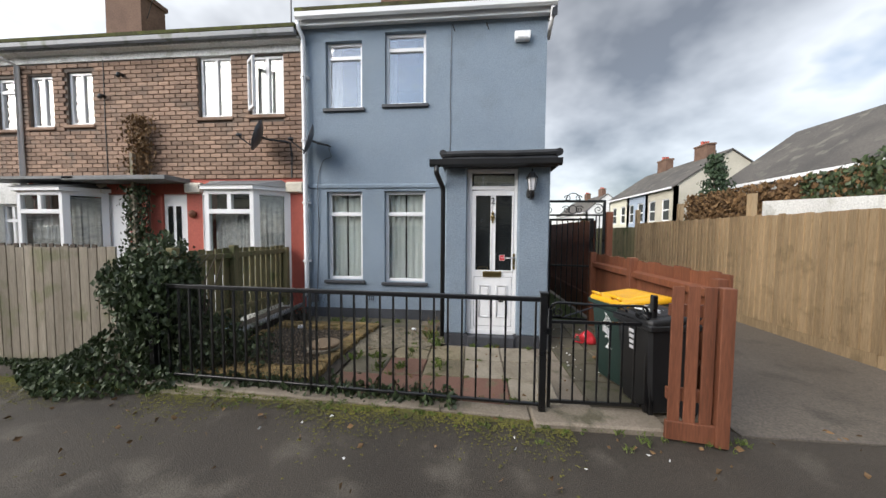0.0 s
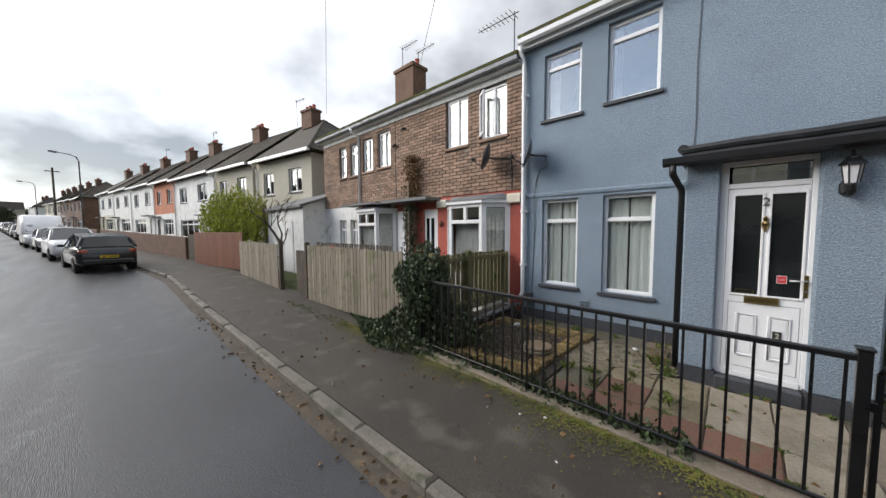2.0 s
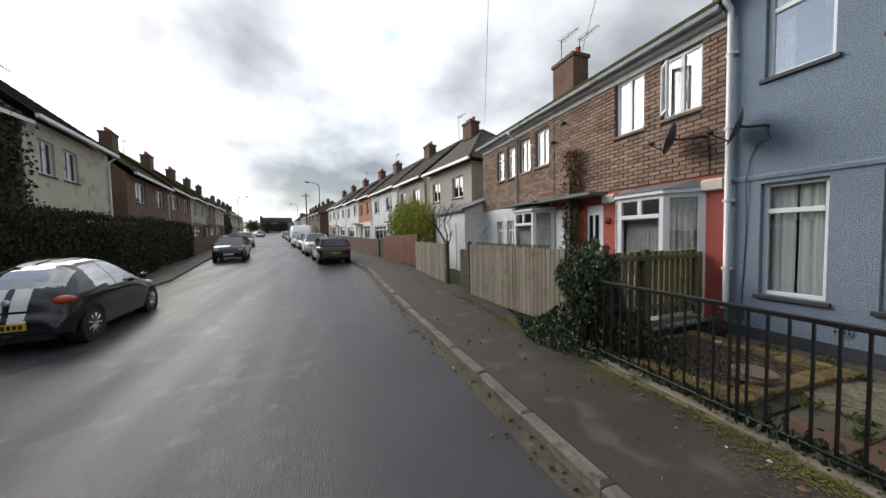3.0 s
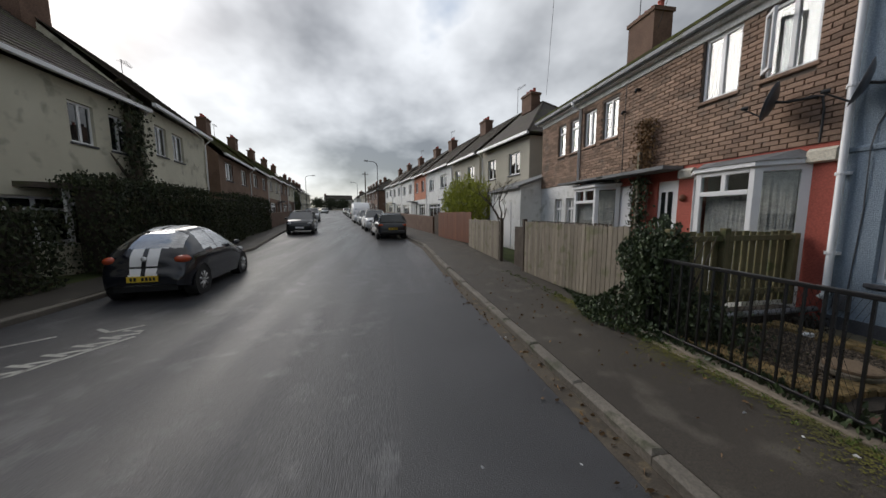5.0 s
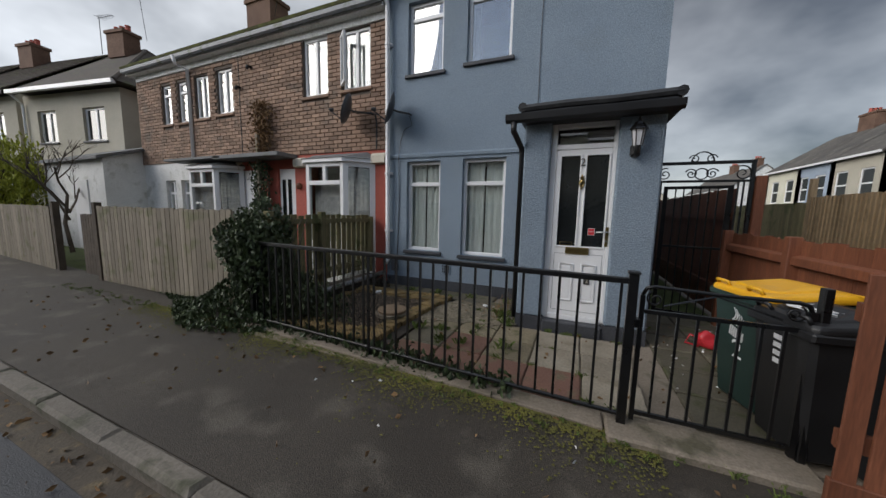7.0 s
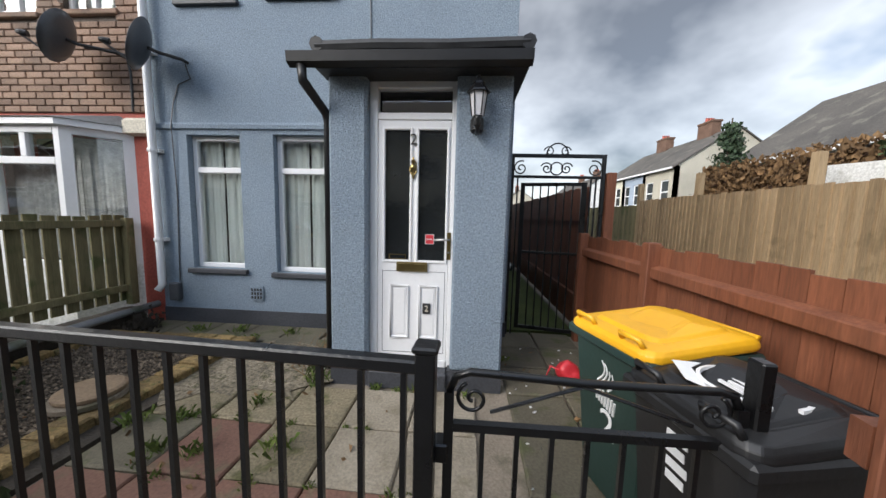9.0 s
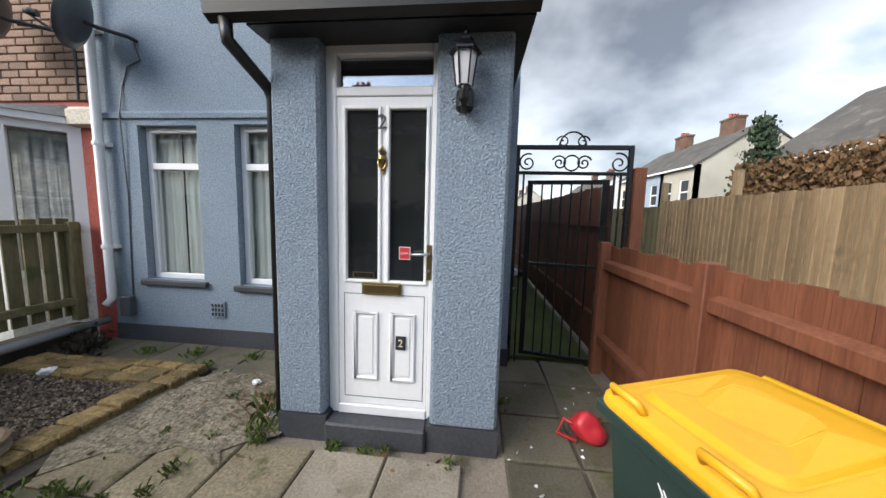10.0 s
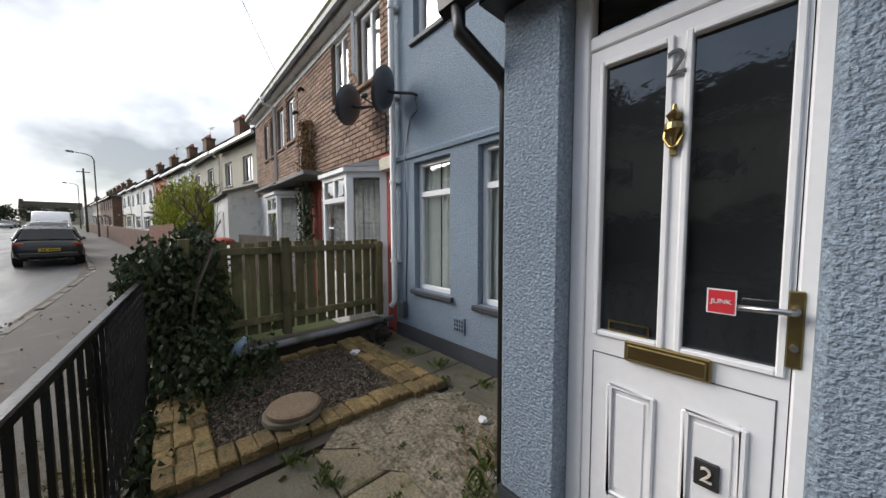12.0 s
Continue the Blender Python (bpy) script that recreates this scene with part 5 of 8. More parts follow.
for i in range(4):
    z = 0.55 + i * 0.05; k = (z - 0.04) / 0.75
    bm = B(); box(bm, -0.04, -0.21 * (0.74 + 0.26 * k) - 0.004, z, 0.03 + 0.01 * (i % 2), -0.21 * (0.74 + 0.26 * k) + 0.003, z + 0.03, m2); part("marking", bm, "white_plastic", t2)
# red plastic bag behind the bins
rb = thing("carrier_bag", (1.42, 0.12, 0.02), "crumpled red plastic bag lying on the path", "bag")
bm = B(); bmesh.ops.create_icosphere(bm, subdivisions=3, radius=0.12)
for v in bm.verts:
    n_ = noise.noise(v.co * 9) * 0.5 + 1; v.co = Vector((1.6 + v.co.x * 0.9 * n_, 0.1 + v.co.y * 0.7 * n_, 0.095 + max(v.co.z * 0.9 * n_, -0.065)))
part("bag", bm, "red_plastic", rb, smooth=True)
bm = B(); tube(bm, [(1.52, 0.08, 0.12), (1.44, 0.12, 0.14), (1.4, 0.1, 0.05), (1.5, 0.03, 0.05)], 0.012, 6); part("handle", bm, "red_plastic", rb, smooth=True)
# ---- fences ----
def picket(parent, x0, x1, y, z0, z1, material, width=0.1, gap=0.012, along="x", feather=0.0):
    """Upright boards along x or y, each a board of its own."""
    n = int((x1 - x0) / (width + gap))
    for i in range(n):
        u = x0 + i * (width + gap); h = z1 + random.uniform(-0.012, 0.012); lean = random.uniform(-0.006, 0.006)
        bm = B()
        vs = box(bm, u, y, z0, u + width, y + 0.018, h) if along == "x" else box(bm, y, u, z0, y + 0.018, u + width, h)
        for v in vs:
            if feather and v.co.x < y + 0.009 and v.co.y < u + width * 0.4:
                v.co.x -= feather
        for v in vs[4:]:
            if along == "x":
                v.co.x += lean
            else:
                v.co.y += lean
        part("board", bm, material, parent)


pf = thing("picket_fence", (-6.1, -1.0, 0), "grey weathered picket fence along the pavement", "fence", "street fences")
picket(pf, -7.75, -3.95, -1.02, 0.02, 1.38, "old_wood", 0.105, 0.014)
for z in (0.35, 1.05):
    bm = B(); box(bm, -7.75, -0.998, z, -3.95, -0.94, z + 0.08); part("rail", bm, "old_wood", pf)
for x in (-7.7, -5.9, -4.0):
    bm = B(); box(bm, x - 0.045, -0.935, 0, x + 0.045, -0.85, 1.3); part("post", bm, "old_wood", pf)
dg = thing("garden_gate", (-8.7, -1.0, 0), "half-open dark timber garden gate between fences", "gate")
for i in range(6):
    bm = B(); box(bm, -8.5 + i * 0.105, -0.99, 0.08, -8.405 + i * 0.105, -0.965, 1.22 + 0.01 * (i % 2)); part("board", bm, "bark", dg)
for z in (0.3, 1.0):
    bm = B(); box(bm, -8.5, -0.965, z, -7.88, -0.925, z + 0.08); part("rail", bm, "bark", dg)
for x in (-7.85, -9.6):
    bm = B(); box(bm, x - 0.05, -1.03, 0, x + 0.05, -0.93, 1.45); part("post", bm, "bark", dg)
pf2 = thing("picket_fence", (-11.0, -1.0, 0), "grey weathered close-boarded fence along the pavement", "fence", "street fences")
picket(pf2, -13.6, -9.7, -1.02, 0.02, 1.36, "old_wood", 0.14, 0.008)
bm = B(); box(bm, -13.6, -0.998, 0.9, -9.7, -0.94, 0.98); part("rail", bm, "old_wood", pf2)
pf3 = thing("picket_fence", (-16.1, -1.0, 0), "red-brown close-boarded fence below a bush", "fence", "street fences")
picket(pf3, -18.6, -13.65, -1.03, 0.02, 1.5, "brown_wood", 0.14, 0.006)
bm = B(); box(bm, -18.6, -1.0, 0.9, -13.65, -0.95, 0.98); part("rail", bm, "brown_wood", pf3)
bm = B(); strip(bm, -40, -20.1, -1.1, -0.88, 1.15, 1.15, -0.1); single("garden_wall", bm, "far_brick", "low red brick garden wall along the pavement", "wall", bevel=0.02)
bm = B(); strip(bm, -80, -41.5, -1.1, -0.9, 1.1, 1.1, -0.1); single("garden_wall", bm, "far_brick", "low red brick garden wall along the pavement", "wall", bevel=0.02)
bm = B(); strip(bm, -20.0, -18.7, -1.02, -0.97, 1.3, 1.3, -0.02); single("garden_gate", bm, "bark", "dark timber garden gate between fences", "gate")
# low dark fence of the third garden
for k, (xa, xb, yy) in enumerate(((-10.6, -6.3, 0.35),)):
    lf = thing("low_fence", ((xa + xb) / 2, yy, 0), "low dark timber fence between gardens", "fence")
    picket(lf, xa, xb, yy, 0.02, 1.34, "bark", 0.09, 0.05)
    bm = B(); box(bm, xa, yy + 0.02, 1.1, xb, yy + 0.05, 1.18); part("rail", bm, "bark", lf)
bm = B(); bmesh.ops.create_icosphere(bm, subdivisions=2, radius=0.3)
for v in bm.verts:
    v.co = Vector((-8.4 + v.co.x * 1.2, -0.35 + v.co.y, 1.2 + v.co.z * 0.35))
single("garden_cover", bm, "red_paint", "orange cover just over the fence top", "cover", smooth=True)
bm = B(); tube(bm, [(-8.4, -0.35, 0), (-8.4, -0.35, 1.15)], 0.04, 8); single("post", bm, "bark", "timber post under an orange cover", "post")

for ob in (pf, dg, pf2, pf3):
    ob.location.y -= 0.22

# party fence with its low wall and pipe
pt = thing("party_fence", (-3.4, -0.2, 0.3), "green-stained timber fence between two front gardens", "fence")
picket(pt, -1.2, 0.98, -3.47, 0.3, 1.33, "green_wood", 0.1, 0.028, along="y")
for z in (0.42, 1.2):
    bm = B(); box(bm, -3.45, -1.2, z, -3.39, 1.0, z + 0.075); part("rail", bm, "green_wood", pt, bevel=0.004)
for y in (-1.2, -0.3, 0.93):
    bm = B(); box(bm, -3.448, y - 0.045, 0.25, -3.36, y + 0.045, 1.38 if y < 0.5 else 1.3); part("post", bm, "green_wood", pt, bevel=0.006)
bm = B(); box(bm, -3.56, -1.28, 0, -3.28, 1.0, 0.2); single("low_wall", bm, "soil", "low dark earthy wall under the party fence", "wall", "structure", bevel=0.03)
bm = B(); tube(bm, [(-3.22, -0.9, 0.19), (-3.21, -0.1, 0.21), (-3.12, 0.98, 0.25)], 0.04, 10); single("waste_pipe", bm, "grey_pipe", "grey plastic pipe lying along the low wall", "pipe", smooth=True)

# new close-boarded fence along the drive
nf = thing("close_board_fence", (4.78, 2.0, 0), "new pale timber close-boarded fence along the drive", "fence")
picket(nf, -2.2, 5.3, 4.76, 0.16, 1.9, "new_wood", 0.1, 0.003, along="y", feather=0.022)
for k in range(4):
    y0 = -2.2 + k * 1.88; bm = B(); box(bm, 4.75, y0, 0.0, 4.785, y0 + 1.87, 0.16); part("gravel_board", bm, "new_wood", nf)
for k in range(5):
    y0 = -2.2 + k * 1.88; bm = B(); box(bm, 4.79, y0 - 0.05, 0, 4.89, y0 + 0.05, 2.3 if k in (2, 3, 4) else 1.95); part("post", bm, "new_wood", nf, bevel=0.005)
bm = B(); box(bm, 4.778, -2.2, 1.5, 4.83, 5.3, 1.58); part("rail", bm, "new_wood", nf)
of = thing("close_board_fence", (4.78, 8.0, 0), "older darker timber fence at the end of the drive", "fence")
picket(of, 5.35, 11.0, 4.78, 0.05, 1.8, "green_wood", 0.12, 0.004, along="y")
picket(of, 2.3, 4.75, 11.0, 0.05, 1.8, "green_wood", 0.12, 0.004, along="x")
# rear garden of the blue house
rf = thing("rear_fence", (2.15, 5.0, 0), "tall dark red-brown timber fence of the rear garden", "fence")
picket(rf, 1.3, 9.0, 2.1, 0.05, 1.82, "brown_wood", 0.12, 0.004, along="y")
for z in (0.4, 1.4):
    bm = B(); box(bm, 2.05, 1.3, z, 2.098, 9.0, z + 0.08); part("rail", bm, "brown_wood", rf)
bm = B(); box(bm, 1.04, 1.3, -0.3, 2.05, 14, 0.02); single("rear_garden", bm, "grass", "grassy rear garden with litter", "ground", "structure")
bm = B(); box(bm, -3, 14, 0, 2.3, 14.2, 1.9); single("rear_wall", bm, "far_brick", "plain wall closing the rear garden", "wall", "structure")
for i in range(5):
    bm = B(); bmesh.ops.create_icosphere(bm, subdivisions=1, radius=0.14)
    for v in bm.verts:
        v.co = Vector((1.2 + i * 0.17 + v.co.x, 5.2 + (i % 3) * 0.4 + v.co.y, 0.14 + 0.1 * (i % 2) + v.co.z * random.uniform(0.5, 1)))
    single("rubbish_sack", bm, "white_plastic" if i % 2 else "bin_green", "pale sack of rubbish on the rear grass", "rubbish", group="rubbish in the rear garden")
# timber frame leaning by the rear fence
bm = B(); tube(bm, [(1.5, 4.3, 0.02), (1.35, 4.6, 0.9)], 0.02, 5); tube(bm, [(1.62, 4.4, 0.02), (1.4, 4.65, 0.9)], 0.02, 5); tube(bm, [(1.5, 4.4, 0.3), (1.58, 4.45, 0.3)], 0.02, 5); single("garden_chair_frame", bm, "white_plastic", "white folding frame leaning in the rear garden", "chair")

# ---- plants ----
def leaves(name, pts, size, material, parent, seed=1, flat=0.0, label="", kind="stuff", aspect=0.75):
    """Many small folded leaves at the given places, joined into one mesh."""
    r = np.random.default_rng(seed); n = len(pts); pts = np.array(pts, float)
    th, ph = r.uniform(0, 2 * np.pi, n), np.arccos(r.uniform(-1, 1, n)) * (1 - flat)
    d1 = np.stack([np.cos(th) * np.cos(ph), np.sin(th) * np.cos(ph), np.sin(ph)], 1)
    w = r.normal(size=(n, 3)); w[:, 2] *= (1 - flat); d2 = np.cross(d1, w); d2 /= np.linalg.norm(d2, axis=1)[:, None] + 1e-9
    nn = np.cross(d1, d2); s = size * r.uniform(0.55, 1.3, n)[:, None]
    v = np.stack([pts - d1 * s * 0.5, pts + d2 * s * aspect * 0.5 + nn * s * 0.12, pts + d1 * s * 0.55, pts - d2 * s * aspect * 0.5 + nn * s * 0.12], 1).reshape(-1, 3)
    if parent is not None:
        v = v - np.array(ORIGIN[parent.name])
    me = bpy.data.meshes.new(name)
    i4 = np.arange(n) * 4
    f = np.concatenate([np.stack([i4, i4 + 1, i4 + 2], 1), np.stack([i4, i4 + 2, i4 + 3], 1)])
    me.from_pydata(v.tolist(), [], f.tolist()); me.materials.append(M[material])
    ob = new(name, me); ob.parent = parent
    tagged(ob, label, kind=kind)
    return ob


def blob_points(n, c, r, seed, shell=0.55, lump=0.25):
    """Places in the outer shell of a lumpy ball, thinning at its edge."""
    g = np.random.default_rng(seed); out = []
    while len(out) < n:
        d = Vector(g.normal(size=3)).normalized()
        k = (shell + (1 - shell) * g.random() ** 0.6) * (1 + lump * noise.noise(d * 2.3 + Vector((seed, 0, 0))) + 0.12 * noise.noise(d * 6))
        out.append((c[0] + d.x * r[0] * k, c[1] + d.y * r[1] * k, c[2] + d.z * r[2] * k))
    return out


ivy = thing("ivy", (-3.75, -1.2, 0), "dark green ivy smothering a fence corner and spilling on the pavement", "ivy")
pts = blob_points(2600, (-3.74, -1.12, 0.97), (0.4, 0.3, 0.56), 3)
pts += blob_points(2600, (-3.66, -1.15, 0.55), (0.43, 0.36, 0.6), 4)
pts += blob_points(1900, (-3.5, -1.4, 0.8), (0.36, 0.3, 0.58), 6)
pts += blob_points(1400, (-3.72, -1.4, 0.97), (0.36, 0.3, 0.36), 12)
pts += blob_points(1500, (-3.2, -1.2, 0.3), (0.45, 0.32, 0.34), 9)
g_ = np.random.default_rng(7)
for _ in range(4300):
    u = g_.beta(2, 2.2); x = -6.3 + u * 3.9; k = g_.random()
    reach = 0.75 * math.exp(-((x + 4.0) / 1.2) ** 2) + 0.12
    h = (1 - k) * 0.75 * math.exp(-((x + 3.9) / 0.75) ** 2) + 0.03
    pts.append((x, -1.05 - k * reach - 0.05 * g_.random() - 0.07 * max(0, x + 3.3), max(0.015, h * g_.random() ** 0.5)))
for _ in range(1300):
    x = -3.5 + g_.random() * 3.2; pts.append((x, -1.38 - 0.07 * (x + 3.3) + g_.normal() * 0.06 - 0.03, 0.02 + abs(g_.normal()) * 0.045))
for _ in range(1100):
    y = -1.3 + g_.random() ** 1.6 * 0.8; pts.append((-3.3 + abs(g_.normal()) * 0.14 * (1.4 - y) , y, 0.03 + abs(g_.normal()) * 0.15))
leaves("leaves", pts, 0.06, "leaf", ivy, 5, label="glossy dark ivy leaves")
for k in range(9):
    bm = B(); x = -3.9 + k * 0.09; tube(bm, [(x, -1.1, 0), (x + 0.1 * math.sin(k * 2), -1.2, 0.5), (x - 0.05 + 0.15 * math.sin(k), -1.12, 1.0), (x + 0.1, -1.0, 1.3)], 0.014, 5, 0.005); part("stem", bm, "bark", ivy)
cl = thing("climbing_plant", (-6.05, 0.75, 0), "dead brown climber on a post against the brick wall", "climber")
bm = B(); box(bm, -6.08, 0.62, 0, -6.02, 0.68, 3.0); part("post", bm, "old_wood", cl)
pts = [(-6.05 + g_.normal() * 0.12, 0.68 + g_.normal() * 0.06, 0.7 + 1.7 * g_.random()) for _ in range(1300)]; leaves("leaves", pts, 0.07, "leaf", cl, 8, label="dull ivy leaves on the post")
pts = [(-6.0 + g_.normal() * 0.14, 0.72 + g_.normal() * 0.05, 2.6 + 1.1 * g_.random()) for _ in range(1000)]; leaves("dead_leaves", pts, 0.06, "leaf_dry", cl, 9, label="dead brown leaves")
for k in range(10):
    bm = B(); x = -6.15 + k * 0.03; tube(bm, [(x, 0.76, 1.0), (x + 0.05 * math.sin(k), 0.76, 2.3), (x + 0.12 * math.sin(k * 1.7), 0.78, 3.0 + 0.07 * k)], 0.008, 5, 0.003); part("stem", bm, "bark", cl)
bush = thing("bush", (-17, -0.4, 0), "bright yellow-green bush above a fence", "bush")
pts = blob_points(6500, (-17.0, -0.2, 2.0), (2.5, 1.1, 1.35), 11, 0.35, 0.3)
pts = [(x, y, z + 0.28 * max(0, math.sin(x * 5.1 + y * 3)) * max(0, z - 1.9)) for x, y, z in pts]
leaves("leaves", pts, 0.17, "leaf_yellow", bush, 12, label="yellow-green leaves", aspect=0.35)
for k in range(12):
    bm = B(); a = k * 0.52; tube(bm, [(-17 + 0.2 * math.cos(a), -0.2, 0), (-17 + 0.7 * math.cos(a), -0.2 + 0.3 * math.sin(a), 1.3), (-17 + 1.7 * math.cos(a), -0.2 + 0.7 * math.sin(a), 2.7)], 0.03, 5, 0.006); part("stem", bm, "bark", bush)


def bare_tree(at_, h, seed, label, spread=0.5, depth=4):
    t = thing("tree", at_, label, "tree", "bare trees")
    g = random.Random(seed)
    bm = B(); twigs = B()

    def grow(p, d, ln, r, k):
        mid = p + d * ln * 0.5 + Vector((g.uniform(-1, 1), g.uniform(-1, 1), 0)) * ln * 0.06; q = p + d * ln
        tube(bm if k < 2 else twigs, [p, mid, q], r, 5, r * 0.6, cap=False)
        if k < depth:
            for _ in range(3 if k else 4):
                nd = (d + Vector((g.uniform(-1, 1), g.uniform(-1, 1), g.uniform(-0.25, 0.6))) * spread * 1.3).normalized()
                grow(p.lerp(q, g.uniform(0.55, 1)), nd, ln * g.uniform(0.5, 0.78), r * 0.55, k + 1)
    grow(Vector(at_), Vector((0.05, 0, 1)), h * 0.36, 0.05 * h / 4, 0)
    part("trunk", bm, "bark", t); part("crown", twigs, "bark", t, "thin bare twigs")
    return t


bare_tree((-12.3, -0.2, 0), 4.3, 4, "bare thin garden tree with spreading twigs", 0.6)
# conifer and ivy-clad wall beyond the drive
def conifer(at_, h, r, seed, label):
    t = thing("conifer", at_, label, "tree"); g = np.random.default_rng(seed)
    bm = B(); tube(bm, [at_, (at_[0], at_[1], at_[2] + h)], 0.11, 8, 0.02); part("trunk", bm, "bark", t)
    pts = []
    for k in range(30):
        f = k / 30; z = at_[2] + 0.4 + (h - 0.5) * f; rr = r * (1 - f) ** 0.8 + 0.08
        for j in range(9):
            a = g.uniform(0, 6.28); reach = rr * g.uniform(0.65, 1.1)
            for q in range(16):
                s = g.random() ** 0.6; pts.append((at_[0] + math.cos(a) * reach * s + g.normal() * 0.07, at_[1] + math.sin(a) * reach * s + g.normal() * 0.07, z - 0.22 * s * reach + g.normal() * 0.05))
    leaves("crown", pts, 0.13, "conifer", t, seed, label="dense dark green needles")
    return t


conifer((9.4, 8.8, 0), 4.9, 1.3, 21, "dark green conifer beyond the fence")
ivy.location.x += 0.12; cl.location.x -= 0.25; cl.location.y += FRONT
iw = thing("ivy_wall", (6.4, 3.0, 0), "garden wall covered in dead brown ivy", "wall")
bm = B(); box(bm, 6.3, 0.5, 0, 6.55, 5.4, 2.55); part("wall", bm, "far_brick", iw)
pts = [(6.28 - abs(g_.normal()) * 0.07, 0.5 + 4.9 * g_.random(), 1.3 + 1.4 * g_.random()) for _ in range(5200)]; leaves("dead_ivy", pts, 0.1, "leaf_dry", iw, 22, label="dead brown ivy")
pts = [(6.25 - abs(g_.normal()) * 0.07, 0.9 + 1.2 * g_.random(), 2.2 + 0.5 * g_.random()) for _ in range(900)] + blob_points(1500, (7.2, 1.4, 2.6), (0.6, 1.0, 0.5), 5); leaves("green_ivy", pts, 0.1, "leaf", iw, 23, label="green ivy leaves")
bm = B(); prism(bm, [(5.3, -0.9, 1.7), (5.3, 1.9, 1.7), (5.3, 1.9, 2.2), (5.3, -0.9, 2.05)], (1.0, 0, 0)); box(bm, 5.35, -0.8, 0, 6.2, 1.8, 1.7); single("garden_shed", bm, "white_paint", "pale garden shed roof behind the fence", "shed")
# ---- houses along the street ----
def row_house(x0, x1, yf, face, wall, upper, label, roof="roof", eaves=5.0, chim=True, hip=0, door_left=True, group="terrace rows", depth=6.0, ch_h=1.15, wins=None):
    """A two-storey house of a terrace; its front is at yf and faces along face * y."""
    t = thing("terrace_house", ((x0 + x1) / 2, yf, 0), label, "house", group)
    yb = yf - face * depth; ym = (yf + yb) / 2
    ya, yc = sorted((yf, yf - face * 0.25)); w = x1 - x0
    wins = wins or [(x0 + w * 0.14, x0 + w * 0.34, 3.35, 4.45), (x0 + w * 0.62, x0 + w * 0.84, 3.35, 4.45)]
    dx = x0 + w * (0.1 if door_left else 0.78)
    lows = [(x0 + w * (0.4 if door_left else 0.12), x0 + w * (0.85 if door_left else 0.6), 0.85, 2.1)]
    dr = (dx, dx + w * 0.15, 0.05, 2.1)
    bm = B(); wall_boxes(bm, "x", ya, yc, x0, x1, 0, 2.55, [*lows, dr]); part("lower_wall", bm, wall, t)
    bm = B(); wall_boxes(bm, "x", ya, yc, x0, x1, 2.55, eaves, wins); part("upper_wall", bm, upper, t)
    bm = B(); a, b = sorted((yf - face * 0.25, yb)); box(bm, x0, a, 0, x0 + 0.2, b, eaves); part("side_wall", bm, upper, t); bm = B(); box(bm, x1 - 0.2, a, 0, x1, b, eaves); part("side_wall", bm, upper, t)
    bm = B(); a, b = sorted((yb, yb + face * 0.2)); box(bm, x0 + 0.2, a, 0, x1 - 0.2, b, eaves); part("back_wall", bm, upper, t)
    # added partition, dark in colour to pass for an unlit inside
    bm = B(); a, b = sorted((yf - face * 1.6, yf - face * 1.7)); box(bm, x0 + 0.2, a, 0, x1 - 0.2, b, eaves); part("dark_inner_wall", bm, "room", t)
    e0, rz = yf + face * 0.35, eaves + 2.8
    if not hip:
        roof_slope("roof", x0, x1, e0, eaves + 0.08, ym, rz, roof, t, 16)
        roof_slope("roof", x0, x1, yb - face * 0.35, eaves + 0.08, ym, rz, roof, t, 4)
        bm = B(); prism(bm, [(x0, yf, eaves), (x0, yb, eaves), (x0, ym, rz - 0.06)], (0.2, 0, 0)); part("gable", bm, upper, t); bm = B(); prism(bm, [(x1 - 0.2, yf, eaves), (x1 - 0.2, yb, eaves), (x1 - 0.2, ym, rz - 0.06)], (0.2, 0, 0)); part("gable", bm, upper, t)
    else:
        bm = B(); xe, xi, xo = (x1 + 0.35, x1 - 3.2, x0) if hip > 0 else (x0 - 0.35, x0 + 3.2, x1)
        P_ = [(xo, e0, eaves + 0.08), (xe, e0, eaves + 0.08), (xe, yb - face * 0.35, eaves + 0.08), (xo, yb - face * 0.35, eaves + 0.08), (xo, ym, rz), (xi, ym, rz)]
        v = [bm.verts.new(p) for p in P_]
        for f in ((0, 1, 5, 4), (1, 2, 5), (2, 3, 4, 5), (0, 4, 3), (0, 3, 2, 1)):
            bm.faces.new([v[i] for i in f])
        part("roof", bm, roof, t, "hipped tiled roof")
        for p, q in ((1, 5), (2, 5), (4, 5)):
            bm = B(); tube(bm, [P_[p], P_[q]], 0.07, 6); part("ridge_tiles", bm, roof, t)
    bm = B(); a, b = sorted((yf + face * 0.3, yf + face * 0.42)); box(bm, x0, a, eaves - 0.03, x1 + (0.35 if hip > 0 else 0), b, eaves + 0.09); part("gutter", bm, "upvc", t)
    bm = B(); tube(bm, [(x0 + 0.08, yf + face * 0.36, eaves), (x0 + 0.08, yf + face * 0.06, eaves - 0.3), (x0 + 0.08, yf + face * 0.06, 0)], 0.04, 6); part("downpipe", bm, "upvc", t)
    for q in wins:
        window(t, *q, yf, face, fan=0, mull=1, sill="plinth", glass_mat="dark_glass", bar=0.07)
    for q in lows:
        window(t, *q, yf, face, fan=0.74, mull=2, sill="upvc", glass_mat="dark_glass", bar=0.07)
    bm = B(); a, b = sorted((yf - face * 0.08, yf - face * 0.14)); box(bm, dr[0], a, 0.05, dr[1], b, 2.1); part("door", bm, "plinth" if door_left else "upvc", t)
    bm = B(); a, b = sorted((yf, yf + face * 0.55)); box(bm, dr[0] - 0.25, a, 2.3, dr[1] + 0.25, b, 2.38); part("canopy", bm, "lead", t)
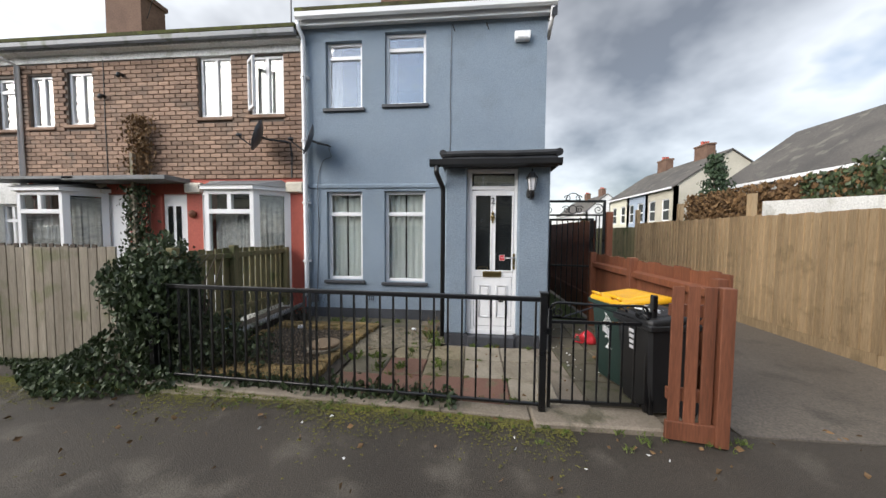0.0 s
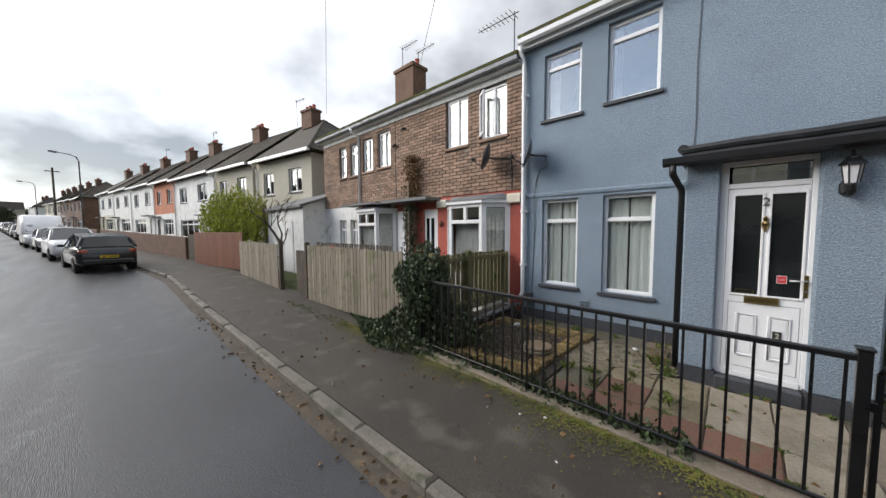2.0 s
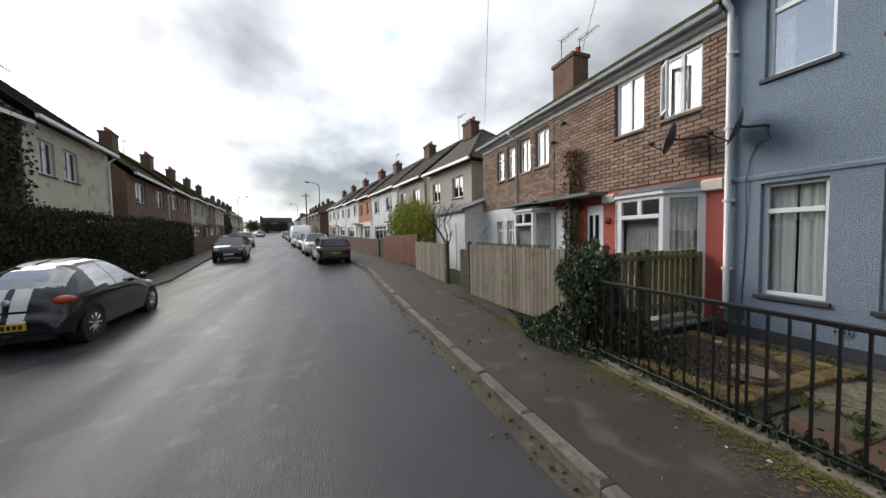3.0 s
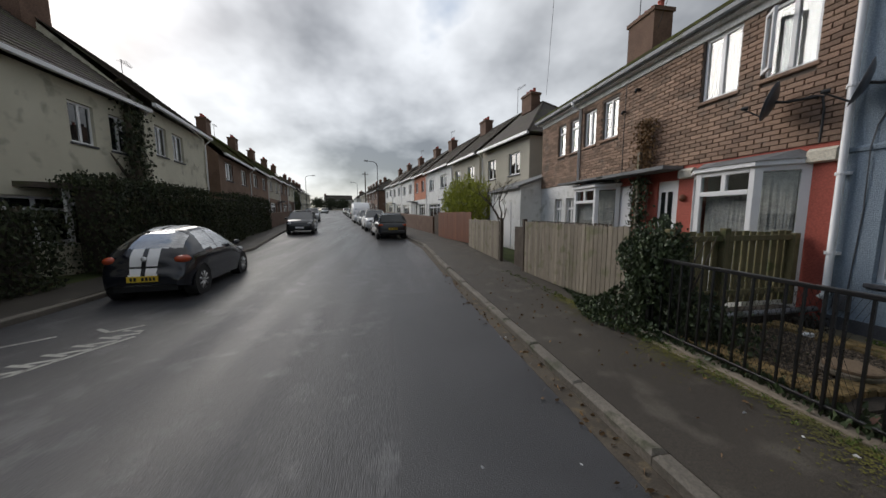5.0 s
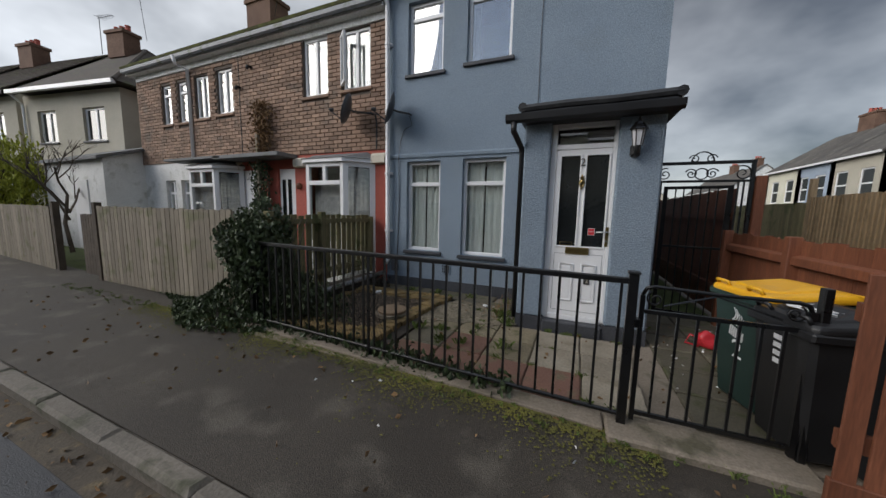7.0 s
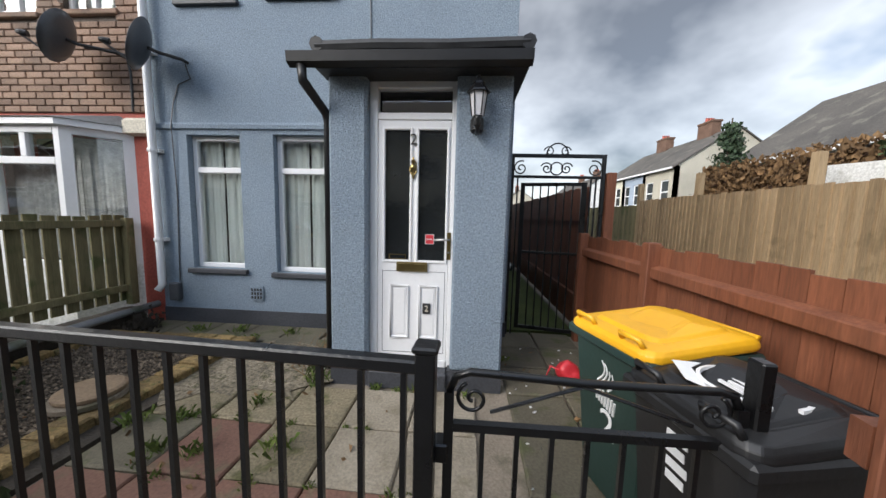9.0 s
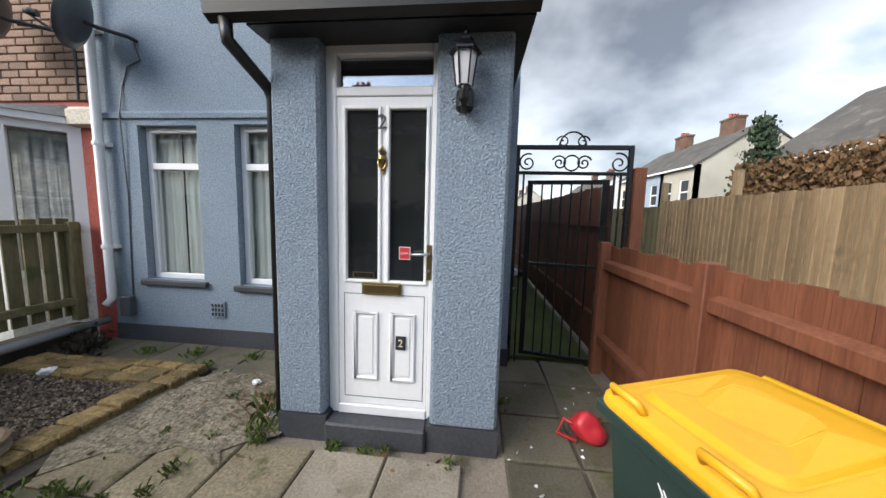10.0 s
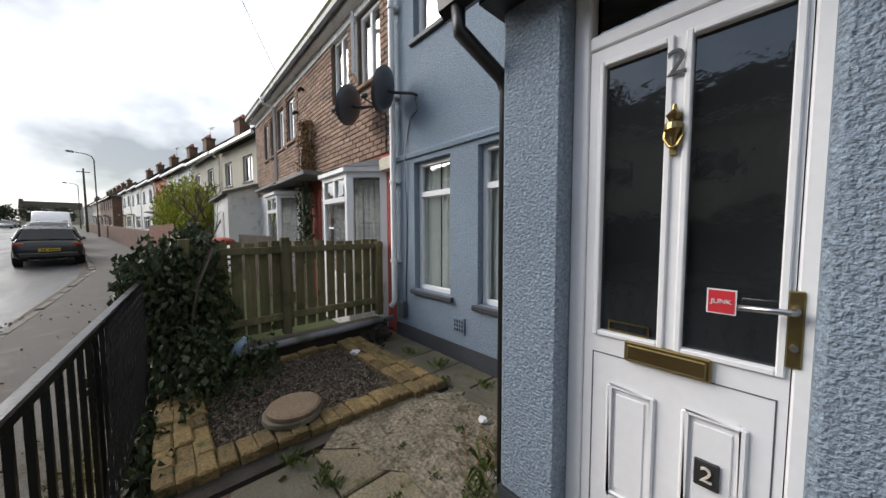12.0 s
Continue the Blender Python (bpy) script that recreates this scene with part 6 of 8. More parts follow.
    if chim:
        chimney(t, (x0 + 0.55) if hip <= 0 else x0 + 1.0, ym - face * -0.4, rz - 0.5, rz + ch_h - 0.6, 0.95, 0.6, "far_brick", 3)
    return t


# the same side, beyond the brick terrace
row_house(-18.3, -13.5, 1.4, -1, "white_paint", "grey_render", "grey roughcast end house with a hipped roof", hip=1)
row_house(-23.1, -18.3, 1.4, -1, "grey_render", "grey_render", "pale grey-green terrace house", chim=True)
row_house(-30.1, -23.1, 1.4, -1, "white_paint", "white_paint", "white rendered terrace house", door_left=False)
row_house(-35.1, -30.1, 1.4, -1, "white_paint", "orange_render", "terrace house with an orange upper floor")
row_house(-42.1, -35.1, 1.4, -1, "white_paint", "white_paint", "white rendered terrace house", door_left=False)
row_house(-49.1, -42.1, 1.4, -1, "white_paint", "white_paint", "white rendered terrace house")
row_house(-56.1, -49.1, 1.4, -1, "cream", "white_paint", "white and cream terrace house", hip=-1)
for i in range(6):
    row_house(-73.0 - i * 7, -66.0 - i * 7, 1.2, -1, "far_brick", "far_brick" if i < 3 else "grey_render", "distant brown brick terrace house", hip=1 if i == 0 else 0, door_left=i % 2 == 0)
for i in range(2):
    row_house(-135.0 - i * 8, -127.0 - i * 8, 1.0, -1, "white_paint", "white_paint", "distant white house with a dark roof", hip=1 if i == 0 else 0)
# porch of the grey end house and its white outhouse
oh = thing("outhouse", (-13.1, 0.2, 0), "white rendered lean-to outhouse between two houses", "outhouse")
bm = B(); prism(bm, [(-14.9, 0.2, 2.5), (-14.9, 2.6, 3.35), (-14.9, 2.6, 0), (-14.9, 0.2, 0)], (3.6, 0, 0)); part("wall", bm, "white_paint", oh)
bm = B(); prism(bm, [(-15.0, 0.05, 2.46), (-15.0, 2.6, 3.36), (-15.0, 2.6, 3.44), (-15.0, 0.05, 2.54)], (3.8, 0, 0)); part("roof", bm, "lead", oh, "grey sloping roof")
bm = B(); box(bm, -13.0, 0.17, 0.05, -12.2, 0.205, 1.95); part("door", bm, "upvc", oh)
bm = B(); prism(bm, [(-18.6, 0.1, 2.3), (-16.6, 0.1, 2.3), (-17.6, 0.1, 2.75)], (0, 0.9, 0)); box(bm, -18.5, 0.15, 0, -18.35, 0.3, 2.3); box(bm, -16.85, 0.15, 0, -16.7, 0.3, 2.3); single("timber_porch", bm, "bark", "brown timber porch with a small gable", "porch")
# across the street
OY = -13.8
row_house(-6.5, 0.5, OY, 1, "cream", "cream", "cream rendered house across the street", door_left=False, eaves=5.4)
row_house(-13.6, -6.5, OY, 1, "cream", "cream", "cream rendered house across the street", eaves=5.4, chim=True, ch_h=1.9, wins=[(-13.0, -12.2, 3.72, 4.9), (-11.65, -10.85, 3.72, 4.9), (-9.0, -7.6, 3.72, 4.9)])
row_house(-19.3, -13.6, OY, 1, "cream", "cream", "cream rendered end house across the street", eaves=5.4, door_left=False, chim=False, wins=[(-16.7, -15.7, 3.75, 4.9), (-15.2, -14.3, 3.75, 4.9)])
for i in range(5):
    row_house(-28.5 - i * 7, -21.5 - i * 7, OY + 0.4, 1, "terrace_brick", ("terrace_brick", "terrace_brick", "grey_render", "terrace_brick", "cream")[i], "brown brick terrace house across the street", roof="roof_moss", eaves=4.7, door_left=i % 2 == 0, ch_h=1.3)
for i in range(5):
    row_house(-72 - i * 7, -65 - i * 7, OY, 1, "cream", "cream", "distant cream terrace house across the street", eaves=4.8, hip=1 if i == 0 else 0)
row_house(0.5, 7.5, OY, 1, "cream", "cream", "cream rendered house across the street", eaves=5.1)
# at the far end of the street
t_ = row_house(-7, 7, 0, -1, "grey_render", "grey_render", "distant house closing the street", chim=True)
t_.location = (0, 0, 0); t_.matrix_world = pose(-172, -5, 0, 0, 0, 90)
bay_t = thing("bay_window", (-10.6, -13.4, 0), "white bay window of the cream house across the street", "window")
bm = B(); prism(bm, [(-12.0, OY, 0), (-11.6, OY + 0.6, 0), (-9.7, OY + 0.6, 0), (-9.3, OY, 0)], (0, 0, 0.8)); part("base", bm, "cream", bay_t)
bm = B(); prism(bm, [(-12.1, OY, 2.3), (-11.65, OY + 0.7, 2.3), (-9.65, OY + 0.7, 2.3), (-9.2, OY, 2.3)], (0, 0, 0.14)); part("roof", bm, "roof", bay_t)
for x in (-11.6, -10.7, -9.8):
    bm = B(); box(bm, x - 0.06, OY + 0.52, 0.8, x + 0.06, OY + 0.6, 2.3); part("mullion", bm, "upvc", bay_t)
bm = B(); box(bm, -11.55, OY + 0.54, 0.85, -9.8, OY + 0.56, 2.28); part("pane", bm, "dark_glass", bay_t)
bm = B(); box(bm, -11.6, OY + 0.52, 1.85, -9.75, OY + 0.6, 1.95); part("transom", bm, "upvc", bay_t)
# a dark climber on the cream house
cp = thing("climbing_plant", (-13.0, -13.7, 0), "dark bare climber up the cream wall", "climber")
bm = B(); tube(bm, [(-12.9, -13.65, 0), (-13.0, -13.65, 2.6), (-12.8, -13.68, 4.4), (-12.9, -13.7, 5.6)], 0.18, 7, 0.08); tube(bm, [(-13.0, -13.65, 2.4), (-12.4, -13.7, 3.0), (-12.0, -13.72, 3.5)], 0.08, 6, 0.02); part("stem", bm, "bark", cp)
pts = [(-12.95 + g_.normal() * 0.3, -13.6 + g_.normal() * 0.12, 1.5 + 4 * g_.random()) for _ in range(1500)]; leaves("leaves", pts, 0.12, "hedge", cp, 31, label="dark ivy leaves")


def hedge(x0, x1, y0, y1, z, seed, material="hedge", n=5000):
    t = thing("hedge", ((x0 + x1) / 2, (y0 + y1) / 2, 0), "dark clipped privet hedge behind the far pavement", "hedge", "hedges across the street")
    # plain dark box; its colour stands in for shade between the leaves
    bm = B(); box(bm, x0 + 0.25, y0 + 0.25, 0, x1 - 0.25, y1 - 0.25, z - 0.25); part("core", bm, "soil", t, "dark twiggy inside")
    g = np.random.default_rng(seed); pts = []
    for _ in range(n):
        x = g.uniform(x0, x1); k = g.random(); j = 0.10 * noise.noise(Vector((x * 1.3, seed, 0))) + g.normal() * 0.06
        if k < 0.62:
            pts.append((x, y1 + j, g.uniform(0.0, z) + 0))
        elif k < 0.9:
            pts.append((x, g.uniform(y0, y1), z + j * 1.3))
        else:
            pts.append((x1 + j if g.random() < 0.5 else x0 + j, g.uniform(y0, y1), g.uniform(0, z)))
    leaves("leaves", pts, 0.085, material, t, seed, label="small dark hedge leaves")


hedge(-8.15, 3.0, -13.3, -12.1, 1.7, 41, n=16000)
hedge(-14.5, -9.35, -13.15, -12.05, 2.4, 42, n=14000)
hedge(-19.0, -13.7, -13.2, -12.1, 1.95, 43, n=8000)
hedge(-28.5, -19.3, -13.3, -12.1, 2.3, 44, n=10000)
bm = B(); strip(bm, -70, -29, -12.6, -12.3, 1.2, 1.2, -0.1); single("garden_wall", bm, "far_brick", "low brick wall along the far pavement", "wall")
for i in range(5):
    c = (-150 - i * 9, -14 + i * 5.5, 2.2); tr = thing("tree", (c[0], c[1], 0), "distant rounded tree at the end of the street", "tree", "distant trees")
    bm = B(); tube(bm, [(c[0], c[1], 0), (c[0], c[1], 2.5)], 0.2, 6, 0.1); part("trunk", bm, "bark", tr)
    leaves("crown", blob_points(1500, (c[0], c[1], 3.2), (3.2, 3.2, 2.6), 50 + i, 0.2, 0.4), 0.5, "hedge", tr, 60 + i, label="dark leaves")
tr = thing("tree", (-60, -13.8, 0), "bushy tree beside the far pavement", "tree", "distant trees")
leaves("crown", blob_points(2200, (-60, -13.8, 2.2), (2.4, 1.2, 2.2), 57, 0.2, 0.4), 0.3, "hedge", tr, 66)
bm = B(); tube(bm, [(-60, -13.8, 0), (-60, -13.8, 2)], 0.15, 6); part("trunk", bm, "bark", tr)


def lamp_post(x, y, h, face):
    t = thing("street_lamp", (x, y, 0), "tall grey street lamp with a curved arm", "street lamp", "street lamps")
    bm = B(); tube(bm, [(x, y, 0), (x, y, 1.4)], 0.09, 8); part("base", bm, "grey_metal", t)
    bm = B(); tube(bm, [(x, y, 1.4), (x, y, h - 0.5), (x, y + face * 0.15, h - 0.15), (x, y + face * 0.5, h), (x, y + face * 1.3, h + 0.08)], 0.055, 8, 0.035); part("pole", bm, "grey_metal", t, smooth=True)
    bm = B(); lathe(bm, [(0.03, 0), (0.11, 0.12), (0.1, 0.5), (0.03, 0.6)], (x, y + face * 1.2, h + 0.07), 8, (0, face, 0.05)); part("lantern", bm, "grey_pipe", t)


lamp_post(-45, -1.4, 8.0, -1); lamp_post(-85, -1.4, 8.0, -1); lamp_post(-70, -12.5, 8.0, 1)
lamp_post(3.4, 34, 7.0, -1)
up = thing("utility_pole", (-62, -1.5, 0), "dark timber telegraph pole", "pole")
bm = B(); tube(bm, [(-62, -1.5, 0), (-62, -1.5, 8.4)], 0.14, 8, 0.09); part("pole", bm, "bark", up)
bm = B(); box(bm, -62.05, -2.1, 7.9, -61.95, -0.9, 8.0); part("crossarm", bm, "bark", up)
def wire(a, b, sag):
    a, b = Vector(a), Vector(b); bm = B()
    tube(bm, [a.lerp(b, k / 14) - Vector((0, 0, sag * 4 * (k / 14) * (1 - k / 14))) for k in range(15)], 0.009, 4); single("overhead_wire", bm, "grey_metal", "thin telephone wire across the sky", "wire", group="overhead wires")
wire((-15.2, 3.2, 7.6), (9, -9, 10.5), 0.5); wire((-9.4, 4.0, 7.6), (9, -9, 10.3), 0.4)
pl_ = thing("utility_pole", (9, -9.95, 0), "tall dark timber telegraph pole", "pole")
bm = B(); tube(bm, [(9, -9.95, -0.1), (9, -9.2, 10.6)], 0.14, 8, 0.09); part("pole", bm, "bark", pl_)
for x in (-20, -32, -44):
    aerial(x + 0.5, 4.6, 8.7, 0.9, 1.0)
for x in (-21.2, -12.2, -35):
    aerial(x + 0.6, -17.2, 8.4 if x < -20 else 9.1, 0.8, -1.0)

# ---- white houses beyond the drive ----
def side_row(x0, x1, y0, y1, eaves, rz, wall, label, wins, roof="roof_slate", chims=(), base=0.0):
    """A row whose front faces -x."""
    t = thing("terrace_house", (x0, (y0 + y1) / 2, base), label, "house", "houses beyond the drive")
    bm = B(); wall_boxes(bm, "y", x0, x0 + 0.25, y0, y1, 0, eaves, wins); part("front_wall", bm, wall, t)
    bm = B(); xm = (x0 + x1) / 2; prism(bm, [(x0, y0, 0), (x1, y0, 0), (x1, y0, eaves), (xm, y0, rz), (x0, y0, eaves)], (0, 0.2, 0)); part("gable_wall", bm, wall, t)
    bm = B(); prism(bm, [(x0, y1, 0), (x1, y1, 0), (x1, y1, eaves), (xm, y1, rz), (x0, y1, eaves)], (0, -0.2, 0)); box(bm, x1 - 0.2, y0, 0, x1, y1, eaves); part("back_wall", bm, wall, t)
    bm = B(); prism(bm, [(x0 - 0.25, y0 - 0.1, eaves - 0.05), (xm, y0 - 0.1, rz + 0.1), (x1 + 0.25, y0 - 0.1, eaves - 0.05), (x1 + 0.25, y0 - 0.1, eaves - 0.15), (xm, y0 - 0.1, rz), (x0 - 0.25, y0 - 0.1, eaves - 0.15)], (0, y1 - y0 + 0.2, 0)); part("roof", bm, roof, t, "dark slate roof")
    bm = B(); box(bm, x0 - 0.3, y0, eaves - 0.18, x0 - 0.2, y1, eaves - 0.06); part("gutter", bm, "upvc", t)
    for a, b, c, d in wins:
        bm = B(); wall_boxes(bm, "y", x0 + 0.05, x0 + 0.12, a, b, c, d, [(a + 0.08, b - 0.08, c + 0.08, (c + d) / 2 - 0.04), (a + 0.08, b - 0.08, (c + d) / 2 + 0.04, d - 0.08)]); w = part("window", bm, "upvc", t, "white sash window")
        bm = B(); box(bm, x0 + 0.08, a + 0.08, c + 0.08, x0 + 0.09, b - 0.08, d - 0.08); part("pane", bm, "dark_glass", w)
    for y in chims:
        chimney(t, xm, y, rz - 0.4, rz + 1.0, 0.6, 1.3, "far_brick", 3)
    return t


side_row(14, 21, 18.7, 22.2, 5.0, 7.4, "grey_render", "grey rendered end house beyond the drive", [(19.3, 20.2, 2.6, 4.2), (21.0, 21.9, 2.6, 4.2)], chims=(21.2,))
side_row(14, 21, 22.2, 25.2, 5.0, 7.4, "pale_blue", "pale blue terrace house beyond the drive", [(22.7, 23.6, 2.6, 4.2), (24.2, 25.0, 2.6, 4.2)])
side_row(14, 21, 25.2, 29.0, 5.0, 7.4, "cream_white", "cream terrace house beyond the drive", [(25.7, 26.6, 2.6, 4.2), (27.4, 28.3, 2.6, 4.2)], chims=(26,))
side_row(11, 17, 1.0, 10.6, 3.7, 6.0, "white_paint", "white house with a large slate roof beyond the fence", [(3.0, 4.0, 1.6, 2.9), (6.0, 7.0, 1.6, 2.9)], chims=(3.4,))
side_row(17, 23, 44, 60, 5.0, 7.6, "white_paint", "distant white house with a yellow sign", [(46, 47, 3, 4.4)], chims=(46, 52))
bm = B(); box(bm, 16.9, 44.3, 2.2, 16.98, 46, 4.0); single("sign_board", bm, "plate_yellow", "yellow sign on a distant white wall", "sign")
side_row(8, 14, 58, 90, 4.5, 6.6, "grey_render", "distant row of grey houses", [(60, 61, 2, 3.4), (66, 67, 2, 3.4)], chims=(62, 72))
# ---- vehicles ----
def car(at_, heading, L, W, H, paint, label, style="hatch"):
    """A parked car; local x runs forward, built by lofting cross-sections."""
    t = thing("car" if style != "van" else "van", at_, label, "car" if style != "van" else "van", "parked cars")
    m = Matrix.Translation(at_) @ Matrix.Rotation(radians(heading), 4, "Z")
    hw = W / 2
    if style == "van":
        body = [(-0.5, 0.32, 0.95, 0.9), (-0.49, 0.25, 1.0, 0.97), (-0.3, 0.2, 1.02, 1.0), (0.2, 0.2, 1.02, 1.0), (0.36, 0.2, 0.98, 0.99), (0.46, 0.24, 0.85, 0.95), (0.5, 0.3, 0.62, 0.84)]
        cab = [(-0.49, 0.93, 0.9, 0.94), (-0.46, 0.93, 1.0, 0.98), (0.1, 0.93, 1.0, 0.98), (0.2, 0.93, 0.97, 0.96), (0.38, 0.95, 0.55, 0.9)]
    elif style == "hatch":
        body = [(-0.5, 0.42, 0.66, 0.78), (-0.485, 0.25, 0.86, 0.9), (-0.42, 0.2, 0.94, 0.97), (-0.25, 0.18, 0.95, 1.0), (0.1, 0.17, 0.93, 1.0), (0.2, 0.17, 0.91, 0.99), (0.36, 0.18, 0.82, 0.96), (0.45, 0.2, 0.74, 0.9), (0.49, 0.26, 0.62, 0.8), (0.5, 0.34, 0.52, 0.72)]
        cab = [(-0.46, 0.9, 0.92, 0.84), (-0.36, 0.9, 1.36, 0.76), (-0.24, 0.9, 1.45, 0.75), (-0.05, 0.9, 1.475, 0.76), (0.07, 0.9, 1.42, 0.76), (0.26, 0.88, 0.91, 0.86)]
    else:
        body = [(-0.5, 0.42, 0.7, 0.8), (-0.485, 0.28, 0.9, 0.9), (-0.42, 0.22, 0.98, 0.97), (-0.25, 0.2, 0.98, 1.0), (0.12, 0.19, 0.95, 1.0), (0.24, 0.19, 0.94, 0.99), (0.4, 0.2, 0.86, 0.95), (0.47, 0.24, 0.74, 0.87), (0.5, 0.34, 0.56, 0.74)]
        cab = [(-0.475, 0.94, 0.97, 0.84), (-0.42, 0.94, 1.34, 0.76), (-0.3, 0.94, 1.46, 0.76), (0.0, 0.94, 1.475, 0.77), (0.1, 0.94, 1.4, 0.77), (0.29, 0.92, 0.93, 0.86)]
    k = H / (1.475 if style != "van" else 1.0)
    zz = k if style != "van" else H

    def loft(bm, secs, kind):
        rings = []
        for u, lo, hi, w in secs:
            if kind == "body":
                zl, zh = (lo * k, hi * k) if style != "van" else (lo, min(1.02, hi))
                ys = [(0.0, zl), (0.86, zl), (1.0, zl + 0.12), (1.0, zl + (zh - zl) * 0.55), (0.965, zh - 0.05), (0.86, zh), (0.0, zh + 0.015)]
            else:
                zl, zh = (lo * k - 0.02, hi * k) if style != "van" else (lo, hi * H if hi > 0.6 else 1.1)
                ys = [(0.0, zl), (1.12, zl), (1.12, zl + 0.02), (1.0, max(zl + 0.02, zh - 0.06)), (0.88, max(zl + 0.02, zh)), (0.0, max(zl + 0.02, zh + 0.015))]
            ring = [(u * L, w * hw * a * (0.98 if kind == "cab" else 1), z) for a, z in ys]
            rings.append([bm.verts.new(m @ Vector(p)) for p in ring + [(x, -y, z) for x, y, z in ring[-2:0:-1]]])
        n = len(rings[0])
        for a, b in zip(rings, rings[1:]):
            for i in range(n):
                bm.faces.new((a[i], a[(i + 1) % n], b[(i + 1) % n], b[i]))
        bm.faces.new(rings[0][::-1]); bm.faces.new(rings[-1])
    bm = B(); loft(bm, body, "body"); bd = part("body", bm, paint, t, smooth=True)
    bm = B(); loft(bm, cab, "cab"); part("cabin", bm, "car_glass" if style != "van" else paint, t, "dark car windows" if style != "van" else "", smooth=style == "van")
    if style != "van":
        # painted roof skin and pillars over the glass
        sec = [c for c in cab if c[2] * k > H * 0.9]
        bm = B(); rows = []
        for u, lo, hi, w in sec:
            ring = [(a * w * hw * 0.98, hi * k + dz) for a, dz in ((-1.03, -0.075), (-0.9, 0.012), (0, 0.028), (0.9, 0.012), (1.03, -0.075))]
            rows.append([bm.verts.new(m @ Vector((u * L, y, z))) for y, z in ring])
        for a, b in zip(rows, rows[1:]):
            for i in range(4):
                bm.faces.new((a[i], a[i + 1], b[i + 1], b[i]))
        bmesh.ops.solidify(bm, geom=bm.faces[:], thickness=0.02); part("roof", bm, paint, t, smooth=True)
        for s in (-1, 1):
            for (ua, za, wa), (ub, zb, wb), r in (((cab[0][0], cab[0][2], cab[0][3]), (cab[1][0], cab[1][2], cab[1][3]), 0.05), ((cab[1][0], cab[1][2], cab[1][3]), (sec[0][0], sec[0][2], sec[0][3]), 0.045), ((cab[-1][0], cab[-1][2], cab[-1][3]), (cab[-2][0], cab[-2][2], cab[-2][3]), 0.03)):
                bm = B(); tube(bm, [m @ Vector((ua * L, s * wa * hw * 1.08 if za < 1.1 else s * wa * hw * 0.97, za * k - 0.01)), m @ Vector((ub * L, s * wb * hw * 0.97, zb * k - 0.03))], r, 6); part("pillar", bm, paint, t)
            bm = B(); tube(bm, [m @ Vector((-0.08 * L, s * hw * 0.965, 0.92 * k)), m @ Vector((-0.04 * L, s * hw * 0.76, 1.44 * k))], 0.035, 6); part("pillar", bm, paint, t)
    else:
        bm = B(); loft_ = [(0.205, 1.12, 0.9 * H), (0.385, 1.12, 1.16)]
        v = [bm.verts.new(m @ Vector(p)) for p in ((0.19 * L, -hw * 0.8, 0.9 * H), (0.19 * L, hw * 0.8, 0.9 * H), (0.375 * L, hw * 0.86, 1.14), (0.375 * L, -hw * 0.86, 1.14))]
        bm.faces.new(v); bmesh.ops.solidify(bm, geom=bm.faces[:], thickness=-0.05); part("windscreen", bm, "car_glass", t)
    for u in (0.31, -0.32):
        for s in (-1, 1):
            c = m @ Vector((u * L, s * (hw - 0.1), 0.3)); ax = m.to_3x3() @ Vector((0, s, 0))
            bm = B(); lathe(bm, [(0.36, -0.13), (0.36, 0.075), (0.34, 0.08)], c, 18, ax); part("wheel_arch", bm, "tyre", t)
            bm = B(); lathe(bm, [(0.24, -0.09), (0.3, -0.08), (0.3, 0.09), (0.27, 0.105), (0.2, 0.1)], c, 18, ax); w = part("wheel", bm, "tyre", t, "black tyre")
            bm = B(); lathe(bm, [(0.2, 0.0), (0.2, 0.1), (0.17, 0.1), (0.15, 0.07), (0.06, 0.1), (0.01, 0.105)], c, 14, ax); part("rim", bm, "chrome", w, "silver wheel trim")
    for s in (-1, 1):
        a = m @ Vector((0.24 * L, s * (hw + 0.07), 0.95 * k)); bm = B(); bmesh.ops.create_icosphere(bm, subdivisions=2, radius=1)
        for v in bm.verts:
            v.co = m @ Vector((0.22 * L + v.co.x * 0.06, s * (hw + 0.05) + v.co.y * 0.1, 0.97 * k + v.co.z * 0.07))
        part("mirror", bm, paint, t, smooth=True)
        bm = B(); bmesh.ops.create_icosphere(bm, subdivisions=2, radius=1)
        for v in bm.verts:
            v.co = m @ Vector((0.462 * L + v.co.x * 0.13, s * hw * 0.68 + v.co.y * 0.16, 0.66 * k + v.co.z * 0.085))
        part("headlight", bm, "lamp_clear", t, smooth=True)
        bm = B(); bmesh.ops.create_icosphere(bm, subdivisions=2, radius=1)
        for v in bm.verts:
            v.co = m @ Vector((-0.473 * L + v.co.x * 0.11, s * hw * 0.74 + v.co.y * 0.17, 0.79 * k + v.co.z * 0.1))
        part("tail_light", bm, "lamp_red", t, smooth=True)
    bm = B(); box(bm, -0.502 * L, -0.26, 0.54, -0.494 * L, 0.26, 0.65, m); p = part("number_plate", bm, "plate_yellow", t)
    for i in range(7):
        if i != 4:
            bm = B(); box(bm, -0.5045 * L, -0.22 + i * 0.062, 0.565, -0.502 * L, -0.18 + i * 0.062, 0.625, m); part("plate_mark", bm, "tyre", p)
    bm = B(); box(bm, 0.494 * L, -0.26, 0.4, 0.504 * L, 0.26, 0.5, m); part("number_plate", bm, "white_plastic", t)
    bm = B(); box(bm, 0.485 * L, -0.34, 0.26, 0.503 * L, 0.34, 0.36, m); part("grille", bm, "tyre", t)
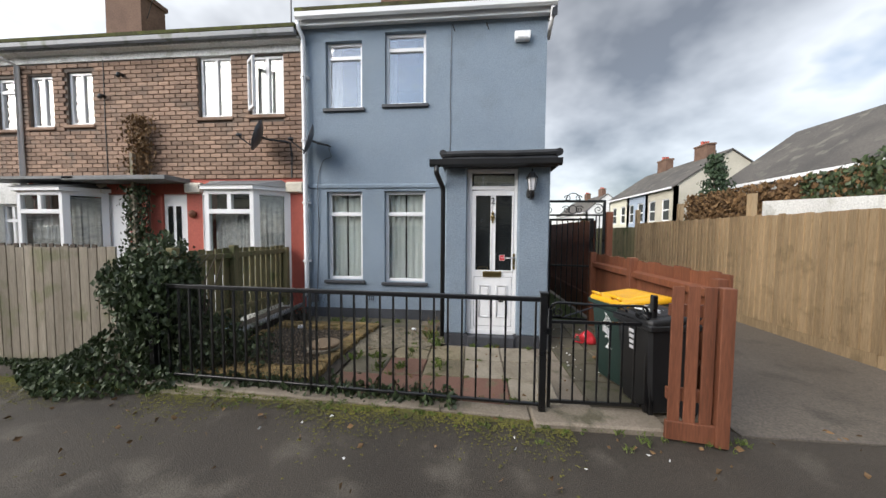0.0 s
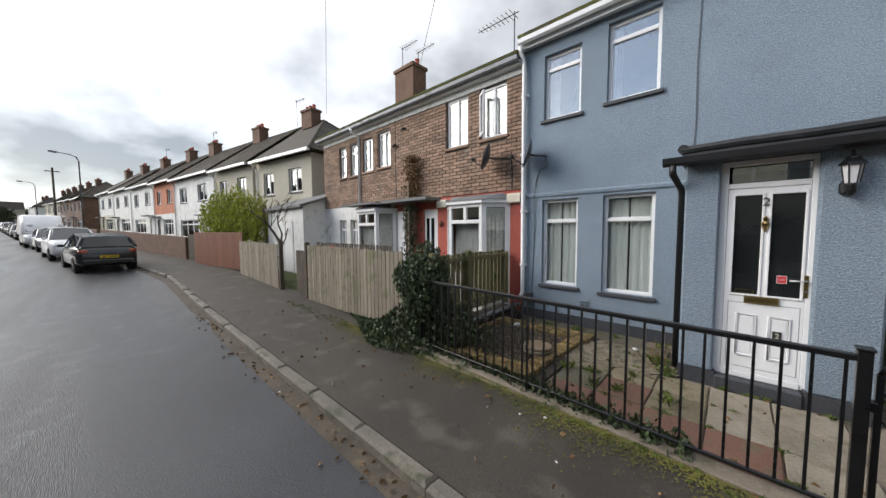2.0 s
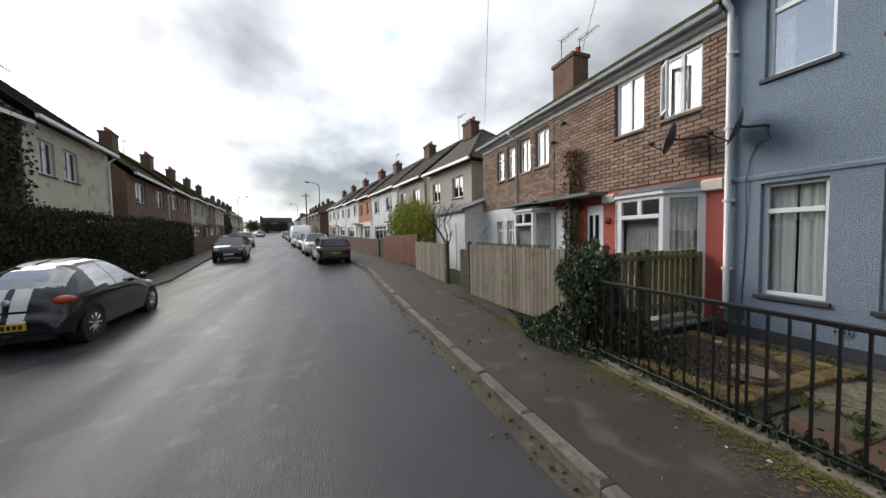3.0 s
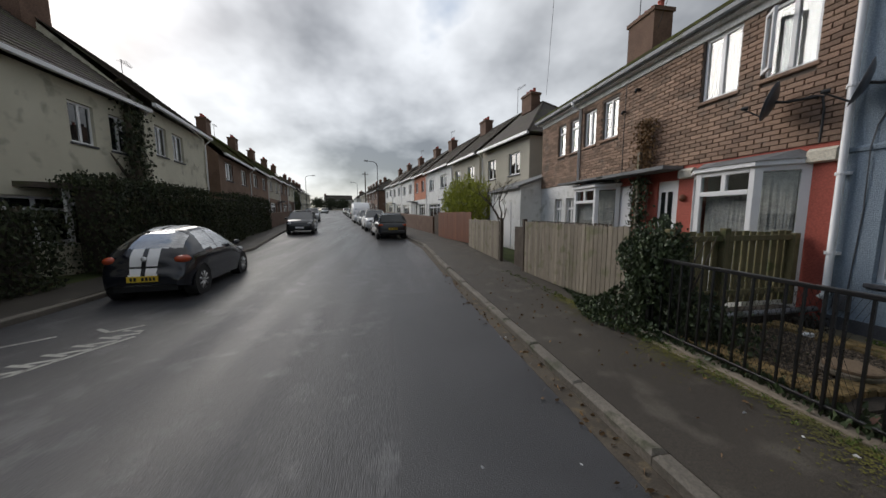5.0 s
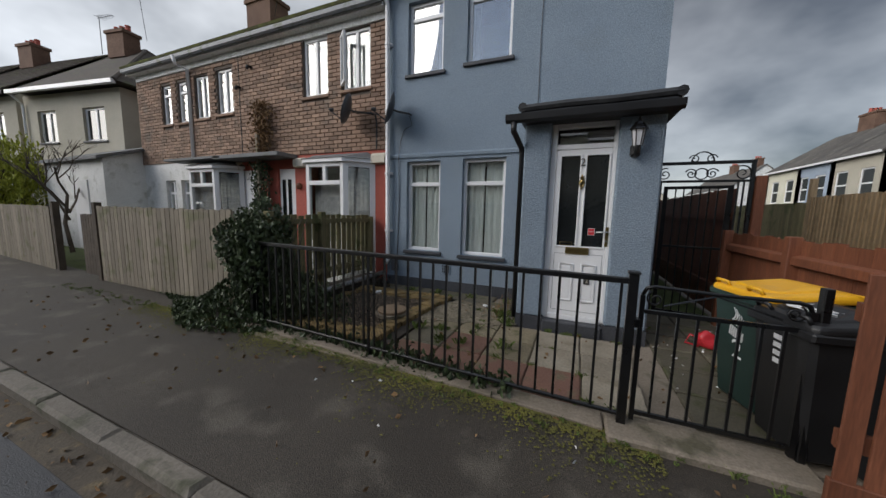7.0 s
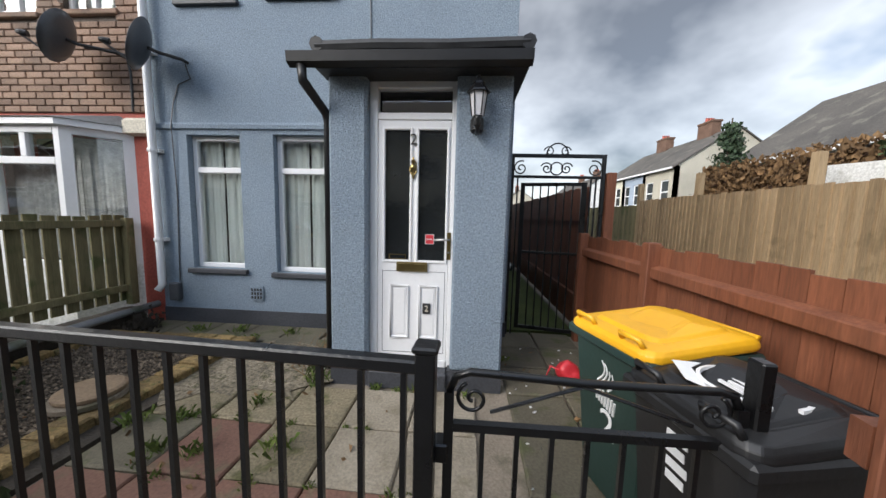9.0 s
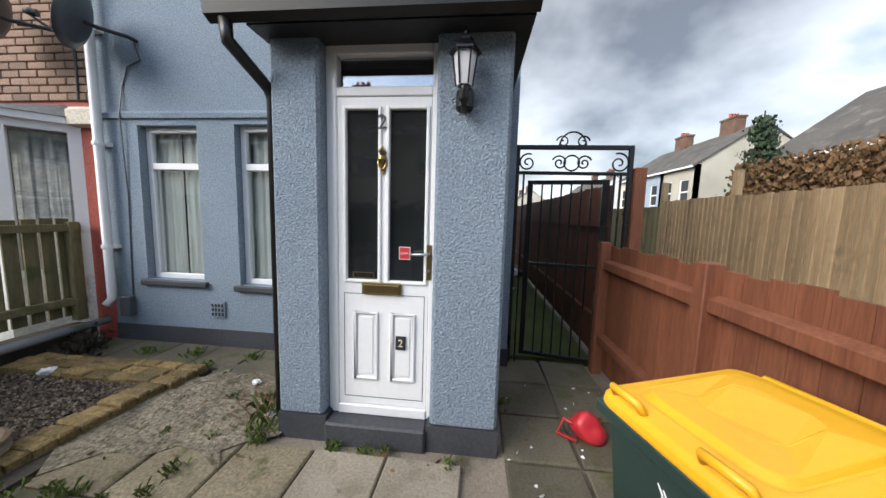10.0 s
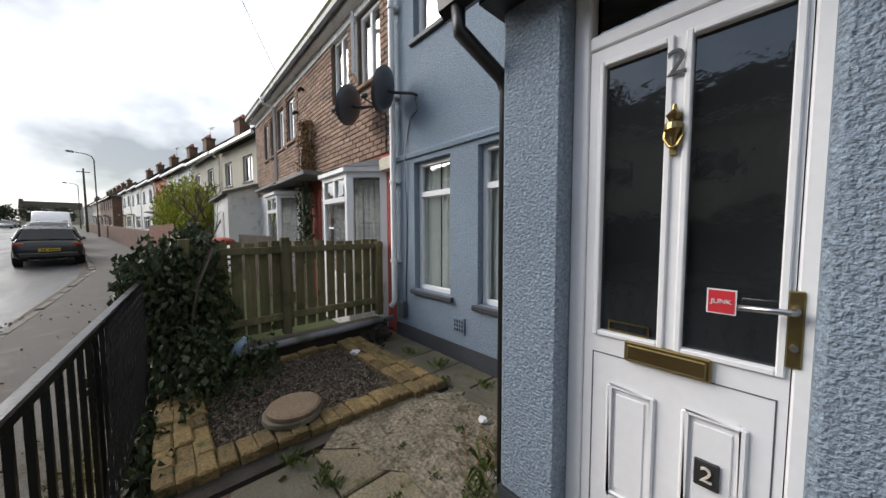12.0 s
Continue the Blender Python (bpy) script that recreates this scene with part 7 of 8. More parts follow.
    bm = B(); box(bm, -0.505 * L, -hw * 0.82, 0.3, -0.46 * L, hw * 0.82, 0.5, m); part("bumper", bm, paint if style != "hatch" else "car_trim", t, bevel=0.04)
    return t


def curve_at(pts, x):
    """Straight-line reading of a drawn curve."""
    for (a, p), (b, q) in zip(pts, pts[1:]):
        if x <= b:
            return p + (q - p) * max(0.0, (x - a) / (b - a))
    return pts[-1][1]


def bubble_car(at_, heading, label):
    """A small rounded three-door hatchback with twin stripes, skinned over smooth cross-sections."""
    t = thing("car", at_, label, "car", "parked cars")
    m = Matrix.Translation(at_) @ Matrix.Rotation(radians(heading), 4, "Z") @ Matrix.Diagonal((1.02, 0.97, 1.07, 1.0))
    line = [(-1.8, 0.34), (-1.795, 0.5), (-1.775, 0.57), (-1.74, 0.6), (-1.71, 0.74), (-1.66, 0.86), (-1.58, 0.96), (-1.42, 1.12), (-1.22, 1.25), (-1.0, 1.335), (-0.7, 1.375), (-0.3, 1.39), (0.05, 1.365), (0.35, 1.26), (0.65, 1.09), (0.92, 0.94), (1.2, 0.87), (1.45, 0.78), (1.65, 0.66), (1.76, 0.55), (1.8, 0.42)]
    plan = [(-1.8, 0.6), (-1.76, 0.68), (-1.66, 0.745), (-1.45, 0.795), (-1.0, 0.82), (0.0, 0.815), (1.0, 0.815), (1.4, 0.77), (1.62, 0.66), (1.75, 0.5), (1.8, 0.4)]
    # even steps along the outline
    dense = []
    for (a, p), (b, q) in zip(line, line[1:]):
        n = max(1, round(math.hypot(b - a, q - p) / 0.035))
        dense += [(a + (b - a) * i / n, p + (q - p) * i / n) for i in range(n)]
    dense.append(line[-1])
    for _ in range(3):
        dense = [dense[0]] + [((a[0] + 2 * b[0] + c[0]) / 4, (a[1] + 2 * b[1] + c[1]) / 4) for a, b, c in zip(dense, dense[1:], dense[2:])] + [dense[-1]]
    HALF = 30
    shape = []
    c_ = 0.5 ** 0.25
    for i in range(HALF + 1):
        f = i / HALF
        if f <= 0.5:
            z = 2 * f * c_; shape.append(((1 - z ** 4) ** 0.25, z, True))
        else:
            y = (1 - f) * 2 * c_; shape.append((y, (1 - y ** 4) ** 0.25, False))
    full = shape + [(-y, z, s) for y, z, s in shape[-2::-1]]
    grid = []
    for x, top in dense:
        w = curve_at(plan, x); lo = 0.22 + 0.08 * max(0.0, abs(x) - 1.45) / 0.35
        row = []
        for y, z, s in full:
            zz_ = lo + (top - lo) * z
            lean = 1.0 - 0.27 * max(0.0, min(1.0, (zz_ - 0.84) / 0.5)) ** 1.1 - 0.05 * max(0.0, (0.5 - zz_) / 0.3)
            row.append(Vector((x, y * w * lean, zz_)))
        grid.append(row)
    kinds = {}
    for i in range(len(grid) - 1):
        for j in range(len(full) - 1):
            q = (grid[i][j], grid[i + 1][j], grid[i + 1][j + 1], grid[i][j + 1]); c = sum(q, Vector()) / 4
            x, y, z = c.x, abs(c.y), c.z; top = curve_at(line, x); side = z < top - 0.075
            k = "body"
            if min(math.hypot(x - 1.17, z - 0.29), math.hypot(x + 1.2, z - 0.29)) < 0.325 and y > 0.5:
                continue
            if x < -1.05 and 0.985 < z < 1.285 and y < 0.57 - 0.25 * (z - 0.985):
                k = "rear_window"
            elif 0.16 < x < 0.9 and z > 0.97 and not (side and y > 0.5) and y < 0.62:
                k = "windscreen"
            elif side and z > 0.9 and y > 0.45 and -1.02 < x < 0.56 - (z - 0.9) * 1.3 and z < 0.9 + 1.4 * (x + 1.02) ** 0.6 and not -0.42 < x < -0.36:
                k = "side_window" + ("_front" if x > -0.4 else "_back") + ("_a" if c.y > 0 else "_b")
            elif 0.04 < y < 0.235 and ((x < -1.2 and 0.66 < z < 0.975) or (x < -1.6 and 0.5 < z < 0.625) or (z > 1.3 and x < 0.12) or (x > 0.95 and z > 0.62)):
                k = "stripe_" + ("roof" if z > 1.2 else "hatch" if x < 0 and z > 0.64 else "bumper" if x < 0 else "bonnet") + ("_a" if c.y > 0 else "_b")
            kinds.setdefault(k, []).append(q)
    looks = {"body": ("body", "car_navy", ""), "rear_window": ("rear_window", "car_pane", "pale sky-reflecting rear window"), "windscreen": ("windscreen", "car_pane", ""), "side_window": ("side_window", "car_pane", ""), "stripe": ("stripe", "car_white", "white racing stripe")}
    for k in sorted(kinds):
        bm = B(); seen = {}
        for q in kinds[k]:
            vs = []
            for p in q:
                key = (round(p.x, 4), round(p.y, 4), round(p.z, 4))
                if key not in seen:
                    seen[key] = bm.verts.new(m @ p)
                if seen[key] not in vs:
                    vs.append(seen[key])
            if len(vs) > 2:
                bm.faces.new(vs)
        n_, mat_, lab = looks["stripe" if k[:6] == "stripe" else "side_window" if k[:4] == "side" else k[:-2] if k[-2:] in ("_a", "_b") else k]
        part(n_, bm, mat_, t, lab, smooth=True)
    bm = B(); box(bm, -1.72, -0.55, 0.2, 1.7, 0.55, 0.3, m); box(bm, -1.0, -0.6, 0.3, 0.7, 0.6, 0.86, m); part("interior", bm, "car_trim", t, "dark seats and floor")
    for u in (1.17, -1.2):
        for s in (-1, 1):
            c = m @ Vector((u, s * 0.71, 0.29)); ax = m.to_3x3() @ Vector((0, s, 0))
            bm = B(); lathe(bm, [(0.01, -0.16), (0.335, -0.16), (0.335, 0.075), (0.355, 0.085)], c, 24, ax); part("wheel_arch", bm, "tyre", t)
            bm = B(); lathe(bm, [(0.2, -0.09), (0.275, -0.08), (0.28, 0.06), (0.26, 0.085), (0.2, 0.08)], c, 22, ax); w = part("wheel", bm, "tyre", t, "black tyre", smooth=True)
            bm = B(); lathe(bm, [(0.2, 0.05), (0.205, 0.085), (0.185, 0.088), (0.18, 0.06), (0.01, 0.05)], c, 22, ax); rim_ = part("rim", bm, "grey_metal", w, "steel wheel rim")
            side_ = m.to_3x3() @ Vector((1, 0, 0)); up = Vector((0, 0, 1)); bm = B()
            for i in range(9):
                a = i * 2 * math.pi / 9; d_ = side_ * math.cos(a) + up * math.sin(a)
                tube(bm, [c + ax * 0.088 + d_ * 0.04, c + ax * 0.084 + d_ * 0.19], 0.02, 6)
            lathe(bm, [(0.06, 0.07), (0.05, 0.1), (0.01, 0.105)], c, 12, ax); part("wheel_trim", bm, "chrome", w, "silver spoked wheel trim", smooth=True)
    for s in (-1, 1):
        for nm, mat_, cc, rr in (("mirror", "car_navy", (0.56, s * 0.87, 0.93), (0.06, 0.09, 0.065)), ("tail_light", "lamp_red", (-1.565, s * 0.6, 0.775), (0.16, 0.155, 0.085)), ("headlight", "lamp_clear", (1.55, s * 0.56, 0.66), (0.15, 0.13, 0.08))):
            bm = B(); bmesh.ops.create_icosphere(bm, subdivisions=2, radius=1)
            for v in bm.verts:
                v.co = m @ Vector((cc[0] + v.co.x * rr[0], cc[1] + v.co.y * rr[1], cc[2] + v.co.z * rr[2]))
            part(nm, bm, mat_, t, smooth=True)
    for s in (-1, 1):
        bm = B(); box(bm, 0.02, s * 0.822 - 0.012, 0.78, 0.16, s * 0.822 + 0.012, 0.805, m); part("door_handle", bm, "car_navy", t, bevel=0.005)
    bm = B(); box(bm, -1.812, -0.26, 0.395, -1.79, 0.26, 0.5, m); p = part("number_plate", bm, "plate_yellow", t)
    for i in range(7):
        if i != 4:
            bm = B(); box(bm, -1.816, -0.22 + i * 0.064, 0.415, -1.812, -0.178 + i * 0.064, 0.48, m); part("plate_mark", bm, "tyre", p)
    bm = B(); lathe(bm, [(0.05, 0), (0.05, 0.02), (0.035, 0.03), (0.005, 0.032)], m @ Vector((-1.69, 0, 0.8)), 14, m.to_3x3() @ Vector((-1, 0, 0.3))); part("boot_badge", bm, "chrome", t, "round boot badge")
    bm = B(); box(bm, -1.735, -0.02, 0.62, -1.712, 0.02, 0.76, m); part("boot_catch", bm, "car_trim", t)
    bm = B(); box(bm, 1.785, -0.26, 0.36, 1.81, 0.26, 0.46, m); part("number_plate", bm, "white_plastic", t)
    return t


RZ = ROAD_Z
bubble_car((-8.6, -9.8, RZ), 185, "small dark navy hatchback with white racing stripes")
car((-25.0, -9.5, RZ), 0, 4.3, 1.8, 1.6, "car_grey", "dark grey people carrier facing along the street", style="mpv")
car((-34.5, -9.9, RZ), 0, 4.0, 1.7, 1.45, "car_grey", "grey hatchback parked along the street")
car((-43, -9.9, RZ), 0, 4.3, 1.8, 1.7, "car_silver", "silver car parked along the street", style="mpv")
car((-20.2, -4.1, RZ), 180, 4.3, 1.78, 1.5, "car_grey", "dark grey hatchback parked at the kerb", style="mpv")
car((-26.5, -4.2, RZ), 0, 4.3, 1.8, 1.65, "car_white", "white car parked at the kerb", style="mpv")
car((-34, -4.1, RZ), 0, 4.4, 1.8, 1.5, "car_silver", "silver-blue saloon parked at the kerb")
car((-40, -4.2, RZ), 0, 5.4, 2.0, 2.4, "car_white", "white van parked at the kerb", style="van")
for i, pc in enumerate(("car_navy", "car_silver", "car_grey", "car_navy", "car_grey", "car_silver", "car_white")):
    car((-54 - i * 7, -4.1, RZ), 0 if i % 2 else 180, 4.2, 1.75, 1.48, pc, "car parked far along the kerb")
for i, pc in enumerate(("car_silver", "car_navy", "car_grey")):
    car((-95 - i * 9, -9.9, RZ), 0, 4.2, 1.75, 1.48, pc, "car parked far along the kerb")
car((3.0, -9.7, RZ), 180, 4.2, 1.75, 1.48, "car_navy", "dark car parked across the street")
# worn lettering painted on the road
rm = thing("road_marking", (-3.9, -8.4, RZ), "worn white lettering painted on the road", "road marking")
for i in range(5):
    for k in range(2):
        bm = B(); u = -4.62 + i * 0.26; mm = Matrix.Translation((u, -8.0 - 0.1 * i, RZ)) @ Matrix.Rotation(radians(20 if k else -14), 4, "Z"); box(bm, -0.03 + 0.09 * k, -0.3, 0.0, 0.03 + 0.09 * k, 0.0, 0.004, mm); part("stroke", bm, "road_paint", rm)
for a, b in (((-4.4, -7.95), (-3.1, -8.55)), ((-4.9, -8.15), (-4.65, -8.45)), ((-4.65, -8.45), (-4.85, -8.75)), ((-4.25, -9.45), (-4.6, -9.05))):
    d_ = Vector((b[0] - a[0], b[1] - a[1], 0)); mm = Matrix.Translation((a[0], a[1], RZ)) @ Matrix.Rotation(math.atan2(d_.y, d_.x), 4, "Z"); bm = B(); box(bm, 0, -0.03, 0, d_.length, 0.03, 0.004, mm); part("line", bm, "road_paint", rm)

rm.location += Vector((-0.45, -0.55, 0))
# everything far along the street follows its bend and climb
for ob in [o for o in scene.objects if o.parent is None and o.type in ("EMPTY", "MESH")]:
    p = ob.matrix_basis.translation
    if p.x < -11.2:
        q = along(p)
        ob.matrix_basis = Matrix.Translation(q) @ Matrix.Rotation(TURN if p.x < -15 else 0, 4, "Z") @ Matrix.Translation(-p) @ ob.matrix_basis
# ---- loose and small pieces on the ground ----
G1 = np.random.default_rng(77)
bed = thing("gravel_bed", (-2.3, -0.4, 0), "sunken gravel bed edged with buff blocks", "flower bed")
bm = B(); box(bm, -3.2, -1.5, 0.0, -1.55, 0.45, 0.035); part("soil", bm, "soil", bed)
n = 7600
P = np.stack([G1.uniform(-3.1, -1.8, n), G1.uniform(-1.25, 0.14, n), 0.038 + 0.02 * G1.random(n)], 1)
base = np.array([(1, 0, 0), (-0.5, 0.8, 0), (-0.5, -0.8, 0), (0, 0, 0.7), (0.1, 0.1, -0.6)])
rs = G1.uniform(0.008, 0.019, (n, 1, 1)) * G1.uniform(0.6, 1.3, (n, 5, 3)); V = (P[:, None, :] + base[None] * rs).reshape(-1, 3) - np.array(ORIGIN[bed.name])
i5 = (np.arange(n) * 5)[:, None]; F = np.concatenate([i5 + np.array([[a, b, c]]) for a, b, c in ((0, 1, 3), (1, 2, 3), (2, 0, 3), (1, 0, 4), (2, 1, 4), (0, 2, 4))])
me = bpy.data.meshes.new("gravel"); me.from_pydata(V.tolist(), [], F.tolist()); me.materials.append(M["gravel"]); ob = new("gravel", me); ob.parent = bed; tagged(ob, "mixed brown and grey gravel", kind="stuff")


def bevel_box_mesh(name, sx, sy, sz, b, material, seed=0):
    """A block with worn edges, centred on its base; alike blocks share it."""
    bm = B(); r = random.Random(seed)
    x, y = sx / 2, sy / 2
    lo = [(-x, -y), (x, -y), (x, y), (-x, y)]
    r0 = [bm.verts.new((a, c, 0)) for a, c in lo]; r1 = [bm.verts.new((a, c, sz - b)) for a, c in lo]
    r2 = [bm.verts.new((a * (1 - b / x) + r.uniform(-1, 1) * b * 0.3, c * (1 - b / y) + r.uniform(-1, 1) * b * 0.3, sz + r.uniform(-1, 1) * b * 0.3)) for a, c in lo]
    for p, q in ((r0, r1), (r1, r2)):
        for i in range(4):
            bm.faces.new((p[i], p[(i + 1) % 4], q[(i + 1) % 4], q[i]))
    bm.faces.new(r2)
    finish(bm); me = bpy.data.meshes.new(name); bm.to_mesh(me); bm.free(); me.materials.append(M[material])
    return me


def piece(name, me, parent, x, y, z, rz=0.0, tilt=0.012):
    ob = new(name, me); ob.parent = parent
    o = ORIGIN[parent.name]
    ob.location = (x - o.x, y - o.y, z - o.z)
    ob.rotation_euler = (random.uniform(-tilt, tilt), random.uniform(-tilt, tilt), rz + random.uniform(-tilt, tilt))
    return ob


EB = [bevel_box_mesh("block", 0.2, 0.098, 0.1, 0.012, "edging", s) for s in range(4)]
def blocks(x0, x1, y0, y1, along_x):
    nx, ny = (max(1, round((x1 - x0) / 0.206)), max(1, round((y1 - y0) / 0.104))) if along_x else (max(1, round((x1 - x0) / 0.104)), max(1, round((y1 - y0) / 0.206)))
    for i in range(nx):
        for k in range(ny):
            off = 0.5 * ((k if along_x else i) % 2) * 0.2
            x, y = x0 + (i + 0.5) * (x1 - x0) / nx, y0 + (k + 0.5) * (y1 - y0) / ny
            piece("block", random.choice(EB), bed, x + 0.07 * (y - 0.4) * (x + 3.2) / 1.6 + random.uniform(-0.006, 0.006), y + random.uniform(-0.005, 0.005), 0.002 + random.uniform(-0.016, 0.01), 0 if along_x else math.pi / 2, 0.045)


blocks(-1.80, -1.59, -1.24, 0.095, True)
blocks(-3.2, -1.56, 0.1, 0.42, True)
blocks(-3.14, -1.56, -1.53, -1.25, True)
blocks(-3.2, -3.09, -1.24, 0.08, False)
bed.location += Vector((0.03, 0.09, 0))
mc = thing("inspection_cover", (-1.84, -0.62, 0.1), "round concrete inspection cover on the block edging", "cover")
bm = B(); lathe(bm, [(0.2, 0.0), (0.2, 0.03), (0.185, 0.04)], (-1.91, -0.68, 0.1), 28); part("collar", bm, "concrete", mc)
bm = B(); lathe(bm, [(0.18, 0.04), (0.185, 0.05), (0.185, 0.07), (0.165, 0.08), (0.01, 0.082)], (-1.9, -0.67, 0.1), 28); part("lid", bm, "cover", mc, "worn brown lid")
# paving slabs of the front garden
pv = thing("garden_paving", (-0.3, -0.5, 0), "uneven weathered slabs with weedy joints", "paving", kind="structure")
SL = {k: [bevel_box_mesh("slab", 0.44, 0.44, 0.03, 0.01, k, s) for s in range(3)] for k in ("slab", "slab_red", "slab_dark", "slab_pale")}
rot = radians(-4)
for i in range(5):
    for k in range(5):
        x, y = -1.26 + i * 0.452, -1.36 + k * 0.452
        if y > 0.62 or (x > -0.48 and y > -0.3 and x < 1.0):
            continue
        kind = "slab_red" if (k == 0 and i < 4) or (k == 1 and i in (1,)) else ("slab_pale" if i >= 3 else random.choice(("slab", "slab", "slab_dark")))
        if k in (3, 4) and i < 2:
            kind = "slab_dark"
        piece("slab", random.choice(SL[kind]), pv, x, y, 0.0 + random.uniform(-0.004, 0.006), rot * 0.3 + (random.randrange(4)) * math.pi / 2)
for i in range(5):
    piece("slab", random.choice(SL["slab_dark"]), pv, -2.95 + i * 0.452, 0.79, 0.0)
for i in range(2):
    for k in range(6):
        piece("slab", random.choice(SL["slab_dark"]), pv, 1.25 + i * 0.46, -1.32 + k * 0.46, 0.0)
# broken concrete with a rough patch
bm = B(); ring = [(-0.98 + 0.66 * math.cos(a) * (1 + 0.8 * noise.noise(Vector((math.cos(a) * 2, math.sin(a) * 2, 3)))), -0.05 + 0.5 * math.sin(a) * (1 + 0.8 * noise.noise(Vector((math.cos(a) * 3, math.sin(a) * 2, 9)))), 0.03) for a in [k * 2 * math.pi / 36 for k in range(36)]]
prism(bm, [(x - 0.1, y + 0.1, z) for x, y, z in ring], (0, 0, 0.008)); single("concrete_patch", bm, "rough_patch", "rough pale concrete patch over the slabs", "paving", "structure")
# kerb stones
kb = thing("kerb_near", (-6, KERB_Y - 0.07, 0), "worn stone kerb along the near pavement", "kerb", kind="structure")
KM = [bevel_box_mesh("kerb_stone", 0.905, 0.135, 0.28, 0.025, "kerb", s) for s in range(5)]
for i in range(70):
    x = 9.0 - i * 0.914
    p = along((x, KERB_Y - 0.0655, -0.295)); ob = piece("kerb_stone", KM[i % 5], kb, p.x, p.y, p.z + random.uniform(-0.006, 0.006), TURN if x < -15 else 0, 0.004)
kb2 = thing("kerb_far", (-12, FAR_KERB_Y - 0.07, 0), "worn stone kerb along the far pavement", "kerb", kind="structure")
for i in range(75):
    x = 9.0 - i * 0.914
    p = along((x, FAR_KERB_Y - 0.0655, -0.295)); piece("kerb_stone", KM[i % 5], kb2, p.x, p.y, p.z, TURN if x < -15 else 0, 0.004)
# moss and tufts along the railing foot
G2 = np.random.default_rng(77); n = 14000
mx = G2.uniform(-5.4, 0.75, n); foot = -1.6 - 0.05 * (np.clip(mx, -3.36, 1) + 3.36) - np.where(mx > 0.5, 0.05, 0)
reach = 0.03 + 0.13 * np.array([max(0.0, 0.55 + noise.noise(Vector((x * 1.3, 3, 0))) + 0.4 * noise.noise(Vector((x * 5, 1, 0)))) for x in mx])
my = foot + 0.02 - G2.exponential(1.0, n) * reach
rr = G2.uniform(0.003, 0.011, n); ha = np.arange(7) * 2 * np.pi / 7
ring = np.stack([np.cos(ha), np.sin(ha), np.zeros(7)], 1)[None] * (rr[:, None] * G2.uniform(0.6, 1.35, (n, 7)))[:, :, None]
ring[:, :, 2] = 0.0008
tip = np.stack([np.zeros(n), np.zeros(n), G2.uniform(0.002, 0.006, n)], 1)[:, None, :]
V = (np.concatenate([ring, tip], 1) + np.stack([mx, my, np.zeros(n)], 1)[:, None, :]).reshape(-1, 3)
i8 = (np.arange(n) * 8)[:, None]; F = np.concatenate([i8 + np.array([[k, (k + 1) % 7, 7]]) for k in range(7)])
me = bpy.data.meshes.new("moss"); me.from_pydata(V.tolist(), [], F.tolist()); me.materials.append(M["moss"]); tagged(new("moss", me), "green moss cushions spreading over the pavement edge", "moss", kind="stuff")


def tufts(name, spots, h, material, label, seed, blades=26):
    g = np.random.default_rng(seed); vs, fs = [], []
    for x, y, z, s in spots:
        for _ in range(blades):
            a, l_, w_ = g.uniform(0, 6.28), h * s * g.uniform(0.4, 1.2), 0.0026
            bx, by = x + g.normal() * 0.03 * s, y + g.normal() * 0.03 * s; dx, dy = math.cos(a) * l_ * 0.6, math.sin(a) * l_ * 0.6; i = len(vs)
            vs += [(bx - w_, by, z), (bx + w_, by, z), (bx + dx * 0.5, by + dy * 0.5, z + l_ * 0.75), (bx + dx, by + dy, z + l_ * 0.8)]
            fs += [(i, i + 1, i + 2), (i, i + 2, i + 3)]
    me = bpy.data.meshes.new(name); me.from_pydata(vs, [], fs); me.materials.append(M[material])
    return tagged(new(name, me), label, "weeds", kind="stuff")


sp = [(-0.62, 0.06, 0.03, 1.6), (-0.56, -0.12, 0.03, 1.3), (-0.68, 0.2, 0.03, 1.2), (-0.5, -0.2, 0.03, 1.0), (-1.2, -0.72, 0.03, 1.0), (-1.46, -0.8, 0.03, 1.2), (-1.1, -1.0, 0.03, 1.2), (-0.85, -1.0, 0.03, 1.0), (-0.4, -0.92, 0.03, 1.3), (-0.8, -0.5, 0.03, 0.8), (0.3, -0.2, 0.02, 0.6), (0.7, -0.25, 0.02, 0.7), (-1.6, 0.55, 0.03, 1.0), (-2.4, 0.75, 0.02, 1.1), (-1.9, 0.77, 0.02, 1.2), (-1.3, 0.78, 0.02, 1.0), (-0.7, 0.76, 0.02, 1.1), (1.05, 0.4, 0.02, 0.8)]
sp += [(G1.uniform(-1.45, 0.6), -1.36 + 0.452 * G1.integers(0, 5) - 0.226 + G1.normal() * 0.02, 0.015, G1.uniform(0.2, 0.7)) for _ in range(60)]
tufts("weeds", sp, 0.075, "weed", "green weeds in the joints of the paving", 5, 40)
sp = [(x, -1.56 - 0.066 * (max(x, -3.3) + 3.3) - abs(G1.normal()) * 0.12, 0.005, G1.uniform(0.2, 0.6)) for x in G1.uniform(-8, 2.0, 240)]
tufts("grass_tufts", sp, 0.07, "weed", "short grass at the pavement edge", 6, 14)
# dry stalks by the porch
bm = B()
for k in range(26):
    x, y = -0.66 + G1.normal() * 0.1, 0.12 + G1.normal() * 0.14; tube(bm, [(x, y, 0.02), (x + G1.normal() * 0.05, y + G1.normal() * 0.05, 0.12), (x + G1.normal() * 0.1, y + G1.normal() * 0.1, 0.22 + 0.1 * G1.random())], 0.004, 4, 0.001)
single("dry_stalks", bm, "leaf_dry", "dry plant stalks beside the porch", "weeds", "stuff")
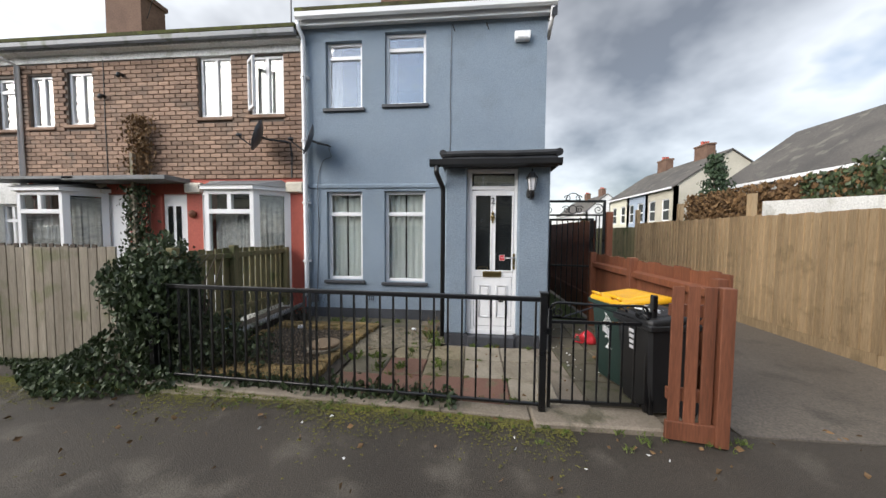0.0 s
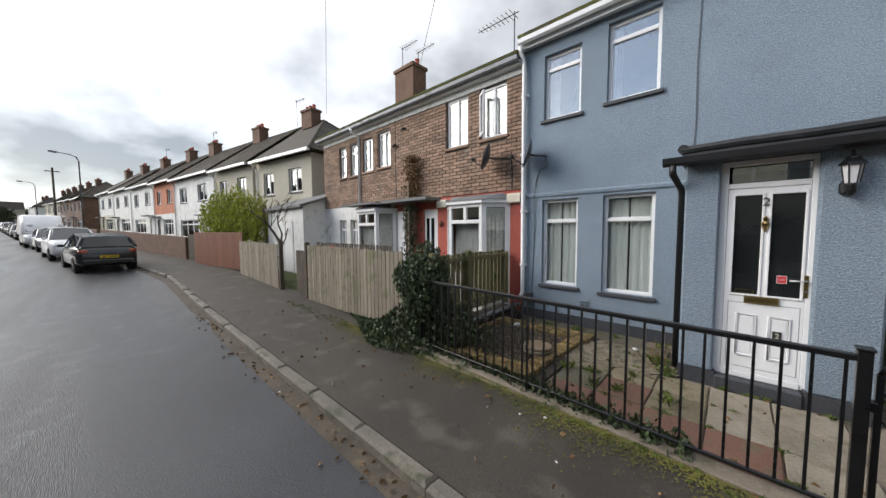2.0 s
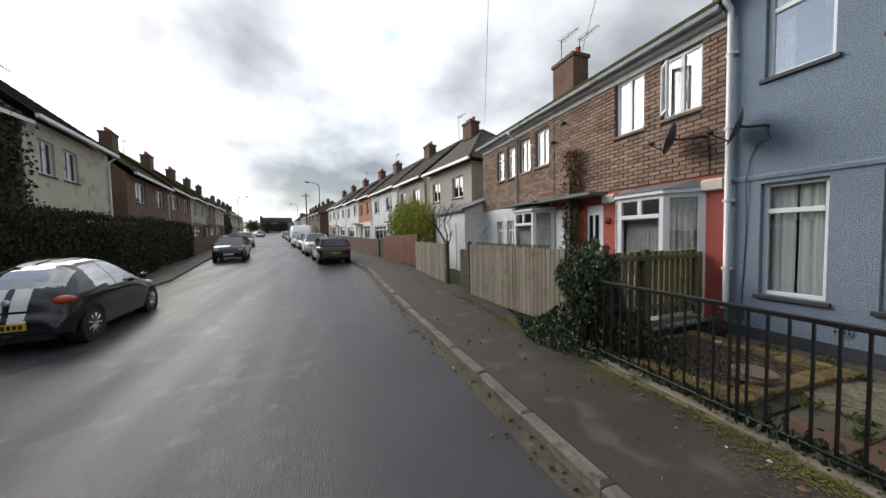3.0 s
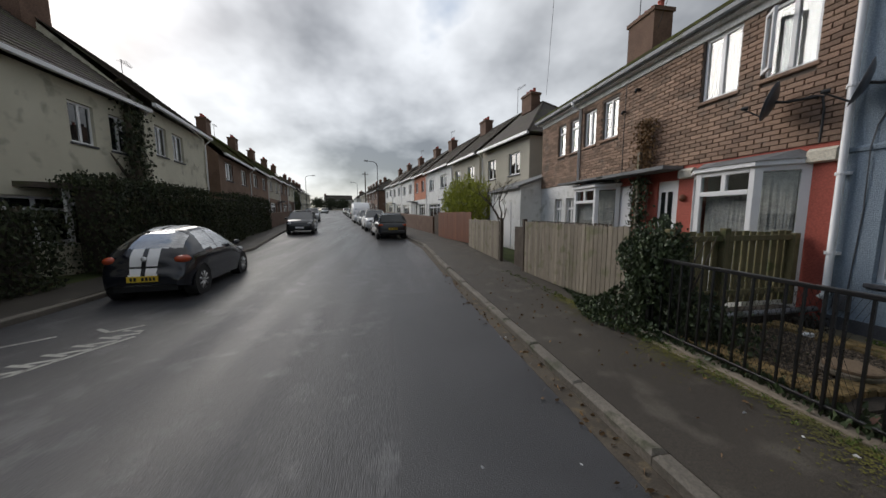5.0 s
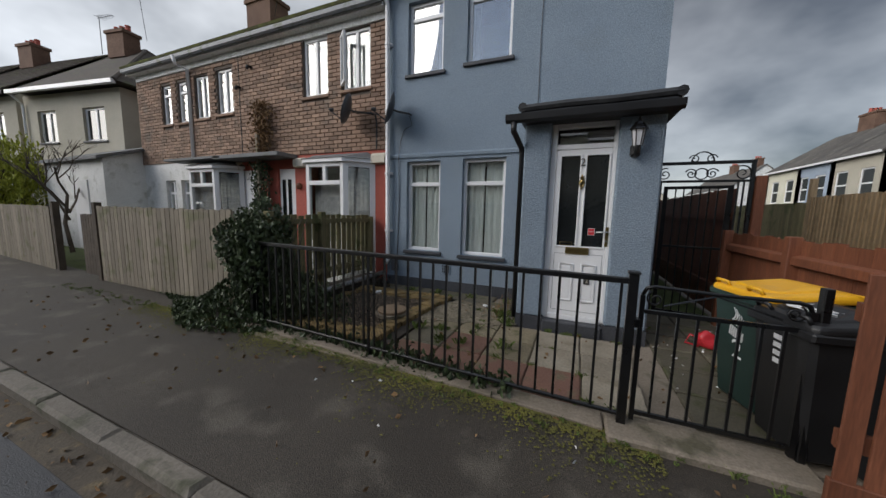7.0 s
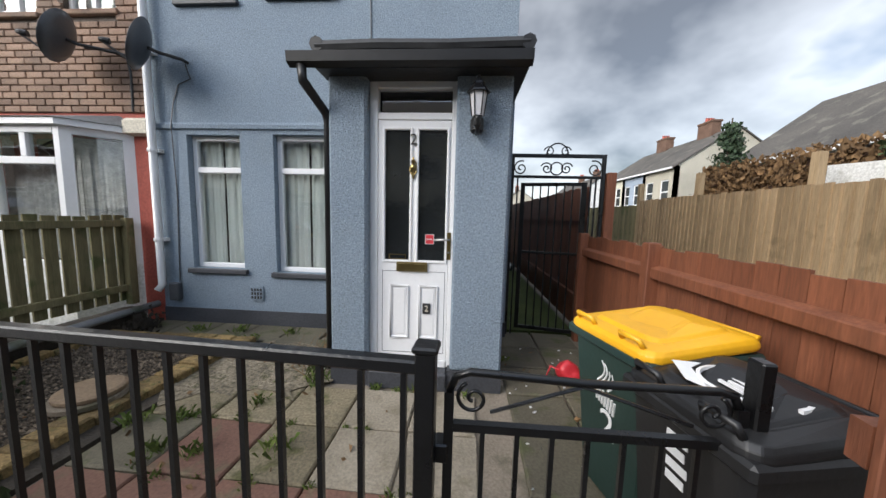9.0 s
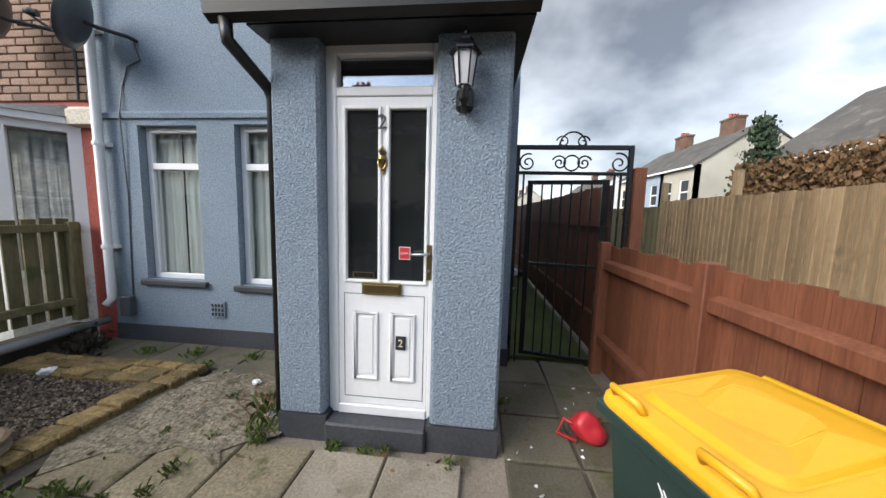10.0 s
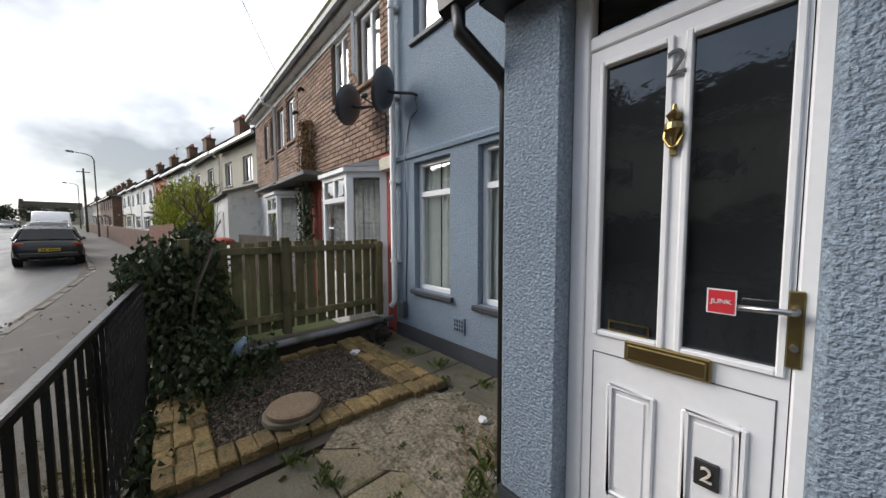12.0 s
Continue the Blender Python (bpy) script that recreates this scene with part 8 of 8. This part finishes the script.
# litter
def crumple(name, at_, r, material, label, seed, cat="litter", group=""):
    bm = B(); bmesh.ops.create_icosphere(bm, subdivisions=2, radius=1)
    for v in bm.verts:
        k = 0.75 + 0.5 * noise.noise(v.co * 2.1 + Vector((seed, 0, 0))); v.co = Vector((at_[0] + v.co.x * r * k * 1.2, at_[1] + v.co.y * r * k, at_[2] + max(0, (v.co.z + 0.6)) * r * 0.6 * k))
    return single(name, bm, material, label, cat, group=group)


crumple("paper_scrap", (-2.72, 0.22, 0.06), 0.07, "white_plastic", "crumpled white paper on the gravel", 1, group="litter in the garden")
crumple("paper_scrap", (-0.6, 0.03, 0.03), 0.05, "white_plastic", "white scrap beside the porch", 2, group="litter in the garden")
crumple("paper_scrap", (-0.95, 0.35, 0.05), 0.04, "white_plastic", "small white scrap on the concrete", 3, group="litter in the garden")
bt = thing("plastic_bottle", (-3.1, -0.88, 0.2), "pale blue plastic bottle lying in the ivy", "bottle")
bm = B(); lathe(bm, [(0.045, 0), (0.06, 0.02), (0.06, 0.13), (0.03, 0.19), (0.02, 0.2), (0.02, 0.225)], (-3.12, -0.86, 0.2), 14, (0.25, 0.35, 0.9)); part("body", bm, "blue_plastic", bt, smooth=True)
pts = [(G1.uniform(-9, 3), -1.7 - abs(G1.normal()) * 0.5, 0.006) for _ in range(90)] + [(G1.uniform(-12, 4), KERB_Y - 0.16 - abs(G1.normal()) * 0.12, ROAD_Z + 0.025) for _ in range(260)] + [(G1.uniform(-9, 3), G1.uniform(-3.0, -1.8), 0.004) for _ in range(60)] + [(G1.uniform(-3.2, 2.0), G1.uniform(-1.5, 0.7), 0.04) for _ in range(120)]
ob = leaves("fallen_leaves", pts, 0.045, "leaf_dry", None, 91, flat=0.85, label="scattered dead leaves on the ground"); tagged(ob, category="leaves")
pts = [(G1.uniform(-4, 1.5), KERB_Y - 0.2 - abs(G1.normal()) * 0.35, ROAD_Z + 0.03) for _ in range(9)] + [(G1.uniform(-2, 2), G1.uniform(-2.6, -1.75), 0.01) for _ in range(9)] + [(G1.uniform(1.0, 2.0), G1.uniform(-1.2, 1.0), 0.036) for _ in range(30)]
ob = leaves("scraps", pts, 0.03, "white_plastic", None, 92, flat=0.92, label="small pale scraps of litter"); tagged(ob, category="litter")
# twigs behind the fallen-in corner by the downpipe
pts = [(-3.05 + G1.normal() * 0.1, 0.66 + G1.normal() * 0.07, 0.05 + abs(G1.normal()) * 0.07) for _ in range(350)]
ob = leaves("corner_rubbish", pts, 0.06, "soil", None, 93, label="dark rubbish in the corner by the downpipe"); tagged(ob, category="rubbish")

# ---- bricks of the terrace ----
BK = [bevel_box_mesh("brick", 0.212, 0.068, 0.028, 0.006, "brick", s) for s in range(5)]
BH = [bevel_box_mesh("brick", 0.1, 0.068, 0.028, 0.006, "brick", 9)]
for me in BK + BH:
    me.transform(Matrix.Rotation(radians(90), 4, "X"))
spots = []
z, r_ = 2.59, 0
while z < 4.77:
    x = T_L + 0.11 - (0.11 if r_ % 2 else 0)
    while x < T_R:
        a, b = max(x - 0.106, T_L), min(x + 0.106, T_R - 0.005)
        for q in TWIN:
            if q[2] - 0.07 < z + 0.03 and z - 0.03 < q[3] + 0.01:
                if a < q[1] + 0.005 and b > q[0] - 0.005:
                    if a < q[0] - 0.06:
                        b = q[0] - 0.01
                    elif b > q[1] + 0.06:
                        a = q[1] + 0.01
                    else:
                        b = a
        if b - a > 0.04:
            spots.append(((a + b) / 2, z, b - a))
        x += 0.224
    z += 0.079; r_ += 1
spots.sort(key=lambda s: -s[0])
o_ = ORIGIN[terrace.name]
rest = B()
for i, (x, z, w_) in enumerate(spots):
    if i < 300:
        ob = new("brick", BK[i % 5]); ob.parent = terrace
        ob.location = (x - o_.x, BY + 0.002 - o_.y - random.uniform(0, 0.005), z - o_.z); ob.scale = (w_ / 0.212, 1, 1)
verts, faces = [], []
for x, z, w_ in spots[300:]:
    i = len(verts); d = 0.024 + random.uniform(0, 0.006)
    for yy, e in ((BY + 0.002, 0.0), (BY - d + 0.004, 0.0), (BY - d, 0.006)):
        verts += [(x - w_ / 2 + e - o_.x, yy - o_.y, z - 0.034 + e - o_.z), (x + w_ / 2 - e - o_.x, yy - o_.y, z - 0.034 + e - o_.z), (x + w_ / 2 - e - o_.x, yy - o_.y, z + 0.034 - e - o_.z), (x - w_ / 2 + e - o_.x, yy - o_.y, z + 0.034 - e - o_.z)]
    for s in (0, 4):
        for k in range(4):
            faces.append((i + s + k, i + s + (k + 1) % 4, i + s + 4 + (k + 1) % 4, i + s + 4 + k))
    faces.append((i + 8, i + 9, i + 10, i + 11))
rest.free()
me = bpy.data.meshes.new("brickwork"); me.from_pydata(verts, [], faces); me.materials.append(M["brick"]); ob = new("brickwork", me); ob.parent = terrace; tagged(ob, "brown brickwork", kind="stuff")
